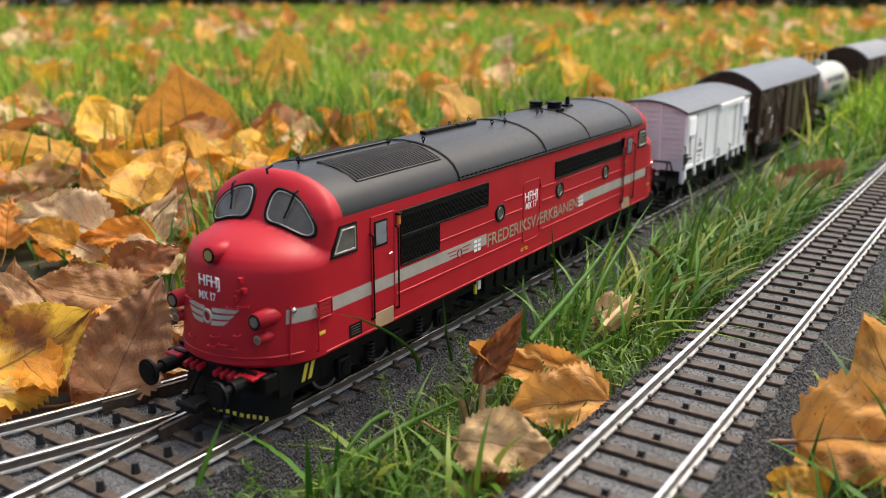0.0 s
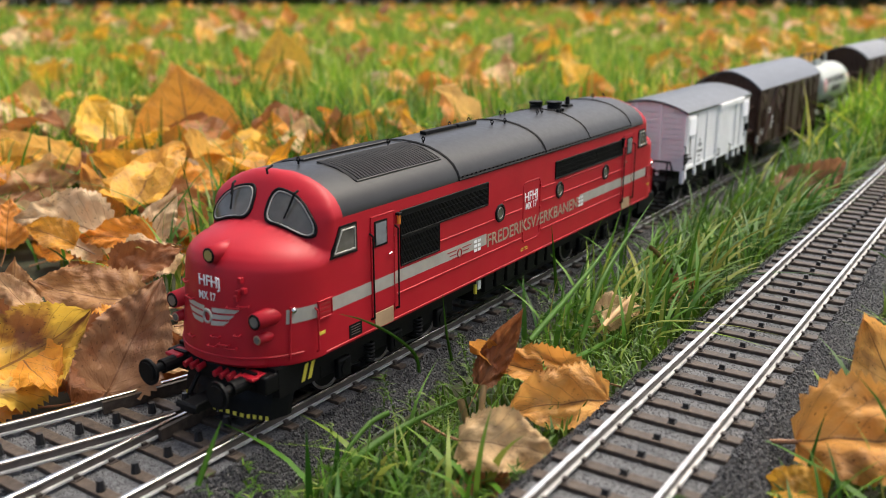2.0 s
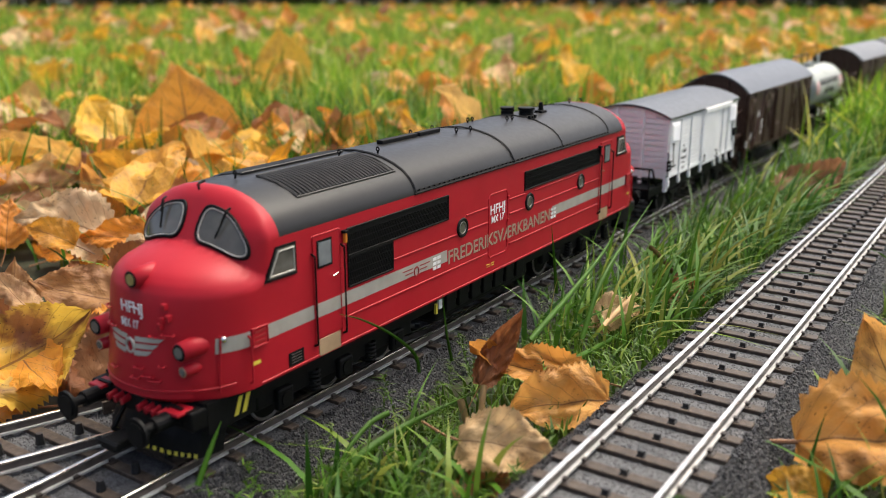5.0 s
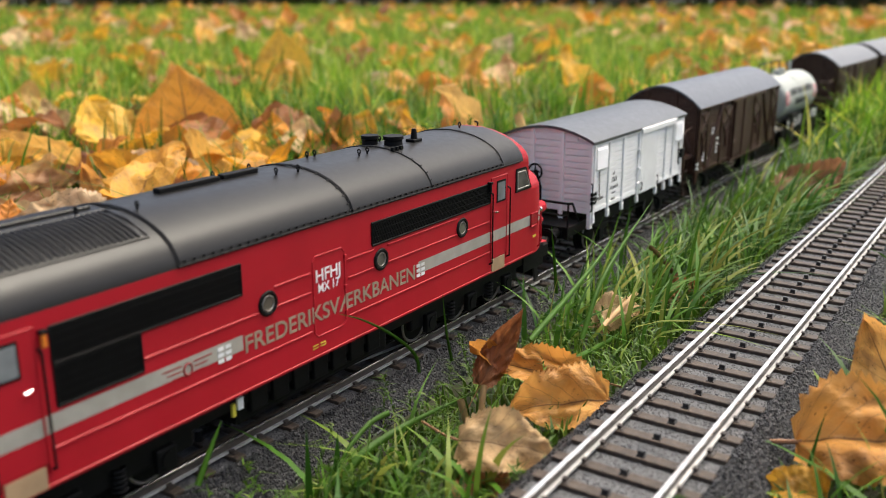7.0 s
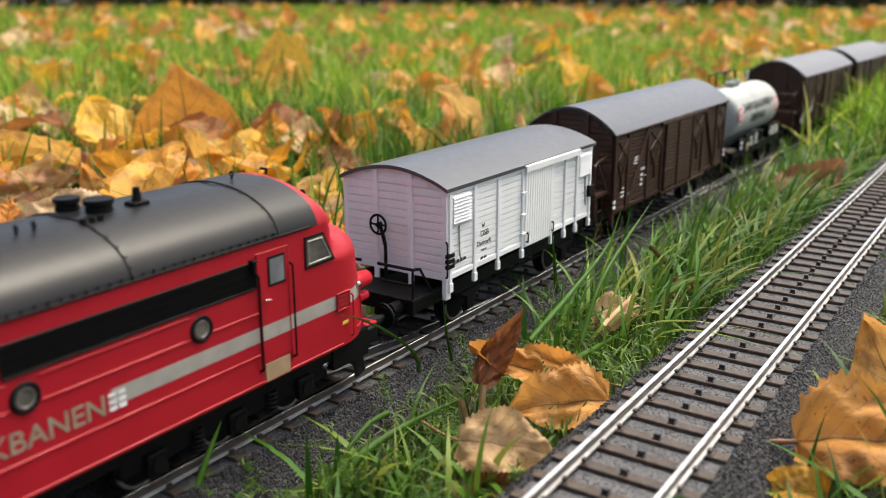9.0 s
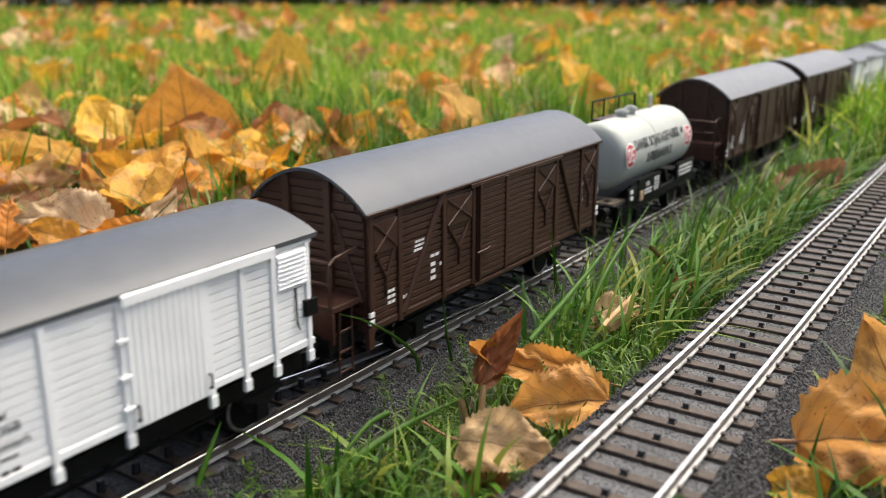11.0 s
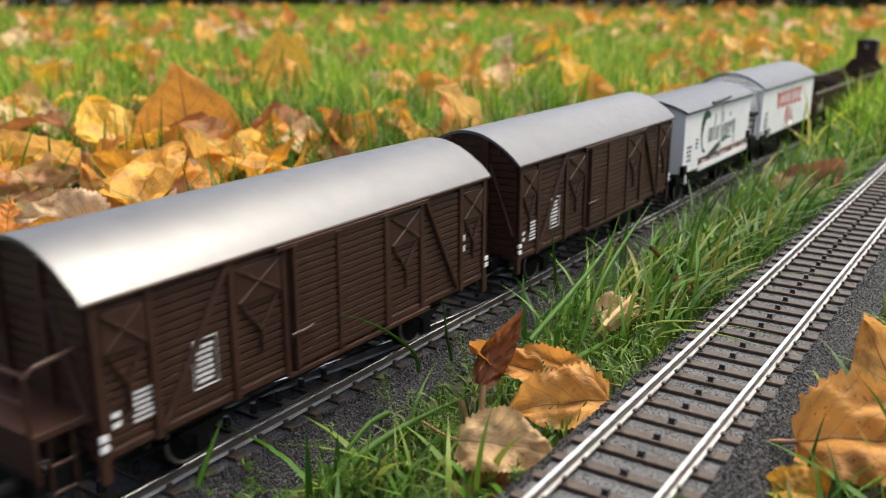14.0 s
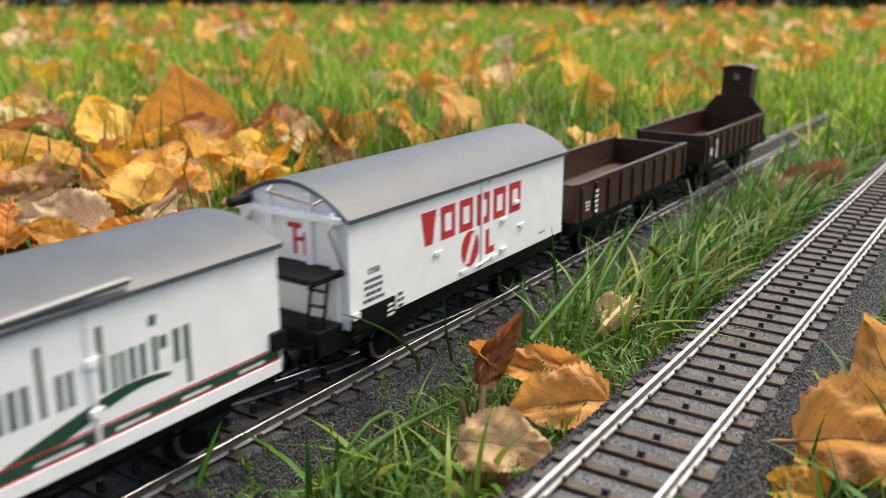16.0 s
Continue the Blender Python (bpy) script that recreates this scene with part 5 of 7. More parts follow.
    lettering("MX 17", 0.0020, nose(0, 0.0224).x - H - 0.00006, 0.0027, 0.0224, WHITE_INK, body, 90, -90, width=0.0049, label="white lettering")
    # side emblem and plates
    def side_wings(bm):
        for s in (-1, 1):
            for k in range(3):
                z = 0.0204 - k * 0.0008
                plate(bm, (Y - 0.00004, [(0.0628 + s * 0.0014, z - 0.0002), (0.0628 + s * (0.0052 - 0.0010 * k), z - 0.0002), (0.0628 + s * (0.0056 - 0.0010 * k), z), (0.0628 + s * 0.0014, z)]), 0.00005)
        ring(bm, (0.0628, Y - 0.00005, 0.0194), (0, 1, 0), 0.0009, 0.00018)
    side("side_emblem", side_wings, RED_DARK, body, "red winged wheel emblem")
    for x in (0.0696, 0.1308):
        tagged(side("data_panel", lambda bm: [box(bm, x + (i % 2) * 0.0018, x + (i % 2) * 0.0018 + 0.0014, Y - 0.00012, Y, 0.0181 + (i // 2) * 0.0010, 0.0187 + (i // 2) * 0.0010) for i in range(6)], WHITE_INK, body, "small white data panel"), kind="stuff")
    side("maker_plate", lambda bm: plate(bm, (Y + 0.0001, [(0.0195, 0.0121), (0.0238, 0.0121), (0.0238, 0.0146), (0.0195, 0.0146)]), 0.0002), BLACK, body, "black maker's plate")
    tagged(side("plate_text", lambda bm: [plate(bm, (Y - 0.0001, [(0.0202, z), (0.0231, z), (0.0231, z + 0.0001), (0.0202, z + 0.0001)]), 0.00003) for z in (0.0126, 0.0131, 0.0136, 0.0141)], RAILSIDE, body), kind="stuff")
    tagged(side("small_markings", lambda bm: [plate(bm, (Y + 0.00005, [(x, z), (x + 0.0016, z), (x + 0.0016, z + 0.0002), (x, z + 0.0002)]), 0.0001) for x in (0.0945, 0.0968) for z in (0.0132, 0.0137)], YELLOW, body), kind="stuff")
    # roof: seams, louvre panels, eyes, fans, horn
    def arc(x, out=0.0001, lo=-1.0):
        return [Vector((x, y, z + out)) for y, z in [(-a, b) for a, b in ROOFLINE] + [(a, b) for a, b in ROOFLINE[::-1][1:]]]
    for x in (0.0625, 0.0630, 0.1080, 0.1085, 0.1375, 0.1705):
        side("roof_seam", lambda bm: tube(bm, arc(x), 0.00016, 5), ROOF, roof)
    bm = bmesh.new()
    x = 0.064
    while x < 0.170:
        for s in (-1, 1):
            cyl(bm, (x, s * 0.01746, 0.0356), (x, s * 0.0180, 0.0358), 0.00019, 6)
        x += 0.0021
    for xs in (0.1075, 0.1380, 0.1700):
        for y, z in ROOFLINE[:-1]:
            for s in (-1, 1):
                cyl(bm, (xs, s * y, z), (xs, s * (y + 0.0002), z + 0.0002), 0.00016, 5)
    for v in bm.verts:
        v.co.x -= H
    tagged(part("rivets", bm, ROOF, roof), kind="stuff")
    side("gutter", lambda bm: [tube(bm, [Vector((0.0625, s * 0.0177, 0.0351)), Vector((0.1795, s * 0.0177, 0.0351))], 0.0002) for s in (-1, 1)], BLACK, roof)
    def roof_at(y):
        return interp([(0, 0.0421), (0.0042, 0.0419), (0.0080, 0.0413), (0.0112, 0.0404), (0.0138, 0.0393), (0.0156, 0.0381), (0.0168, 0.0367), (0.0175, 0.0349)], abs(y))
    for s in (-1, 1):
        bm = bmesh.new()
        x = 0.0285
        while x < 0.0598:
            ys = [s * (0.0025 + 0.0108 * k / 6) for k in range(7)]
            for a, b in zip(ys, ys[1:]):
                cyl(bm, (x, a, roof_at(a) + 0.00016), (x, b, roof_at(b) + 0.00016), 0.00030, 5)
            x += 0.00112
        for v in bm.verts:
            v.co.x -= H
        tagged(part("roof_louvre", bm, RIB_LIT, roof, "black louvred roof panel"), kind="stuff")
        side("louvre_frame", lambda bm: tube(bm, [Vector((0.0282, s * 0.0022, 0.0421)), Vector((0.0602, s * 0.0022, 0.0421)), Vector((0.0602, s * 0.008, 0.0414)), Vector((0.0602, s * 0.0135, 0.0395)), Vector((0.0282, s * 0.0135, 0.0395)), Vector((0.0282, s * 0.008, 0.0414)), Vector((0.0282, s * 0.0022, 0.0421))], 0.00025), ROOF, roof)
    for x, y in ((0.0555, -0.001), (0.0648, -0.005), (0.0900, 0.004), (0.1000, 0.004), (0.1000, -0.004), (0.1055, -0.005), (0.1180, 0.004), (0.1205, 0.004), (0.1270, -0.004), (0.1300, -0.004), (0.1420, 0.003), (0.1460, 0.005), (0.0245, 0.0), (0.1755, 0.0)):
        z = roof_at(y)
        side("lifting_eye", lambda bm: [ring(bm, (x, y, z + 0.0008), (1, 0, 0), 0.0004, 0.00018, 10), cyl(bm, (x, y, z - 0.0001), (x, y, z + 0.0004), 0.00025, 6)], BLACK, roof)
    for a, b in ((0.0745, 0.0895), (0.0905, 0.1000)):
        side("exhaust_slot", lambda bm: box(bm, a, b, 0.0012, 0.0032, 0.0415, 0.0427, 0.0002), BLACK, roof, "long black exhaust slot")
    for x, y, r in ((0.1415, 0.0045, 0.0021), (0.1440, -0.0010, 0.0024)):
        side("roof_fan", lambda bm: [cyl(bm, (x, y, 0.0412), (x, y, 0.0428), r, 24, r * 0.95), disc(bm, (x, y, 0.0434), (0, 0, 1), r * 1.08, 0.0007, 24)], BLACK, roof, "round black roof fan")
    side("horn", lambda bm: [box(bm, 0.1490, 0.1525, -0.0038, -0.0010, 0.0414, 0.0425, 0.0002), cyl(bm, (0.1508, -0.0024, 0.0425), (0.1508, -0.0024, 0.0446), 0.0009, 14, 0.0006)], BLACK, roof, "black roof horn")
    for i in range(3):
        side("roof_box", lambda bm: box(bm, 0.1372 + i * 0.0016, 0.1380 + i * 0.0016, -0.0062, -0.0054, 0.0414, 0.0424), BLACK, roof)
    both("roof_hook", lambda bm: tube(bm, [Vector((0.0150, 0, 0.0415)), Vector((0.0148, 0, 0.0424)), Vector((0.0165, 0, 0.0428))], 0.00025), BLACK, roof)
    # underframe: pilot, buffers, bogies, tank
    fr = side("underframe", lambda bm: box(bm, 0.000, LOCO - 0.000, -0.0145, 0.0145, 0.0080, 0.0114), BLACK, th, "black underframe")
    def plough(bm):
        prof = [(-0.0125, 0.0045), (-0.0098, 0.0018), (0.0098, 0.0018), (0.0125, 0.0045)]
        v = []
        for (x0, x1, x2), z in (((0.0015, 0.0002, -0.0004), 0.0078), ((0.0000, -0.0016, -0.0022), 0.0048), ((-0.0008, -0.0026, -0.0034), 0.0018)):
            v.append([bm.verts.new(p) for p in ((x0 + 0.004, -0.0140, z), (x0, -0.0128, z), (x1, -0.0075, z), (x2, 0, z), (x1, 0.0075, z), (x0, 0.0128, z), (x0 + 0.004, 0.0140, z))])
        for a, b in zip(v, v[1:]):
            for i in range(6):
                bm.faces.new((a[i], a[i + 1], b[i + 1], b[i]))
        r = bmesh.ops.extrude_face_region(bm, geom=list(bm.faces))
        for q in r["geom"]:
            if isinstance(q, bmesh.types.BMVert):
                q.co.x += 0.0012
        bmesh.ops.recalc_face_normals(bm, faces=bm.faces)
    both("snow_plough", plough, BLACK, fr, "black snow plough")
    def dashes(bm):
        path = [Vector(p) for p in ((-0.0008, -0.0128, 0.0020), (-0.0026, -0.0075, 0.0020), (-0.0034, 0, 0.0020), (-0.0026, 0.0075, 0.0020), (-0.0008, 0.0128, 0.0020))]
        for a, b in zip(path, path[1:]):
            for k in range(4):
                p, q = a.lerp(b, k / 4 + 0.02), a.lerp(b, k / 4 + 0.15)
                vs = [bm.verts.new(c) for c in (p + Vector((-0.00012, 0, -0.0001)), q + Vector((-0.00012, 0, -0.0001)), q + Vector((0.0000, 0, 0.0006)), p + Vector((0.0000, 0, 0.0006)))]
                bm.faces.new(vs)
    tagged(both("warning_dash", dashes, YELLOW, fr, "yellow warning dashes"), kind="stuff")
    both("cab_warning", lambda bm: [plate(bm, (-0.0149, [(0.0068 + k * 0.0020, 0.0070), (0.0078 + k * 0.0020, 0.0070), (0.0092 + k * 0.0020, 0.0100), (0.0082 + k * 0.0020, 0.0100)]), 0.0001) for k in (0, 1)], YELLOW, fr, "yellow warning stripes")
    both("headstock", lambda bm: [box(bm, -0.0032, 0.0010, -0.0148, 0.0148, 0.0075, 0.0108, 0.0004), box(bm, 0.0005, 0.0125, -0.0149, -0.0130, 0.0060, 0.0112), box(bm, 0.0005, 0.0125, 0.0130, 0.0149, 0.0060, 0.0112)], BLACK, fr)
    for x, d in ((-H - 0.0030, -1), (H + 0.0030, 1)):
        for y in (-0.0103, 0.0103):
            buffer(fr, x, y, 0.0096, d, out=0.0085)
        bm = bmesh.new()
        box(bm, min(x, x + d * 0.008), max(x, x + d * 0.008), -0.0022, 0.0022, 0.0040, 0.0056, 0.0003)
        tube(bm, [Vector((x + d * 0.0075, -0.003, 0.005)), Vector((x + d * 0.0075, 0.003, 0.005))], 0.0007)
        tube(bm, [Vector((x, 0.005, 0.008)), Vector((x + d * 0.003, 0.005, 0.005)), Vector((x + d * 0.001, 0.004, 0.003))], 0.0005)
        part("coupling", bm, BLACK, fr, "black hook coupling")
    def bogie(cx):
        bm = bmesh.new()
        for y in (-0.0135, 0.0115):
            box(bm, cx - 0.026, cx + 0.026, y, y + 0.002, 0.0048, 0.0082, 0.0005)
        b = part("bogie", bm, BLACK, th, "black three-axle bogie frame")
        for k in (-1, 0, 1):
            wheelset(b, cx + k * 0.019)
            for y in (-0.0140, 0.0140):
                bm = bmesh.new()
                box(bm, cx + k * 0.019 - 0.0022, cx + k * 0.019 + 0.0022, y - 0.0008, y + 0.0008, 0.0035, 0.0075, 0.0004)
                disc(bm, (cx + k * 0.019, y * 1.05, 0.0054), (0, 1, 0), 0.0014, 0.0008)
                part("axle_box", bm, BLACK, b)
        for k in (-0.5, 0.5):
            for y in (-0.0138, 0.0138):
                bm = bmesh.new()
                for j in range(5):
                    ring(bm, (cx + k * 0.019, y, 0.0042 + j * 0.0008), (0, 0, 1), 0.0011, 0.0003, 12)
                part("spring", bm, BLACK, b)
    bogie(-0.0600)
    bogie(0.0600)
    side("fuel_tank", lambda bm: box(bm, 0.0760, 0.1240, -0.0138, 0.0138, 0.0042, 0.0110, 0.0010), BLACK, fr, "black fuel tank")
    for x in (0.0790, 0.0850, 0.0910, 0.0970, 0.1030, 0.1090, 0.1150):
        side("tank_box", lambda bm: box(bm, x, x + 0.0045, -0.0152, -0.0136, 0.0062, 0.0104, 0.0003), BLACK, fr)
    side("grounding_tag", lambda bm: box(bm, 0.0742, 0.0750, -0.0152, -0.0146, 0.0070, 0.0092), YELLOW, fr)
    side("white_tag", lambda bm: box(bm, 0.0756, 0.0770, -0.0152, -0.0146, 0.0078, 0.0098), WHITE_INK, fr)
    TRAIN.append((th, 0.2236, 0.12))
    return th


def nose_at(t, z, X):
    p = nose(t, z, 0.0004)
    return Vector((X(p.x), p.y, p.z))


def window_material(name, col, rough):
    """Glass over a dark cab: a clear glossy skin on a dim inside."""
    m = material(name, col, rough, base2=tuple(c * 0.5 for c in col), scale=130, spec=0.25)
    m.node_tree.nodes["Principled BSDF"].inputs["Coat Weight"].default_value = 0.6
    m.node_tree.nodes["Principled BSDF"].inputs["Coat Roughness"].default_value = 0.02
    return m


WINDOW = window_material("dark cab glass", (0.125, 0.120, 0.100), 0.12)
DIMLENS = material("grey lamp glass", (0.16, 0.15, 0.13), 0.15)
PALEPANE = window_material("pale cab glass", (0.22, 0.24, 0.25), 0.2)
RED_DARK = material("dark red paint", (0.30, 0.014, 0.018), 0.45)
loco()


# ---- wagons ----
def arc_roof(bm, x0, x1, w, z_edge, z_top, thick=0.0008, n=18, over=0.0006):
    """A curved roof sheet with thickness and rolled edges."""
    top = []
    for i in range(n + 1):
        a = -1 + 2 * i / n
        top.append(((w + over) * a, z_edge + (z_top - z_edge) * math.cos(a * math.pi / 2) ** 0.85))
    low = [(y, z - thick) for y, z in reversed(top)]
    prism(bm, top + low, x0, x1)
    return bm


def roof_z(y, w, z_edge, z_top):
    return z_edge + (z_top - z_edge) * max(math.cos(max(-1, min(1, y / w)) * math.pi / 2), 0) ** 0.85


def gable(bm, x, w, z0, z_edge, z_top, thick, n=14):
    """An end wall under a curved roof."""
    prof = [(-w, z0), (w, z0)] + [(w * (1 - 2 * i / n), roof_z(w * (1 - 2 * i / n), w, z_edge, z_top) - 0.0004) for i in range(n + 1)]
    prism(bm, prof, x, x + thick)
    return bm


def boards_side(th, x0, x1, y, z0, z1, rows, mat, gap=0.00015):
    """Horizontal boards on the near side, each its own piece."""
    h = (z1 - z0) / rows
    bm = box(bmesh.new(), x0 + 0.00005, x1 - 0.00005, y - 0.00020 - gap, y + 0.0002, gap, h - gap, 0.00008)
    first = part("board", bm, mat, th)
    first.location.z = z0
    for i in range(1, rows):
        ob = new("board", first.data)
        ob.parent = th
        ob.location.z = z0 + i * h


def boards_end(th, x, w, z0, z_edge, z_top, rows, mat):
    """Horizontal boards on the leading end wall, shortened under the roof's curve."""
    h = (z_top - z0 - 0.0006) / rows
    for i in range(rows):
        z = z0 + i * h
        ww = w - 0.0002
        while ww > 0.002 and roof_z(ww, w, z_edge, z_top) < z + h + 0.0007:
            ww -= 0.0004
        if ww <= 0.002:
            break
        part("board", box(bmesh.new(), x - 0.00034, x + 0.0002, -ww, ww, z + 0.00014, z + h - 0.00014, 0.00008), mat, th)


def running_gear(th, x0, x1, wheels, solebar=0.0130, z=0.0118, buffers=True, mat=None):
    """Frame, axle guards, wheels, buffers and couplings below a two-axle wagon."""
    mat = mat or BLACK
    bm = bmesh.new()
    for y in (-solebar, solebar):
        box(bm, x0, x1, y - 0.0007, y + 0.0007, z - 0.0030, z, 0.0002)
    for x in (x0, x1 - 0.0012):
        box(bm, x, x + 0.0012, -0.0140, 0.0140, z - 0.0034, z, 0.0002)
    box(bm, x0 + 0.01, x1 - 0.01, -0.006, 0.006, z - 0.0040, z - 0.0010)
    fr = part("underframe", bm, mat, th, "dark wagon underframe")
    for x in wheels:
        wheelset(fr, x, 0.0054)
        for y in (-solebar, solebar):
            bm = bmesh.new()
            prof = [(x - 0.0065, z - 0.0028), (x - 0.0022, 0.0052), (x - 0.0022, 0.0032), (x + 0.0022, 0.0032), (x + 0.0022, 0.0052), (x + 0.0065, z - 0.0028)]
            a = [bm.verts.new((p, y - 0.0003, q)) for p, q in prof]
            b = [bm.verts.new((p, y + 0.0003, q)) for p, q in prof]
            bm.faces.new(a), bm.faces.new(b[::-1])
            for i in range(6):
                j = (i + 1) % 6
                bm.faces.new((a[i], b[i], b[j], a[j]))
            bmesh.ops.recalc_face_normals(bm, faces=bm.faces)
            part("axle_guard", bm, mat, fr)
            s = -1 if y < 0 else 1
            part("axle_box", box(bmesh.new(), x - 0.0017, x + 0.0017, y + s * 0.0002 - 0.0009, y + s * 0.0002 + 0.0009, 0.0036, 0.0068, 0.0004), mat, fr)
            bm = bmesh.new()
            for k in range(4):
                box(bm, x - 0.0055 + k * 0.0011, x + 0.0055 - k * 0.0011, y + s * 0.0008 - 0.0006, y + s * 0.0008 + 0.0006, 0.0080 - k * 0.0004, 0.0084 - k * 0.0004)
            part("leaf_spring", bm, mat, fr)
            part("brake_shoe", box(bmesh.new(), x + 0.0061, x + 0.0071, y * 0.62 - 0.0010, y * 0.62 + 0.0010, 0.0030, 0.0080, 0.0003), mat, fr)
    if buffers:
        for x, d in ((x0, -1), (x1, 1)):
            for y in (-0.0100, 0.0100):
                buffer(fr, x, y, z - 0.0016, d, out=0.0066, r=0.0022)
            bm = bmesh.new()
            box(bm, min(x, x + d * 0.0085), max(x, x + d * 0.0085), -0.0018, 0.0018, 0.0045, 0.0060, 0.0003)
            tube(bm, [Vector((x + d * 0.0083, -0.0028, 0.0048)), Vector((x + d * 0.0098, -0.0018, 0.0048)), Vector((x + d * 0.0098, 0.0018, 0.0048)), Vector((x + d * 0.0083, 0.0028, 0.0048))], 0.0005)
            part("coupling", bm, BLACK, fr, "black loop coupling")
    bm = bmesh.new()
    cyl(bm, (-0.008, -0.004, 0.0072), (0.006, -0.004, 0.0072), 0.0020, 14)
    part("brake_cylinder", bm, mat, fr)
    part("brake_rod", tube(bmesh.new(), [Vector((x0 + 0.02, -0.0095, 0.0055)), Vector((x1 - 0.02, -0.0095, 0.0060))], 0.0004), mat, fr)
    return fr


def bars(th, x, y, z, w, h, rows, mat, name="small_writing", gap=0.45, cols=1):
    """Unreadable small writing as plain bars."""
    bm = bmesh.new()
    rng = random.Random(int(abs(x) * 1e5) + rows)
    for r in range(rows):
        zz = z + h * r / rows
        hh = h / rows * (1 - gap)
        ww = w * rng.uniform(0.75, 1.0)
        n = max(1, int(ww / (hh * 2.2)))
        for c in range(n):
            a = x + (w - ww) / 2 + ww * c / n
            plate(bm, (y + 0.00002, [(a, zz), (a + ww / n * 0.78, zz), (a + ww / n * 0.78, zz + hh), (a, zz + hh)]), 0.00006)
    return tagged(part(name, bm, mat, th, "small printed writing"), kind="stuff")


def wheel_handle(th, x, y, z, r, mat):
    bm = bmesh.new()
    ring(bm, (x, y, z), (1, 0, 0), r, r * 0.14, 24)
    for k in range(4):
        a = k * math.pi / 2
        cyl(bm, (x, y, z), (x, y + r * math.cos(a), z + r * math.sin(a)), r * 0.11, 6)
    cyl(bm, (x - 0.0006, y, z), (x + 0.0012, y, z), r * 0.22, 10)
    return part("brake_wheel", bm, mat, th, "black spoked brake wheel")


def white_van():
    """White boarded van with a brake platform at its leading end."""
    th = thing("model_boxcar", "white boarded model boxcar with grey roof and brake platform", "model wagon", "model train")
    X0, X1, W, Z0, ZE, ZT = -0.0415, 0.0415, 0.0163, 0.0138, 0.0338, 0.0374
    bm = bmesh.new()
    box(bm, X0, X1, -W + 0.0002, W - 0.0002, Z0, ZE)
    body = part("body", bm, WHITE, th, "white boarded wagon body")
    for x in (X0, X1 - 0.0008):
        part("end_wall", gable(bmesh.new(), x, W - 0.0002, Z0, ZE, ZT, 0.0008), PINKWHITE, body, "white boarded end wall")
    boards_end(body, X0, W, Z0, ZE, ZT, 13, PINKWHITE)
    y = -W
    posts = [-0.0405, -0.0290, -0.0172, -0.0038, 0.0140, 0.0225, 0.0305, 0.0400]
    for a, b in ((-0.0290, -0.0172), (-0.0172, -0.0038), (0.0140, 0.0225), (0.0225, 0.0305), (0.0305, 0.0400), (-0.0405, -0.0290)):
        boards_side(body, a + 0.0006, b - 0.0006, y, Z0 + 0.0004, ZE - 0.0020, 13, WHITE, 0.00007)
    for x in posts:
        bm = bmesh.new()
        box(bm, x - 0.0006, x + 0.0006, y - 0.0008, y, Z0 - 0.0024, ZE - 0.0012, 0.00015)
        box(bm, x - 0.0008, x + 0.0008, y - 0.0010, y, Z0 - 0.0026, Z0 - 0.0006, 0.00015)
        part("post", bm, WHITE, body)
    for z in (Z0 + 0.0002, ZE - 0.0016):
        part("side_beam", box(bmesh.new(), X0, X1, y - 0.0005, y, z, z + 0.0012, 0.00012), WHITE, body)
    door = part("sliding_door", box(bmesh.new(), -0.0034, 0.0136, y - 0.0009, y - 0.0001, Z0 - 0.0002, ZE - 0.0008, 0.0001), WHITE, body, "white planked sliding door")
    for i in range(12):
        part("plank", box(bmesh.new(), -0.0031 + i * 0.00137, -0.0019 + i * 0.00137, y - 0.0011, y - 0.0008, Z0, ZE - 0.0010, 0.00006), WHITE, door)
    bm = bmesh.new()
    prof = [(y, ZE + 0.0001), (y - 0.0016, ZE - 0.0004), (y - 0.0016, ZE - 0.0018), (y - 0.0013, ZE - 0.0018), (y - 0.0012, ZE - 0.0007), (y + 0.0004, ZE - 0.0002)]
    prism(bm, prof, -0.0036, 0.0305)
    part("door_canopy", bm, WHITE, body, "white canopy over the sliding door")
    for x in (-0.0025, 0.0130):
        part("door_handle", tube(bmesh.new(), [Vector((x, y - 0.0011, 0.0150)), Vector((x, y - 0.0018, 0.0150)), Vector((x, y - 0.0018, 0.0172)), Vector((x, y - 0.0011, 0.0172))], 0.0002), BLACK, door, "black handle")
    for x in (-0.0038,):
        for z in (0.0168, 0.0215, 0.0268):
            part("hinge", box(bmesh.new(), x - 0.0011, x + 0.0011, y - 0.0013, y - 0.0004, z, z + 0.0006, 0.0001), WHITE, body)
    for a in (-0.0398, 0.0312):
        v = part("ventilator", box(bmesh.new(), a, a + 0.0085, y - 0.0006, y, 0.0255, 0.0320, 0.0001), WHITE, body, "white louvred ventilator")
        for k in range(8):
            bm = bmesh.new()
            z = 0.0259 + k * 0.00075
            prism(bm, [(y - 0.0005, z), (y - 0.0012, z + 0.0001), (y - 0.0006, z + 0.0006), (y - 0.0005, z + 0.0006)], a + 0.0003, a + 0.0082)
            part("slat", bm, WHITE, v)
    for a in (-0.0365, 0.0365):
        part("vent_rod", tube(bmesh.new(), [Vector((a, y - 0.0005, 0.0252)), Vector((a, y - 0.0007, 0.0190)), Vector((a + 0.0006, y - 0.0007, 0.0176))], 0.0002), BLACK if a > 0 else RAILSIDE, body)
    for yy in (-0.0056, 0.0056):
        bm = bmesh.new()
        box(bm, X0 - 0.0009, X0, yy - 0.0007, yy + 0.0007, 0.0100, roof_z(yy, W, ZE, ZT) - 0.0008, 0.00015)
        part("end_post", bm, WHITE, body)
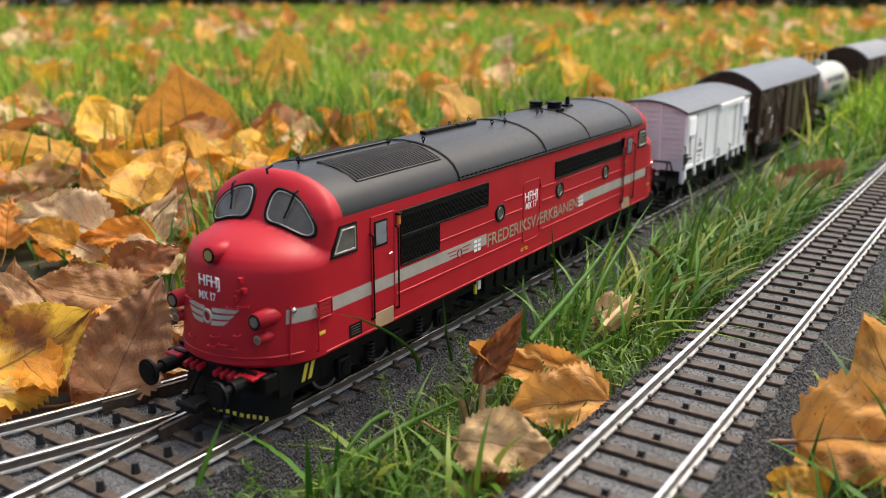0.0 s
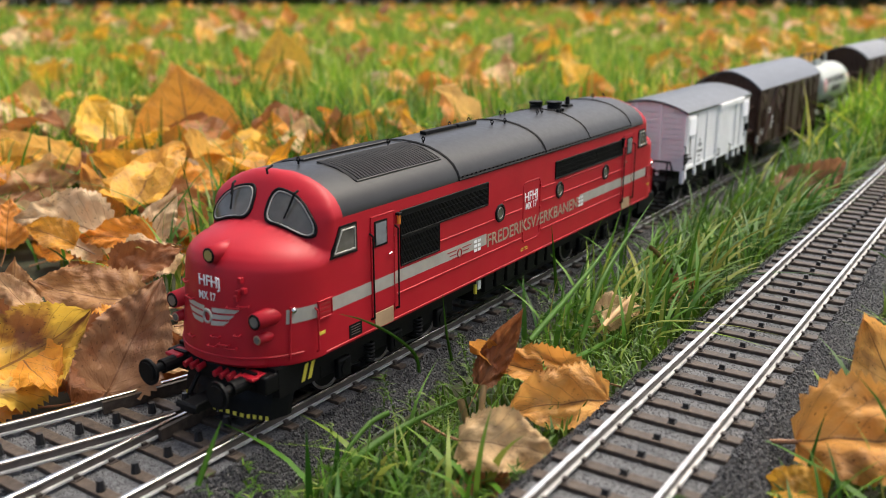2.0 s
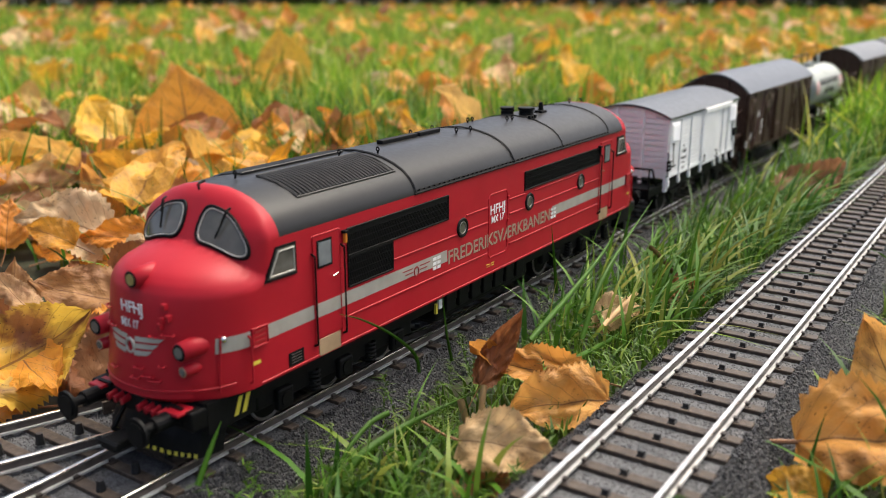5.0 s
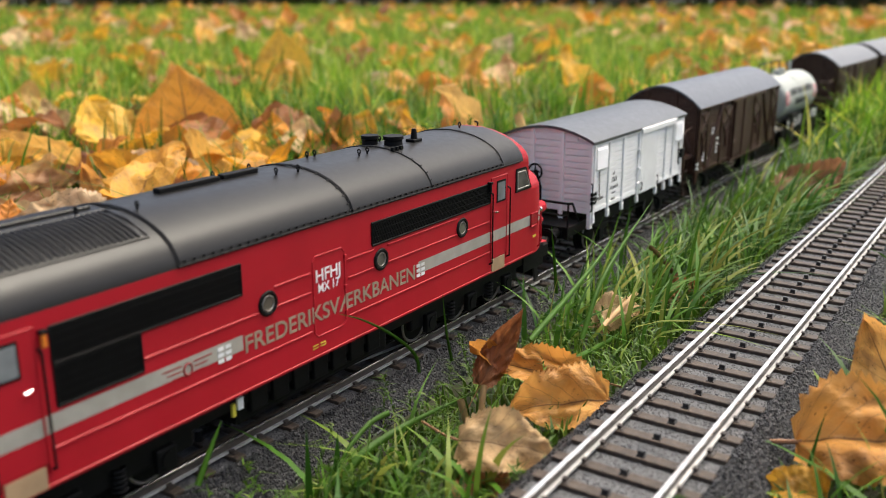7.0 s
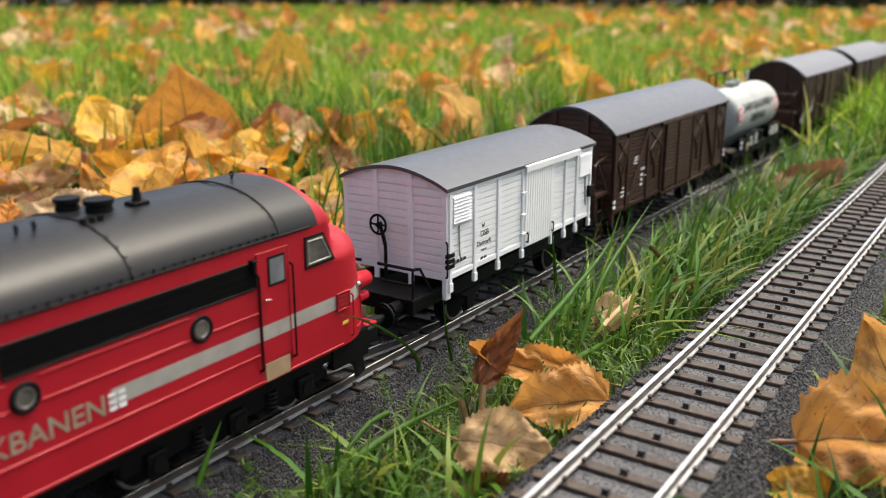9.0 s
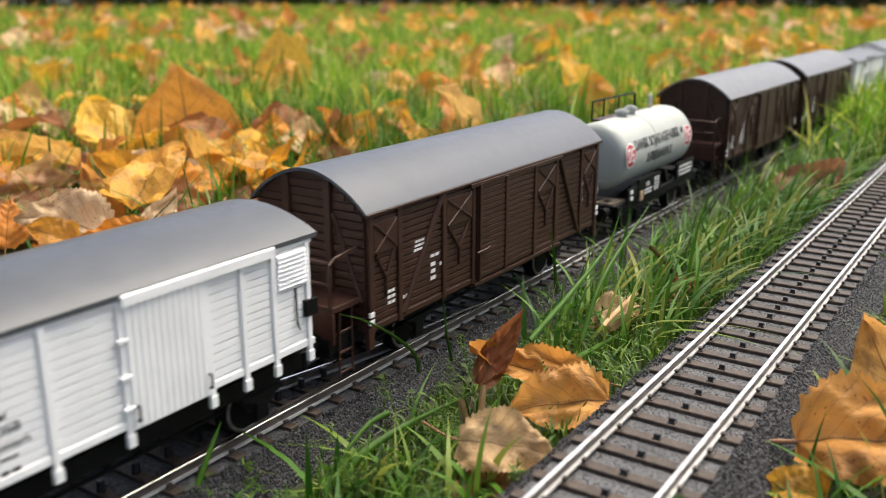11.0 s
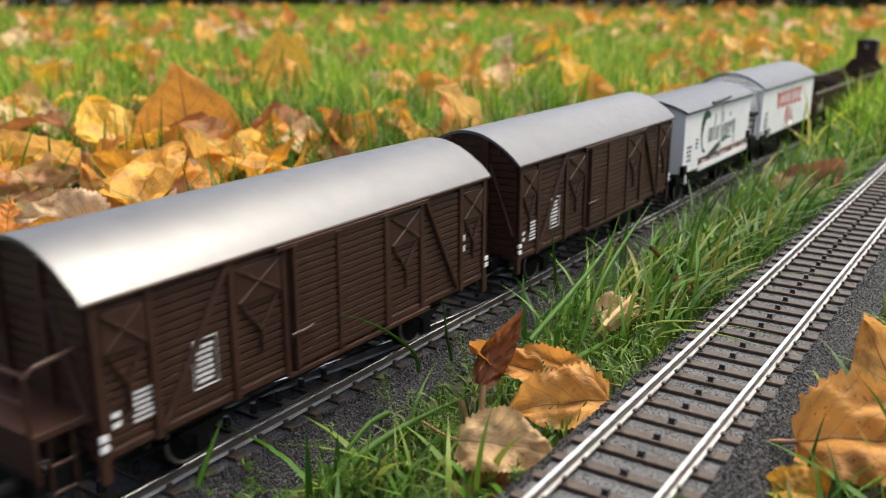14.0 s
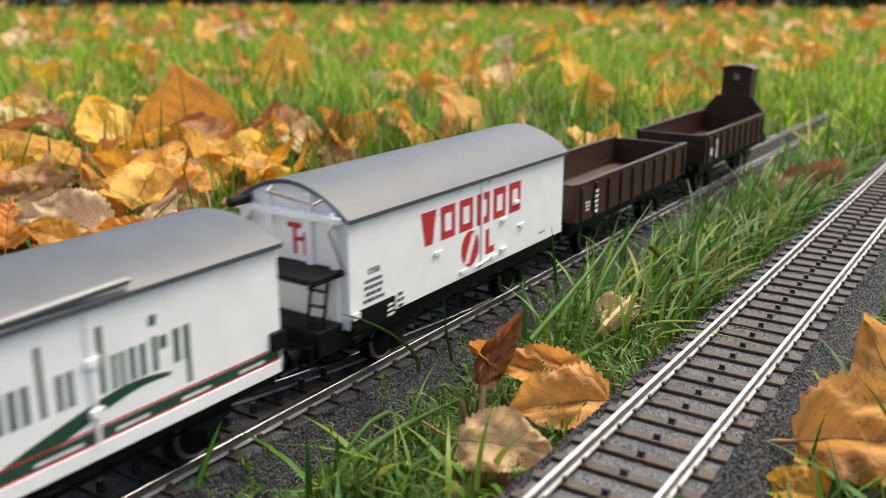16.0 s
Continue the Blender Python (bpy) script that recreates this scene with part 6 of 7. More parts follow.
    for yy in (-W + 0.0004, W - 0.0004):
        part("corner_post", box(bmesh.new(), X0 - 0.0004, X0 + 0.0016, yy - 0.0007, yy + 0.0007, 0.0096, ZE - 0.0004, 0.00015), WHITE, body)
    roof = part("roof", arc_roof(bmesh.new(), X0 - 0.0012, X1 + 0.0012, W + 0.0004, ZE, ZT), GREYROOF, th, "grey curved wagon roof", True)
    roof.data.set_sharp_from_angle(angle=radians(30))
    # brake platform
    pl = part("platform", box(bmesh.new(), X0 - 0.0110, X0, -0.0140, 0.0140, 0.0108, 0.0118, 0.0002), BLACK, th, "black brake platform")
    for yy in (-0.0135, 0.0135):
        s = -1 if yy < 0 else 1
        part("railing", tube(bmesh.new(), [Vector((X0 - 0.0025, yy, 0.0118)), Vector((X0 - 0.0075, yy, 0.0178)), Vector((X0 - 0.0105, yy, 0.0182)), Vector((X0 - 0.0105, yy * 0.2, 0.0182))], 0.00035), BLACK, pl)
        part("railing_post", tube(bmesh.new(), [Vector((X0 - 0.0105, yy, 0.0118)), Vector((X0 - 0.0105, yy, 0.0182))], 0.00035), BLACK, pl)
        part("middle_rail", tube(bmesh.new(), [Vector((X0 - 0.0105, yy, 0.0148)), Vector((X0 - 0.0105, yy * 0.2, 0.0148))], 0.0003), BLACK, pl)
        part("step", box(bmesh.new(), X0 - 0.0065, X0 - 0.0005, yy - 0.0012, yy + 0.0012, 0.0032, 0.0038, 0.0001), BLACK, pl)
    wheel_handle(pl, X0 - 0.0030, 0.0030, 0.0245, 0.0021, BLACK)
    part("brake_column", tube(bmesh.new(), [Vector((X0 - 0.0022, 0.0030, 0.0245)), Vector((X0 - 0.0026, 0.0010, 0.0200)), Vector((X0 - 0.0026, 0.0010, 0.0118))], 0.0005), BLACK, pl)
    part("end_handrail", tube(bmesh.new(), [Vector((X0 - 0.0006, -W - 0.0003, 0.0225)), Vector((X0 - 0.0010, -W - 0.0010, 0.0222)), Vector((X0 - 0.0010, -W - 0.0010, 0.0150)), Vector((X0 - 0.0006, -W - 0.0003, 0.0147))], 0.00022), BLACK, th)
    for z in (0.0166, 0.0178, 0.0190):
        part("label_clip", box(bmesh.new(), X0 - 0.0008, X0 + 0.0022, -W - 0.0011, -W - 0.0002, z, z + 0.0008), BLACK, body)
    part("tail_lamp_bracket", box(bmesh.new(), X1 - 0.0030, X1 + 0.0006, -W - 0.0012, -W, 0.0195, 0.0225, 0.0002), BLACK, body)
    fr = running_gear(th, X0 - 0.0112, X1 + 0.0006, (-0.0265, 0.0285))
    bars(body, -0.0400, y - 0.0006, 0.0172, 0.0075, 0.0012, 1, INK)
    lettering("DSB", 0.0019, -0.0258, y - 0.00028, 0.0206, INK, body, width=0.0040)
    lettering("Danmark", 0.0016, -0.0276, y - 0.00028, 0.0186, INK, body, width=0.0072)
    bars(body, -0.0256, y - 0.00026, 0.0172, 0.0030, 0.0008, 1, INK)
    bars(body, -0.0258, y - 0.00026, 0.0142, 0.0036, 0.0022, 2, INK)
    part("crown_mark", plate(bmesh.new(), (y - 0.00024, [(-0.0250, 0.0226), (-0.0240, 0.0226), (-0.0237, 0.0236), (-0.0245, 0.0231), (-0.0253, 0.0236)]), 0.00006), INK, body)
    TRAIN.append((th, 0.3987, 0.055))
    return th


def brown_van(name, label, u, length, platform, marks, roof_paint, roof_label):
    """Brown boarded van with a silver curved roof, posts, braces, ventilator hatches and a sliding door."""
    th = thing(name, label, "model wagon", "model train")
    L = length / 2
    X0, X1, W, Z0, ZE, ZT = -L, L, 0.0163, 0.0108, 0.0342, 0.0411
    y = -W
    body = part("body", box(bmesh.new(), X0, X1, -W + 0.0002, W - 0.0002, Z0, ZE), BROWN, th, "brown boarded wagon body")
    for x in (X0, X1 - 0.0008):
        part("end_wall", gable(bmesh.new(), x, W - 0.0002, Z0, ZE, ZT, 0.0008), BROWN, body, "brown boarded end wall")
    boards_end(body, X0, W, Z0, ZE, ZT, 18, BROWN)
    k = length / 0.118
    posts = [v * k for v in (-0.0580, -0.0475, -0.0295, -0.0160, 0.0170, 0.0300, 0.0470, 0.0580)]
    door = (-0.0148 * k, 0.0158 * k)
    for a, b in zip(posts, posts[1:]):
        if abs(a - posts[3]) < 1e-6:
            continue
        boards_side(body, a + 0.0008, b - 0.0008, y, Z0 + 0.0003, ZE - 0.0016, 16, BROWN)
    for x in posts:
        part("post", box(bmesh.new(), x - 0.0008, x + 0.0008, y - 0.0009, y, Z0 - 0.0004, ZE - 0.0004, 0.0002), BROWN, body)
    for x in (X0 + 0.0006, X1 - 0.0006):
        part("corner_foot", box(bmesh.new(), x - 0.0010, x + 0.0010, y - 0.0008, y + 0.0006, Z0 - 0.0034, Z0 + 0.0010, 0.0002), BROWN, body)
    for z in (Z0, ZE - 0.0012):
        part("side_beam", box(bmesh.new(), X0, X1, y - 0.0005, y, z, z + 0.0012, 0.00015), BROWN, body)
    dr = part("sliding_door", box(bmesh.new(), door[0], door[1], y - 0.0011, y - 0.0001, Z0 + 0.0006, ZE - 0.0012, 0.00015), BROWN, body, "brown sliding door")
    n = 17
    h = (ZE - Z0 - 0.0022) / n
    first = part("board", box(bmesh.new(), door[0] + 0.0006, door[1] - 0.0006, y - 0.0015, y - 0.0010, 0.00015, h - 0.00015, 0.00008), BROWN, dr)
    first.location.z = Z0 + 0.0008
    for i in range(1, n):
        ob = new("board", first.data)
        ob.parent = dr
        ob.location.z = Z0 + 0.0008 + i * h
    for x in (door[0] + 0.0008, (door[0] + door[1]) / 2 - 0.0015, door[1] - 0.0008):
        part("door_post", box(bmesh.new(), x - 0.0006, x + 0.0006, y - 0.0019, y - 0.0010, Z0 + 0.0004, ZE - 0.0012, 0.00015), BROWN, dr)
    part("door_rail", box(bmesh.new(), door[0] - 0.004, door[1] + 0.016 * k, y - 0.0017, y - 0.0010, ZE - 0.0016, ZE - 0.0008, 0.0001), BROWN, body)
    part("lower_rail", box(bmesh.new(), door[0] - 0.002, door[1] + 0.016 * k, y - 0.0017, y - 0.0008, Z0 - 0.0006, Z0 + 0.0002, 0.0001), BROWN, body)
    part("door_latch", tube(bmesh.new(), [Vector((door[0] - 0.0010, y - 0.0018, 0.0178)), Vector((door[0] + 0.0028, y - 0.0022, 0.0180)), Vector((door[0] + 0.0050, y - 0.0020, 0.0182))], 0.0003), BROWN, dr)
    # diagonal braces
    for a, b in ((posts[2] - 0.001, posts[1] + 0.001), (posts[4] + 0.0145 * k, posts[6] - 0.002)):
        zt, zb = ZE - 0.0014, Z0 + 0.0010
        bm = bmesh.new()
        tube(bm, [Vector((a, y - 0.0006, zt if a > b else zt)), Vector((b, y - 0.0006, zb))], 0.0007, 6)
        part("diagonal_brace", bm, BROWN, body)
    # ventilator hatches with crossed bars, hinged above a Y-shaped stay
    for a, b in ((posts[0] + 0.0010, posts[1] - 0.0010), (posts[2] + 0.0010, posts[3] - 0.0010), (posts[4] + 0.0010, posts[5] - 0.0010), (posts[6] + 0.0010, posts[7] - 0.0010)):
        v = part("vent_hatch", box(bmesh.new(), a, b, y - 0.0008, y, ZE - 0.0085, ZE - 0.0024, 0.00015), BROWN, body, "brown ventilator hatch")
        part("cross_bar", tube(bmesh.new(), [Vector((a + 0.0004, y - 0.0009, ZE - 0.0081)), Vector((b - 0.0004, y - 0.0009, ZE - 0.0028))], 0.00028, 5), BROWN, v)
        part("cross_bar", tube(bmesh.new(), [Vector((a + 0.0004, y - 0.0009, ZE - 0.0028)), Vector((b - 0.0004, y - 0.0009, ZE - 0.0081))], 0.00028, 5), BROWN, v)
        m = (a + b) / 2
        part("hatch_stay", tube(bmesh.new(), [Vector((a + 0.001, y - 0.0005, ZE - 0.0086)), Vector((m, y - 0.0007, ZE - 0.0135)), Vector((m, y - 0.0007, ZE - 0.0175))], 0.00035, 6), BROWN, body)
        part("hatch_stay", tube(bmesh.new(), [Vector((b - 0.001, y - 0.0005, ZE - 0.0086)), Vector((m, y - 0.0007, ZE - 0.0135))], 0.00035, 6), BROWN, body)
    # end: posts, brace
    for yy in (-0.0062, 0.0062):
        part("end_post", box(bmesh.new(), X0 - 0.0012, X0, yy - 0.0010, yy + 0.0010, Z0 - 0.0004, roof_z(yy, W, ZE, ZT) - 0.0008, 0.0002), BROWN, body)
    for s in (-1, 1):
        part("end_brace", tube(bmesh.new(), [Vector((X0 - 0.0005, s * 0.0075, ZE - 0.001)), Vector((X0 - 0.0005, s * 0.0152, Z0 + 0.006))], 0.0005, 6), BROWN, body)
    roof = part("roof", arc_roof(bmesh.new(), X0 - 0.0010, X1 + 0.0010, W + 0.0006, ZE - 0.0002, ZT, 0.0007), roof_paint, th, roof_label, True)
    roof.data.set_sharp_from_angle(angle=radians(30))
    for s in (-1, 1):
        part("roof_edge", tube(bmesh.new(), [Vector((X0 - 0.001, s * (W + 0.0011), ZE - 0.0006)), Vector((X1 + 0.001, s * (W + 0.0011), ZE - 0.0006))], 0.00035), BROWN, roof)
    x0 = X0
    if platform:
        x0 = X0 - 0.0105
        pl = part("platform", box(bmesh.new(), X0 - 0.0100, X0, -0.0150, 0.0150, 0.0168, 0.0180, 0.0002), BROWN, th, "brown brake platform")
        part("platform_apron", box(bmesh.new(), X0 - 0.0100, X0 - 0.0092, -0.0150, 0.0150, 0.0108, 0.0168, 0.0002), BROWN, pl)
        for yy in (-0.0142, 0.0142):
            part("railing", tube(bmesh.new(), [Vector((X0 - 0.0006, yy, 0.0275)), Vector((X0 - 0.0080, yy, 0.0268)), Vector((X0 - 0.0098, yy, 0.0258)), Vector((X0 - 0.0098, yy, 0.0178))], 0.0004), BROWN, pl)
            part("ladder_rail", tube(bmesh.new(), [Vector((X0 - 0.0070, yy, 0.0168)), Vector((X0 - 0.0075, yy, 0.0035))], 0.0003), BROWN, pl)
            part("ladder_rail", tube(bmesh.new(), [Vector((X0 - 0.0030, yy, 0.0168)), Vector((X0 - 0.0030, yy, 0.0035))], 0.0003), BROWN, pl)
            for z in (0.0045, 0.0085, 0.0125):
                part("rung", tube(bmesh.new(), [Vector((X0 - 0.0074, yy, z)), Vector((X0 - 0.0030, yy, z))], 0.0003), BROWN, pl)
        part("front_rail", tube(bmesh.new(), [Vector((X0 - 0.0098, -0.0142, 0.0262)), Vector((X0 - 0.0098, 0.0142, 0.0262))], 0.0004), BROWN, pl)
        part("front_rail", tube(bmesh.new(), [Vector((X0 - 0.0098, -0.0142, 0.0222)), Vector((X0 - 0.0098, 0.0142, 0.0222))], 0.0003), BROWN, pl)
        wheel_handle(pl, X0 - 0.0030, 0.0055, 0.0285, 0.0020, BROWN)
    running_gear(th, x0, X1 + 0.0006, (-0.036 * k, 0.036 * k))
    if len(marks) == 4:
        px, pz = marks[2][0] * k - 0.0005, marks[2][1] - 0.0007
        part("panel_frame", tube(bmesh.new(), [Vector((px + a, y - 0.0005, pz + b)) for a, b in ((0, 0), (0.0056, 0), (0.0056, 0.0076), (0, 0.0076), (0, 0))], 0.00010, 4), WHITE_INK, body, "thin white panel outline")
    for x, z, w, h, rows in marks:
        bars(body, x * k, y - 0.0011 if door[0] < x * k < door[1] else y - 0.0004, z, w, h, rows, WHITE_INK)
    for z in (0.0125, 0.0140):
        part("label_clip", box(bmesh.new(), X0 - 0.0003, X0 + 0.0012, y - 0.0012, y - 0.0006, z, z + 0.0009), WHITE_INK, body)
        part("label_clip", box(bmesh.new(), X1 - 0.0012, X1 + 0.0003, y - 0.0012, y - 0.0006, z + 0.001, z + 0.0019), WHITE_INK, body)
    TRAIN.append((th, u, 0.072 * k))
    return th


MARKS_A = ((-0.0418, 0.0232, 0.0050, 0.0026, 3), (-0.0356, 0.0206, 0.0052, 0.0012, 1), (-0.0352, 0.0158, 0.0030, 0.0044, 3), (-0.0312, 0.0182, 0.0016, 0.0014, 1), (-0.0522, 0.0148, 0.0034, 0.0034, 3), (-0.0470, 0.0146, 0.0036, 0.0012, 1), (0.0476, 0.0190, 0.0016, 0.0060, 3))
MARKS_B = ((-0.0565, 0.0150, 0.0024, 0.0030, 2), (-0.0522, 0.0145, 0.0052, 0.0050, 6), (-0.0388, 0.0160, 0.0046, 0.0064, 7), (0.0478, 0.0190, 0.0018, 0.0046, 2))


# Leading tank platform: brownish metal tread with its tan shimmer painted in.
PLATFORM = material("tan grey platform sheen", (0.22, 0.185, 0.145), 0.38, metal=0.3, base2=(0.17, 0.14, 0.11), scale=300)


def tank_wagon():
    th = thing("model_tank_wagon", "pale grey model tank wagon with black frame and lettering", "model wagon", "model train")
    R, RY, ZC, X0, X1 = 0.0105, 0.0127, 0.0236, -0.0340, 0.0340
    # barrel with dished, rounded ends
    bm = bmesh.new()
    prof = [(X0 - 0.0026, 0.0), (X0 - 0.0025, R * 0.35), (X0 - 0.0021, R * 0.62), (X0 - 0.0014, R * 0.82), (X0 - 0.0005, R * 0.93), (X0 + 0.0008, R * 0.985), (X0 + 0.0022, R)]
    prof = prof + [(-0.004, R)] + [(-x, r) for x, r in reversed(prof)]
    n = 56
    rings = []
    for x, r in prof:
        rings.append([bm.verts.new((x, max(r, 1e-5) * RY / R * math.cos(2 * math.pi * i / n), ZC + max(r, 1e-5) * math.sin(2 * math.pi * i / n))) for i in range(n)])
    for a, b in zip(rings, rings[1:]):
        for i in range(n):
            bm.faces.new((a[i], a[(i + 1) % n], b[(i + 1) % n], b[i]))
    bmesh.ops.recalc_face_normals(bm, faces=bm.faces)
    barrel = part("barrel", bm, TANK, th, "pale grey green tank barrel", True)
    for x in (-0.0042,):
        seam = part("weld_seam", ring(bmesh.new(), (x, 0, ZC), (1, 0, 0), R, 0.00012, 56), TANK, barrel)
        for v in seam.data.vertices:
            v.co.y *= RY / R
    for x, r, h in ((-0.0118, 0.0028, 0.0024), (-0.0035, 0.0026, 0.0030)):
        bm = bmesh.new()
        cyl(bm, (x, 0, ZC + R - 0.0008), (x, 0, ZC + R + h * 0.6), r * 0.72, 24)
        disc(bm, (x, 0, ZC + R + h * 0.65), (0, 0, 1), r, 0.0006, 28)
        disc(bm, (x, 0, ZC + R + h * 0.85), (0, 0, 1), r * 0.6, 0.0005, 24, )
        part("filler_dome", bm, TANK, barrel, "pale grey round filler dome")
    part("vent_pipe", tube(bmesh.new(), [Vector((0.0190, 0.0015, ZC + R - 0.001)), Vector((0.0190, 0.0015, ZC + R + 0.0040)), Vector((0.0198, 0.0015, ZC + R + 0.0047)), Vector((0.0206, 0.0015, ZC + R + 0.0040)), Vector((0.0206, 0.0015, ZC + R - 0.001))], 0.0006, 8), TANK, barrel)
    # catwalk with handrail on the far side of the crown
    cw = part("catwalk", box(bmesh.new(), -0.0230, 0.0170, 0.0034, 0.0072, ZC + R - 0.0010, ZC + R - 0.0003, 0.0001), BROWN, th, "brown plank catwalk")
    for x in (-0.0232, -0.0130, 0.0010, 0.0165):
        part("handrail_post", tube(bmesh.new(), [Vector((x, 0.0072, ZC + R - 0.0010)), Vector((x, 0.0072, ZC + R + 0.0052))], 0.00035), BLACK, cw)
    part("handrail", tube(bmesh.new(), [Vector((-0.0232, 0.0072, ZC + R + 0.0052)), Vector((0.0165, 0.0072, ZC + R + 0.0052)), Vector((0.0176, 0.0072, ZC + R + 0.0040)), Vector((0.0176, 0.0072, ZC + R - 0.0030))], 0.00035), BLACK, cw, "black handrail")
    # valve on the leading end
    bm = bmesh.new()
    cyl(bm, (X0 - 0.0020, -0.0010, 0.0148), (X0 - 0.0064, -0.0010, 0.0144), 0.0014, 14)
    cyl(bm, (X0 - 0.0064, -0.0010, 0.0138), (X0 - 0.0092, -0.0010, 0.0128), 0.0009, 12)
    disc(bm, (X0 - 0.0040, -0.0010, 0.0140), (1, 0, 0), 0.0021, 0.0007, 20)
    disc(bm, (X0 - 0.0062, -0.0010, 0.0138), (1, 0, 0), 0.0018, 0.0006, 20)
    part("outlet_valve", bm, TANK, barrel, "pale grey outlet valve")
    # warning triangle on the leading end
    bm = bmesh.new()
    xx = X0 - 0.0029
    v = [bm.verts.new(p) for p in ((xx, 0.0016, 0.0238), (xx, -0.0016, 0.0238), (xx, 0, 0.0214))]
    bm.faces.new(v)
    part("red_triangle", bm, RED_INK, barrel, "small red triangle mark")

    # curved writing: flat glyphs wrapped on the barrel
    def wrap(ob):
        cut = bmesh.new()
        cut.from_mesh(ob.data)
        for k in range(-9, 12):
            bmesh.ops.bisect_plane(cut, geom=cut.verts[:] + cut.edges[:] + cut.faces[:], plane_co=(0, 0, ZC + k * 0.0005), plane_no=(0, 0, 1))
        cut.to_mesh(ob.data)
        cut.free()
        for vv in ob.data.vertices:
            h = vv.co.z - ZC
            a = h / R
            lift = -(vv.co.y + RY) + 0.00005
            vv.co.y, vv.co.z = -(RY + lift) * math.cos(a), ZC + (R + lift) * math.sin(a)
    for text, size, x, z, w in (("DANSK SOJAKAGEFABRIK", 0.0044, -0.0258, ZC + 0.0020, 0.0450), ("A/S", 0.0026, 0.0202, ZC + 0.0028, 0.0034), ("KØBENHAVN S.", 0.0044, -0.0145, ZC - 0.0030, 0.0255)):
        wrap(lettering(text, size, x, -RY, z, INK, barrel, width=w, label="black lettering", bold=0.028))
    for x in (-0.0304, 0.0284):
        bm = bmesh.new()
        c = bm.verts.new((x, -RY - 0.00004, ZC + 0.0010))
        rows = []
        for rr in (0.33, 0.66, 1.0):
            rows.append([bm.verts.new((x + 0.0040 * rr * math.cos(a), -RY - 0.00004, ZC + 0.0010 + 0.0034 * rr * math.sin(a))) for a in [2 * math.pi * i / 28 for i in range(28)]])
        for i in range(28):
            bm.faces.new((c, rows[0][i], rows[0][(i + 1) % 28]))
            for p, q in zip(rows, rows[1:]):
                bm.faces.new((p[i], q[i], q[(i + 1) % 28], p[(i + 1) % 28]))
        ob = part("round_mark", bm, RED_INK, barrel, "round red company mark")
        wrap(ob)
        bm = bmesh.new()
        rr = [[bm.verts.new((x + 0.0040 * q * math.cos(a), -RY - 0.00004, ZC + 0.0010 + 0.0034 * q * math.sin(a))) for a in [2 * math.pi * i / 28 for i in range(28)]] for q in (1.02, 1.14)]
        for i in range(28):
            bm.faces.new((rr[0][i], rr[1][i], rr[1][(i + 1) % 28], rr[0][(i + 1) % 28]))
        wrap(part("mark_ring", bm, WHITE_INK, ob, "white ring"))
        bm = bmesh.new()
        for a, b, z0, z1 in ((-0.0027, -0.0020, -0.0020, 0.0022), (-0.0020, -0.0006, 0.0015, 0.0022), (-0.0020, -0.0006, -0.0020, -0.0013), (-0.0008, -0.0001, -0.0014, 0.0016),
                             (0.0006, 0.0026, 0.0015, 0.0022), (0.0006, 0.0026, -0.0020, -0.0013), (0.0006, 0.0012, 0.0002, 0.0016), (0.0006, 0.0026, -0.0002, 0.0004), (0.0020, 0.0026, -0.0014, 0.0000)):
            plate(bm, (-RY - 0.00010, [(x + a, ZC + 0.0010 + z0), (x + b, ZC + 0.0010 + z0), (x + b, ZC + 0.0010 + z1), (x + a, ZC + 0.0010 + z1)]), 0.00004)
        wrap(part("mark_shape", bm, WHITE_INK, ob, "white shapes on the mark"))
    # frame
    fr = running_gear(th, X0 - 0.0090, X1 + 0.0080, (-0.0235, 0.0235), 0.0125, 0.0108)
    bm = bmesh.new()
    for a, b, c, d in ((-0.0090, -0.0068, -0.0120, 0.0120), (-0.0030, 0.0010, -0.0120, 0.0120), (-0.0068, -0.0030, -0.0120, -0.0092), (-0.0068, -0.0030, -0.0062, -0.0052), (-0.0068, -0.0030, -0.0022, 0.0022), (-0.0068, -0.0030, 0.0052, 0.0062), (-0.0068, -0.0030, 0.0092, 0.0120)):
        box(bm, X0 + a, X0 + b, c, d, 0.0106, 0.0114)
    part("frame_plate", bm, PLATFORM, fr, "tan grey slotted end platform")
    part("frame_plate", box(bmesh.new(), X1 - 0.001, X1 + 0.0080, -0.0120, 0.0120, 0.0104, 0.0112, 0.0002), BLACK, fr)
    for x in (-0.026, -0.009, 0.009, 0.026):
        bm = bmesh.new()
        prism(bm, [(-0.0125, 0.0108), (-0.0115, 0.0150), (-0.0060, 0.0108), (0.0060, 0.0108), (0.0115, 0.0150), (0.0125, 0.0108)], x - 0.0012, x + 0.0012)
        part("saddle", bm, BLACK, fr, "black tank saddle")
    p = part("name_board", box(bmesh.new(), -0.0255, -0.0040, -0.0142, -0.0134, 0.0106, 0.0166, 0.0001), BLACK, fr, "black lettered frame board")
    part("end_board", box(bmesh.new(), X0 - 0.0010, -0.0262, -0.0142, -0.0134, 0.0106, 0.0150, 0.0001), BLACK, fr)
    q = part("name_board", box(bmesh.new(), 0.0140, 0.0335, -0.0142, -0.0134, 0.0112, 0.0166, 0.0001), BLACK, fr, "black lettered frame board")
    bars(p, -0.0105, -0.0142, 0.0112, 0.0060, 0.0046, 5, WHITE_INK)
    bars(p, -0.0200, -0.0142, 0.0112, 0.0085, 0.0020, 2, WHITE_INK)
    lettering("DSB", 0.0018, -0.0185, -0.01424, 0.0136, WHITE_INK, p, width=0.0036)
    bars(q, 0.0152, -0.0142, 0.0120, 0.0170, 0.0040, 3, WHITE_INK)
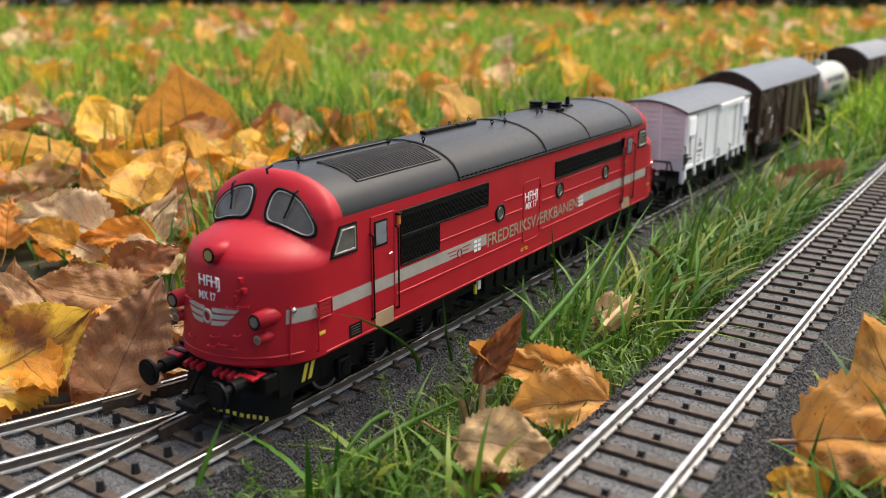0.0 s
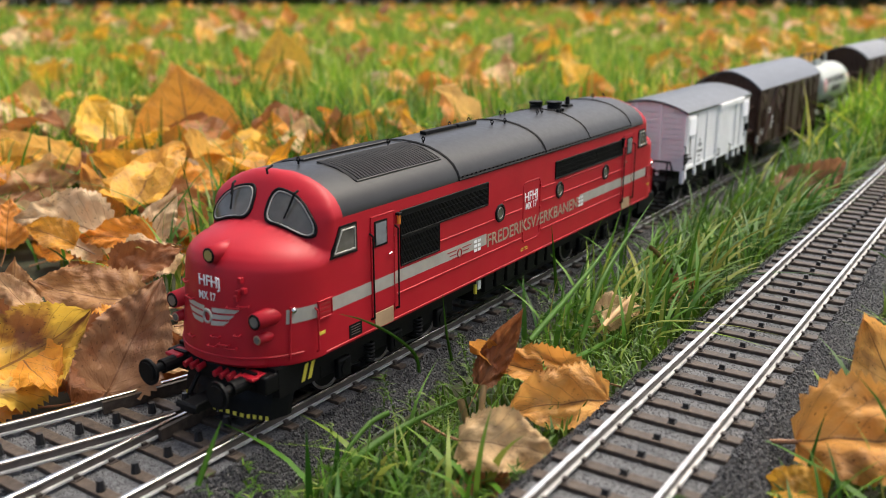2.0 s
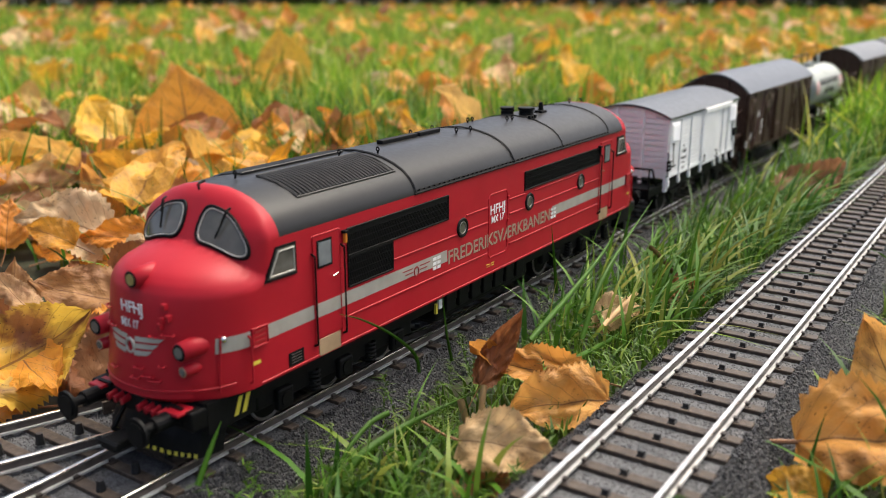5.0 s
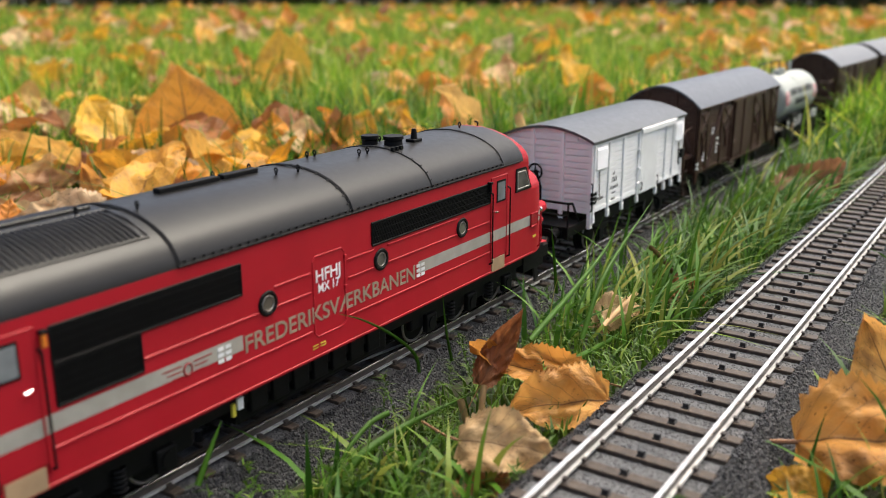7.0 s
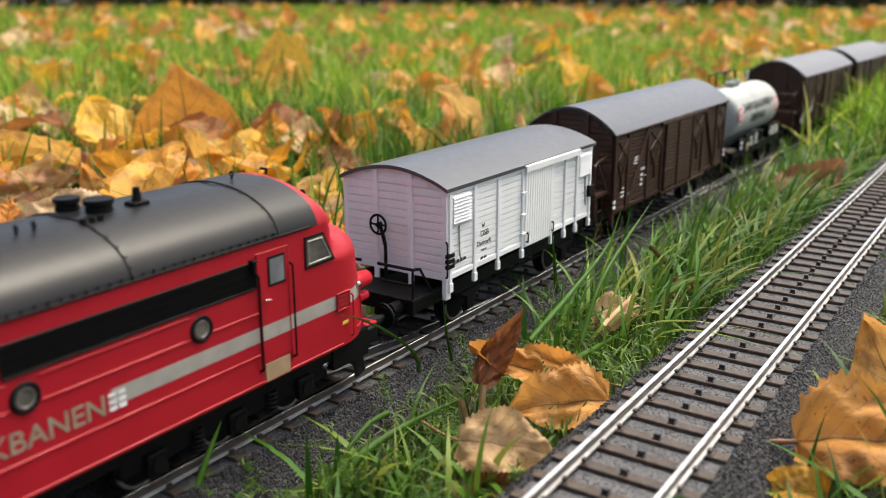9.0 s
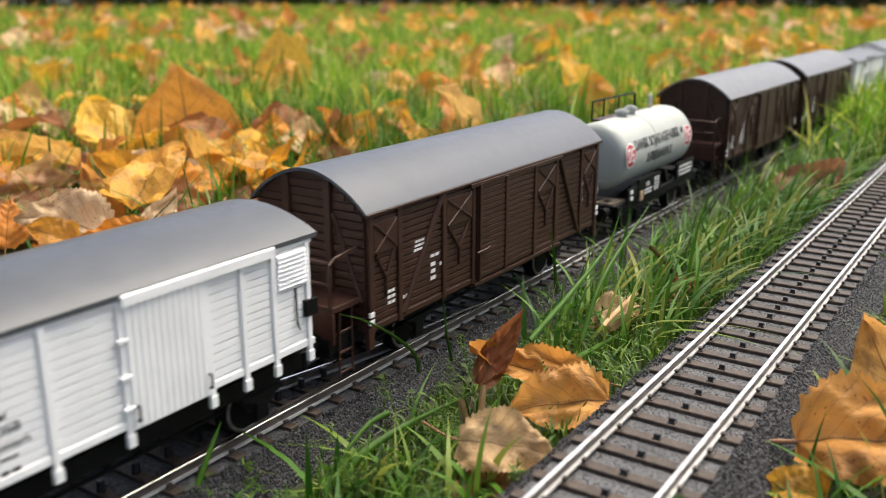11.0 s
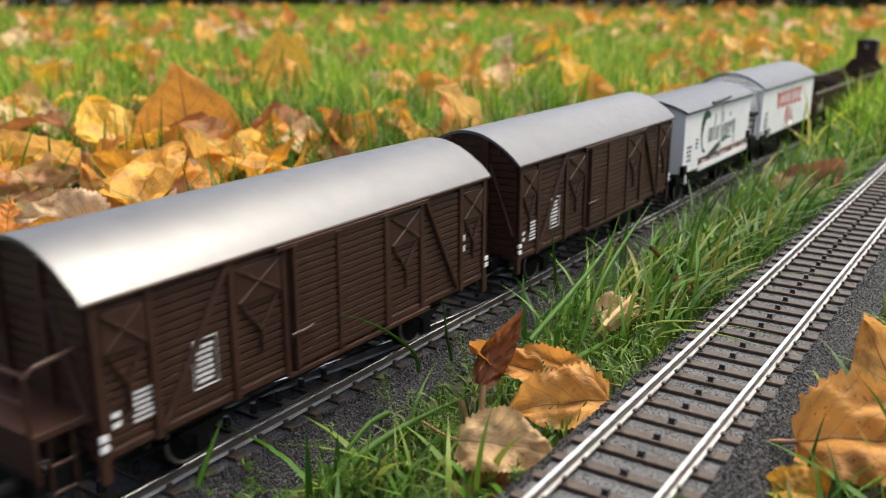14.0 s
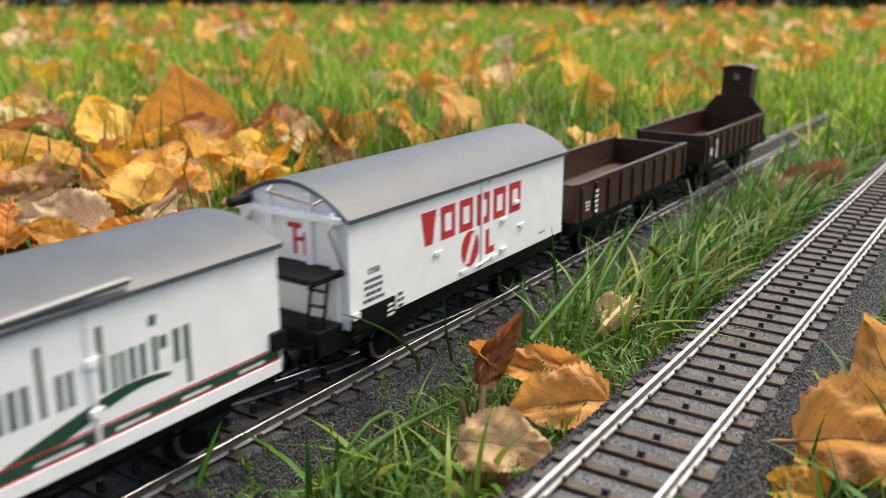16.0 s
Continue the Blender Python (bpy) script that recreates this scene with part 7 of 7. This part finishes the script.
    part("label_tag", box(bmesh.new(), -0.0242, -0.0212, -0.0146, -0.0140, 0.0098, 0.0128, 0.0001), BRASS, p, "tan label holder")
    for z in (0.0112, 0.0132):
        part("label_clip", box(bmesh.new(), X0 + 0.0006, X0 + 0.0028, -0.0146, -0.0141, z, z + 0.0012), WHITE_INK, fr)
    TRAIN.append((th, 0.6512, 0.047))
    return th


def stroke(bm, pts, y, widths, thick=0.00006):
    """A flat brush stroke along (x, z) points with a width at each."""
    L, R = [], []
    for i, (x, z) in enumerate(pts):
        a = pts[max(i - 1, 0)]
        b = pts[min(i + 1, len(pts) - 1)]
        d = Vector((b[0] - a[0], b[1] - a[1])).normalized()
        w = widths[i] / 2
        L.append((x - d.y * w, z + d.x * w))
        R.append((x + d.y * w, z - d.x * w))
    return plate(bm, (y, L + R[::-1]), thick)


def box_van(name, label, u, length, zt, roof_label, platform_front):
    """Smooth white van with a grey curved roof; returns the thing, its body and half length."""
    th = thing(name, label, "model wagon", "model train")
    L = length / 2
    W, Z0, ZE = 0.0163, 0.0128, 0.0338
    body = part("body", box(bmesh.new(), -L, L, -W, W, Z0, ZE, 0.0002), WHITE, th, "smooth white wagon body")
    for x in (-L - 0.0001, L - 0.0007):
        part("end_wall", gable(bmesh.new(), x, W, Z0, ZE, zt, 0.0008), WHITE, body, "white end wall")
    roof = part("roof", arc_roof(bmesh.new(), -L - 0.0010 - (0.010 if platform_front else 0), L + 0.0010, W + 0.0004, ZE, zt), GREYROOF, th, roof_label, True)
    roof.data.set_sharp_from_angle(angle=radians(30))
    return th, body, L


def green_marked_van():
    th, body, L = box_van("model_boxcar", "white model boxcar with dark green brand shapes and grey roof", 0, 0.0870, 0.0374, "grey curved wagon roof", False)
    y = -0.0163
    part("roof_gutter", tube(bmesh.new(), [Vector((-0.012, y - 0.0003, 0.0345)), Vector((0.010, y - 0.0006, 0.0352))], 0.0006), GREYROOF, th)
    part("door_seam", box(bmesh.new(), 0.0016, 0.0024, y - 0.0004, y, 0.0130, 0.0334, 0.0001), WHITE, body)
    for z in (0.0178, 0.0250):
        part("door_bolt", box(bmesh.new(), 0.0008, 0.0032, y - 0.0009, y, z, z + 0.0012, 0.0001), WHITE, body)
    # brand mark as plain green shapes: a large open bow, upright bars of a word and a long swash
    bm = bmesh.new()
    pts, ws = [], []
    for i in range(15):
        a = radians(58 + 215 * i / 14)
        pts.append((-0.0178 + 0.0052 * math.cos(a) + (0.002 if i < 2 else 0), 0.0243 + 0.0066 * math.sin(a)))
        ws.append(0.0012 + 0.0028 * math.sin(math.pi * min(1, i / 9)) * (1 if i < 9 else 0.35))
    part("brand_bow", stroke(bm, pts, y, ws), GREEN_INK, body, "dark green bow shape")
    for x, w, z0, h in ((-0.0142, 0.0036, 0.0205, 0.0052), (-0.0098, 0.0014, 0.0205, 0.0052), (-0.0070, 0.0012, 0.0205, 0.0096), (-0.0042, 0.0030, 0.0205, 0.0050), (0.0034, 0.0013, 0.0205, 0.0096),
                        (0.0056, 0.0026, 0.0205, 0.0050), (0.0090, 0.0034, 0.0207, 0.0048), (0.0136, 0.0013, 0.0207, 0.0052), (0.0152, 0.0018, 0.0236, 0.0020), (0.0180, 0.0036, 0.0207, 0.0052), (0.0205, 0.0012, 0.0168, 0.0090), (0.0134, 0.0017, 0.0275, 0.0016)):
        if w > 0.0024:
            for a in (0.0, 0.62):
                part("brand_bar", plate(bmesh.new(), (y, [(x + w * a, z0), (x + w * (a + 0.34), z0), (x + w * (a + 0.38), z0 + h), (x + w * (a + 0.04), z0 + h)]), 0.00006), GREEN_INK, body)
        else:
            part("brand_bar", plate(bmesh.new(), (y, [(x, z0), (x + w * 0.8, z0), (x + w * 0.85, z0 + h), (x + w * 0.05, z0 + h)]), 0.00006), GREEN_INK, body)
    bm = bmesh.new()
    pts = [(-0.0165 + 0.0335 * i / 12, 0.0146 + 0.0045 * math.sin(1.9 * (i / 12) ** 0.8) - 0.0008 * math.sin(5.5 * i / 12)) for i in range(13)]
    part("brand_swash", stroke(bm, pts, y, [0.0006 + 0.0018 * math.sin(math.pi * (i / 12) ** 0.6) for i in range(13)]), GREEN_INK, body, "dark green swash")
    part("brand_band", plate(bmesh.new(), (y, [(-0.0255, 0.0140), (0.0432, 0.0140), (0.0432, 0.0158), (-0.0255, 0.0158)]), 0.00005), GREEN_INK, body, "dark green band")
    for z in (0.0138, 0.0159):
        part("band_edge", plate(bmesh.new(), (y, [(-0.0255, z), (0.0432, z), (0.0432, z + 0.0003), (-0.0255, z + 0.0003)]), 0.00006), RED_INK, body, "thin red line")
    for k in range(5):
        bars(body, -0.0225 + k * 0.0135, y - 0.00006, 0.0144, 0.0085, 0.0010, 1, WHITE_INK)
    bars(body, -0.0400, y, 0.0165, 0.0062, 0.0060, 4, INK)
    bars(body, -0.0300, y, 0.0200, 0.0036, 0.0040, 3, INK)
    bars(body, 0.0150, y, 0.0129, 0.0080, 0.0005, 1, INK)
    for x in (-0.0250,):
        part("lower_panel", box(bmesh.new(), x, 0.0432, y - 0.0003, y + 0.001, 0.0116, 0.0138, 0.0001), WHITE, body)
    for x in (-L, L - 0.0024):
        part("corner_bracket", box(bmesh.new(), x - 0.0006, x + 0.0030, y - 0.0010, y + 0.001, 0.0120 if x < 0 else 0.0158, 0.0158 if x < 0 else 0.0190, 0.0002), BLACK, body)
    part("corner_tag", box(bmesh.new(), -L + 0.0004, -L + 0.0018, y - 0.0013, y - 0.0009, 0.0096, 0.0126), WHITE_INK, body)
    part("end_post", box(bmesh.new(), -L - 0.0012, -L, -0.0060, -0.0044, 0.0090, 0.0345, 0.0002), WHITE, body)
    running_gear(th, -L - 0.0006, L + 0.0006, (-0.0270, 0.0270))
    TRAIN.append((th, 1.0431, 0.054))
    return th


def red_marked_van():
    th, body, L = box_van("model_boxcar", "white model boxcar with red brand shapes and a brake platform", 0, 0.1004, 0.0397, "smooth grey curved wagon roof", False)
    y = -0.0163
    # brand word as plain red blocks in its place
    for i in range(6):
        x = -0.0238 + i * 0.0083
        part("brand_block", plate(bmesh.new(), (y, [(x + 0.0016 * (i == 0), 0.0232), (x + 0.0064 - 0.0016 * (i == 0), 0.0232), (x + 0.0064, 0.0302), (x, 0.0302)]), 0.00006), RED_INK, body, "red brand block")
        if i:
            part("block_gap", plate(bmesh.new(), (y - 0.00006, [(x + 0.0018, 0.0248), (x + 0.0046, 0.0248), (x + 0.0046, 0.0286), (x + 0.0018, 0.0286)]), 0.00004), WHITE, body)
    bm = bmesh.new()
    out = [(-0.0020 + 0.0042 * math.cos(2 * math.pi * i / 32), 0.0188 + 0.0040 * math.sin(2 * math.pi * i / 32)) for i in range(32)]
    part("brand_disc", plate(bm, (y, out), 0.00006), RED_INK, body, "red disc with white slash")
    for k in (-1, 1):
        bm = bmesh.new()
        plate(bm, (y - 0.00006, [(-0.0042 + k * 0.0006, 0.0158), (-0.0034 + k * 0.0006, 0.0155), (0.0004 + k * 0.0006, 0.0220), (-0.0004 + k * 0.0006, 0.0222)]), 0.00004)
        part("disc_slash", bm, WHITE, body)
    part("brand_block", plate(bmesh.new(), (y, [(0.0056, 0.0158), (0.0100, 0.0158), (0.0100, 0.0174), (0.0074, 0.0174), (0.0074, 0.0216), (0.0056, 0.0216)]), 0.00006), RED_INK, body, "red brand block")
    part("door_seam", box(bmesh.new(), 0.0030, 0.0038, y - 0.0004, y, 0.0132, 0.0328, 0.0001), WHITE, body)
    for x, z in ((-0.0070, 0.0140), (-0.0070, 0.0322), (0.0130, 0.0150), (0.0130, 0.0220), (0.0230, 0.0190), (-0.0185, 0.0205), (0.0080, 0.0142), (0.0070, 0.0322), (0.0200, 0.0250)):
        part("door_fitting", box(bmesh.new(), x, x + 0.0030, y - 0.0006, y, z, z + 0.0008, 0.0001), WHITE, body)
    part("door_latch", tube(bmesh.new(), [Vector((0.0000, y - 0.0006, 0.0142)), Vector((0.0044, y - 0.0012, 0.0150)), Vector((0.0082, y - 0.0006, 0.0156))], 0.0004), CHROME, body)
    bars(body, -0.0458, y, 0.0168, 0.0078, 0.0050, 4, INK)
    lettering("DSB", 0.0016, -0.0437, y - 0.00003, 0.0222, INK, body, width=0.0040)
    part("corner_panel", box(bmesh.new(), -L, -0.0345, y - 0.0004, y + 0.0004, 0.0120, 0.0160, 0.0001), BLACK, body, "black lower corner panel")
    bars(body, -0.0375, y - 0.0004, 0.0124, 0.0026, 0.0030, 3, WHITE_INK)
    bars(body, -0.0335, y, 0.0130, 0.0030, 0.0036, 3, INK)
    bars(body, 0.0350, y, 0.0150, 0.0050, 0.0005, 1, INK)
    for z in (0.0105, 0.0128, 0.0150):
        part("label_clip", box(bmesh.new(), -L - 0.0004, -L + 0.0018, y - 0.0014, y - 0.0004, z, z + 0.0012), BLACK if z < 0.015 else WHITE_INK, body)
    # end: posts, red mark, beam, platform and ladder
    for yy in (-0.0130, -0.0060, 0.0060, 0.0130):
        part("end_post", box(bmesh.new(), -L - 0.0014, -L, yy - 0.0009, yy + 0.0009, 0.0100, roof_z(yy, 0.0163, 0.0338, 0.0397) - 0.0010, 0.0002), WHITE, body)
    part("end_beam", box(bmesh.new(), -L - 0.0020, -L, -0.0155, 0.0155, 0.0328, 0.0342, 0.0002), WHITE, body)
    bm = bmesh.new()
    for y0, y1, z0, z1 in ((-0.0030, 0.0012, 0.0306, 0.0316), (-0.0014, -0.0004, 0.0256, 0.0316), (-0.0034, -0.0004, 0.0282, 0.0290), (-0.0044, -0.0034, 0.0256, 0.0300)):
        box(bm, -L - 0.0002, -L - 0.0001, y0, y1, z0, z1)
    part("end_mark", bm, RED_INK, body, "red shapes on the end wall")
    pl = part("platform", box(bmesh.new(), -L - 0.0100, -L, -0.0150, 0.0040, 0.0232, 0.0244, 0.0002), BLACK, th, "black brake platform")
    for yy in (-0.0145, -0.0100):
        part("ladder_rail", tube(bmesh.new(), [Vector((-L - 0.0050, yy, 0.0232)), Vector((-L - 0.0075, yy, 0.0120))], 0.0004), BLACK, pl)
    for z in (0.0150, 0.0185, 0.0215):
        part("rung", tube(bmesh.new(), [Vector((-L - 0.0062, -0.0145, z)), Vector((-L - 0.0062, -0.0100, z))], 0.0003), BLACK, pl)
    part("platform_skirt", box(bmesh.new(), -L - 0.0090, -L - 0.0010, -0.0150, 0.0150, 0.0095, 0.0145, 0.0003), BLACK, pl)
    for yy in (-0.0140, 0.0100):
        part("end_handrail", tube(bmesh.new(), [Vector((-L - 0.0010, yy, 0.0336)), Vector((-L - 0.0035, yy, 0.0320)), Vector((-L - 0.0012, yy - 0.0015, 0.0250))], 0.0003), RAILSIDE, body)
    part("roof_grab", tube(bmesh.new(), [Vector((-L - 0.0010, -0.0100, 0.0368)), Vector((-L - 0.0030, -0.0095, 0.0362)), Vector((-L - 0.0030, 0.0040, 0.0374)), Vector((-L - 0.0010, 0.0045, 0.0384))], 0.0003), RAILSIDE, th)
    part("end_lamp", cyl(bmesh.new(), (-L - 0.0070, 0.0120, 0.0350), (-L - 0.0010, 0.0120, 0.0350), 0.0009, 10), BLACK, body)
    running_gear(th, -L - 0.0105, L + 0.0006, (-0.0300, 0.0300))
    TRAIN.append((th, 1.1612, 0.060))
    return th


def open_wagon(name, label, u, length, cab):
    """Low brown open wagon with ribbed sides, and on one of them a brakeman's cab at the tail."""
    th = thing(name, label, "model wagon", "model train")
    L, W, Z0, Z1 = length / 2, 0.0160, 0.0128, 0.0230
    floor = part("floor", box(bmesh.new(), -L, L, -W, W, Z0, Z0 + 0.0012), SLEEPER, th, "grey brown wagon floor")
    for y in (-W, W - 0.0010):
        w = part("side_wall", box(bmesh.new(), -L, L, y, y + 0.0010, Z0, Z1, 0.0002), BROWN, th, "brown side wall")
        n = 10
        for i in range(n):
            x = -L + 0.003 + (2 * L - 0.006) * i / (n - 1)
            yy = y - 0.0008 if y < 0 else y + 0.0010
            part("rib", box(bmesh.new(), x - 0.0008, x + 0.0008, yy, yy + 0.0008, Z0, Z1 - 0.0006, 0.0002), BROWN, w)
        part("top_edge", box(bmesh.new(), -L, L, y - 0.0004, y + 0.0014, Z1 - 0.0002, Z1 + 0.0005, 0.0001), BROWN, w)
        if y < 0:
            bars(w, -L + 0.0045, y - 0.0008, 0.0155, 0.0034, 0.0030, 3, WHITE_INK)
            bars(w, -L + 0.0115, y - 0.0008, 0.0140, 0.0032, 0.0070, 5, WHITE_INK)
    for x in (-L, L - 0.0010):
        part("end_wall", box(bmesh.new(), x, x + 0.0010, -W + 0.001, W - 0.001, Z0, Z1, 0.0002), BROWN, th, "brown end wall")
    if cab:
        bm = bmesh.new()
        prism(bm, [(-W, Z1), (-0.0090, 0.0300), (0.0090, 0.0300), (W, Z1), (W, Z0), (-W, Z0)], L - 0.0006, L + 0.0006)
        part("raised_end", bm, BROWN, th, "brown raised end wall")
        c = part("brakeman_cab", box(bmesh.new(), L + 0.0006, L + 0.0110, -0.0075, 0.0075, 0.0180, 0.0415, 0.0004), BROWN, th, "tall brown brakeman's cab")
        part("cab_roof", arc_roof(bmesh.new(), L - 0.0004, L + 0.0120, 0.0082, 0.0412, 0.0428, 0.0006), BROWN, c)
        part("cab_window", box(bmesh.new(), L + 0.0001, L + 0.0008, -0.0014, 0.0014, 0.0365, 0.0392, 0.0002), PALEPANE, c, "small pale cab window")
    running_gear(th, -L - 0.0004, L + (0.0125 if cab else 0.0004), (-0.0280, 0.0280), 0.0128, 0.0124, mat=BLACK)
    TRAIN.append((th, u, 0.056))
    return th


white_van()
brown_van("model_boxcar", "dark brown boarded model boxcar with blue grey roof and platform", 0.5202, 0.1185, True, MARKS_A, BLUEROOF, "smooth blue grey curved roof")
tank_wagon()
brown_van("model_boxcar", "dark brown boarded model boxcar with railed end platform", 0.7817, 0.1180, True, MARKS_B, SILVER, "smooth silver grey curved roof")
brown_van("model_boxcar", "dark brown boarded model boxcar with plain end wall", 0.9206, 0.1175, False, MARKS_B, SILVER, "smooth silver grey curved roof")
green_marked_van()
red_marked_van()
open_wagon("model_open_wagon", "low dark brown open model wagon with ribbed sides", 1.2753, 0.0987, False)
open_wagon("model_open_wagon", "brown open model wagon with a brakeman's cab", 1.3952, 0.0868, True)


# ---- proportions: the vehicles above are drawn on a grid that is flatter and shorter than they are ----
STRETCH_X, STRETCH_Z = 1.026, 1.21
ROUND_XZ = ("porthole", "inner_rim", "porthole_pane")
ROUND_YZ = ("buffer_head", "buffer", "headlight", "lens", "lens_rim", "brake_wheel", "outlet_valve")


def to_proportion(th, done):
    for ob in th.children_recursive:
        ob.location.x *= STRETCH_X
        ob.location.z *= STRETCH_Z
        me = ob.data
        if me.name in done:
            continue
        done.add(me.name)
        kind = ob.name.split(".")[0]
        co = np.empty(len(me.vertices) * 3, np.float32)
        me.vertices.foreach_get("co", co)
        co = co.reshape(-1, 3)
        mid = (co.max(0) + co.min(0)) / 2
        if kind in ("wheel", "tyre", "axle"):
            co[:, 0] += mid[0] * (STRETCH_X - 1)
        else:
            if kind in ROUND_XZ:
                co[:, 0] = mid[0] + (co[:, 0] - mid[0]) * STRETCH_Z / STRETCH_X
            if kind in ROUND_YZ:
                co[:, 1] = mid[1] + (co[:, 1] - mid[1]) * STRETCH_Z
            co[:, 0] *= STRETCH_X
            co[:, 2] *= STRETCH_Z
        me.vertices.foreach_set("co", co.ravel())
        me.update()


DONE = set()
for vehicle, _, _ in TRAIN:
    to_proportion(vehicle, DONE)


# ---- the two tracks ----
empty_track()
train_track()

SHIFT = [(0, 0), (4.2, 0), (4.5, -0.004), (5.0, -0.0190), (5.6, -0.0395), (6.3, -0.0637), (6.5, -0.0707), (7.0, -0.0887), (7.5, -0.1067), (8.0, -0.1268),
         (8.5, -0.1496), (9.0, -0.1749), (9.2, -0.1856), (9.9, -0.2270), (10.6, -0.2778), (11.3, -0.3367), (11.5, -0.3548), (12.0, -0.4017), (12.5, -0.4574),
         (13.0, -0.5120), (13.5, -0.5748), (14.0, -0.6428), (14.5, -0.7187), (15.0, -0.8033), (15.5, -0.8812), (16.0, -0.9666)]


def motions():
    for ob, u, base in TRAIN:
        rows = []
        for t, s in SHIFT:
            a, _ = line(u + s - base / 2)
            b, _ = line(u + s + base / 2)
            d = b - a
            rows.append((t, Matrix.Translation((a + b) / 2) @ Matrix.Rotation(math.atan2(d.y, d.x), 4, "Z")))
        walk(ob, rows)


motions()
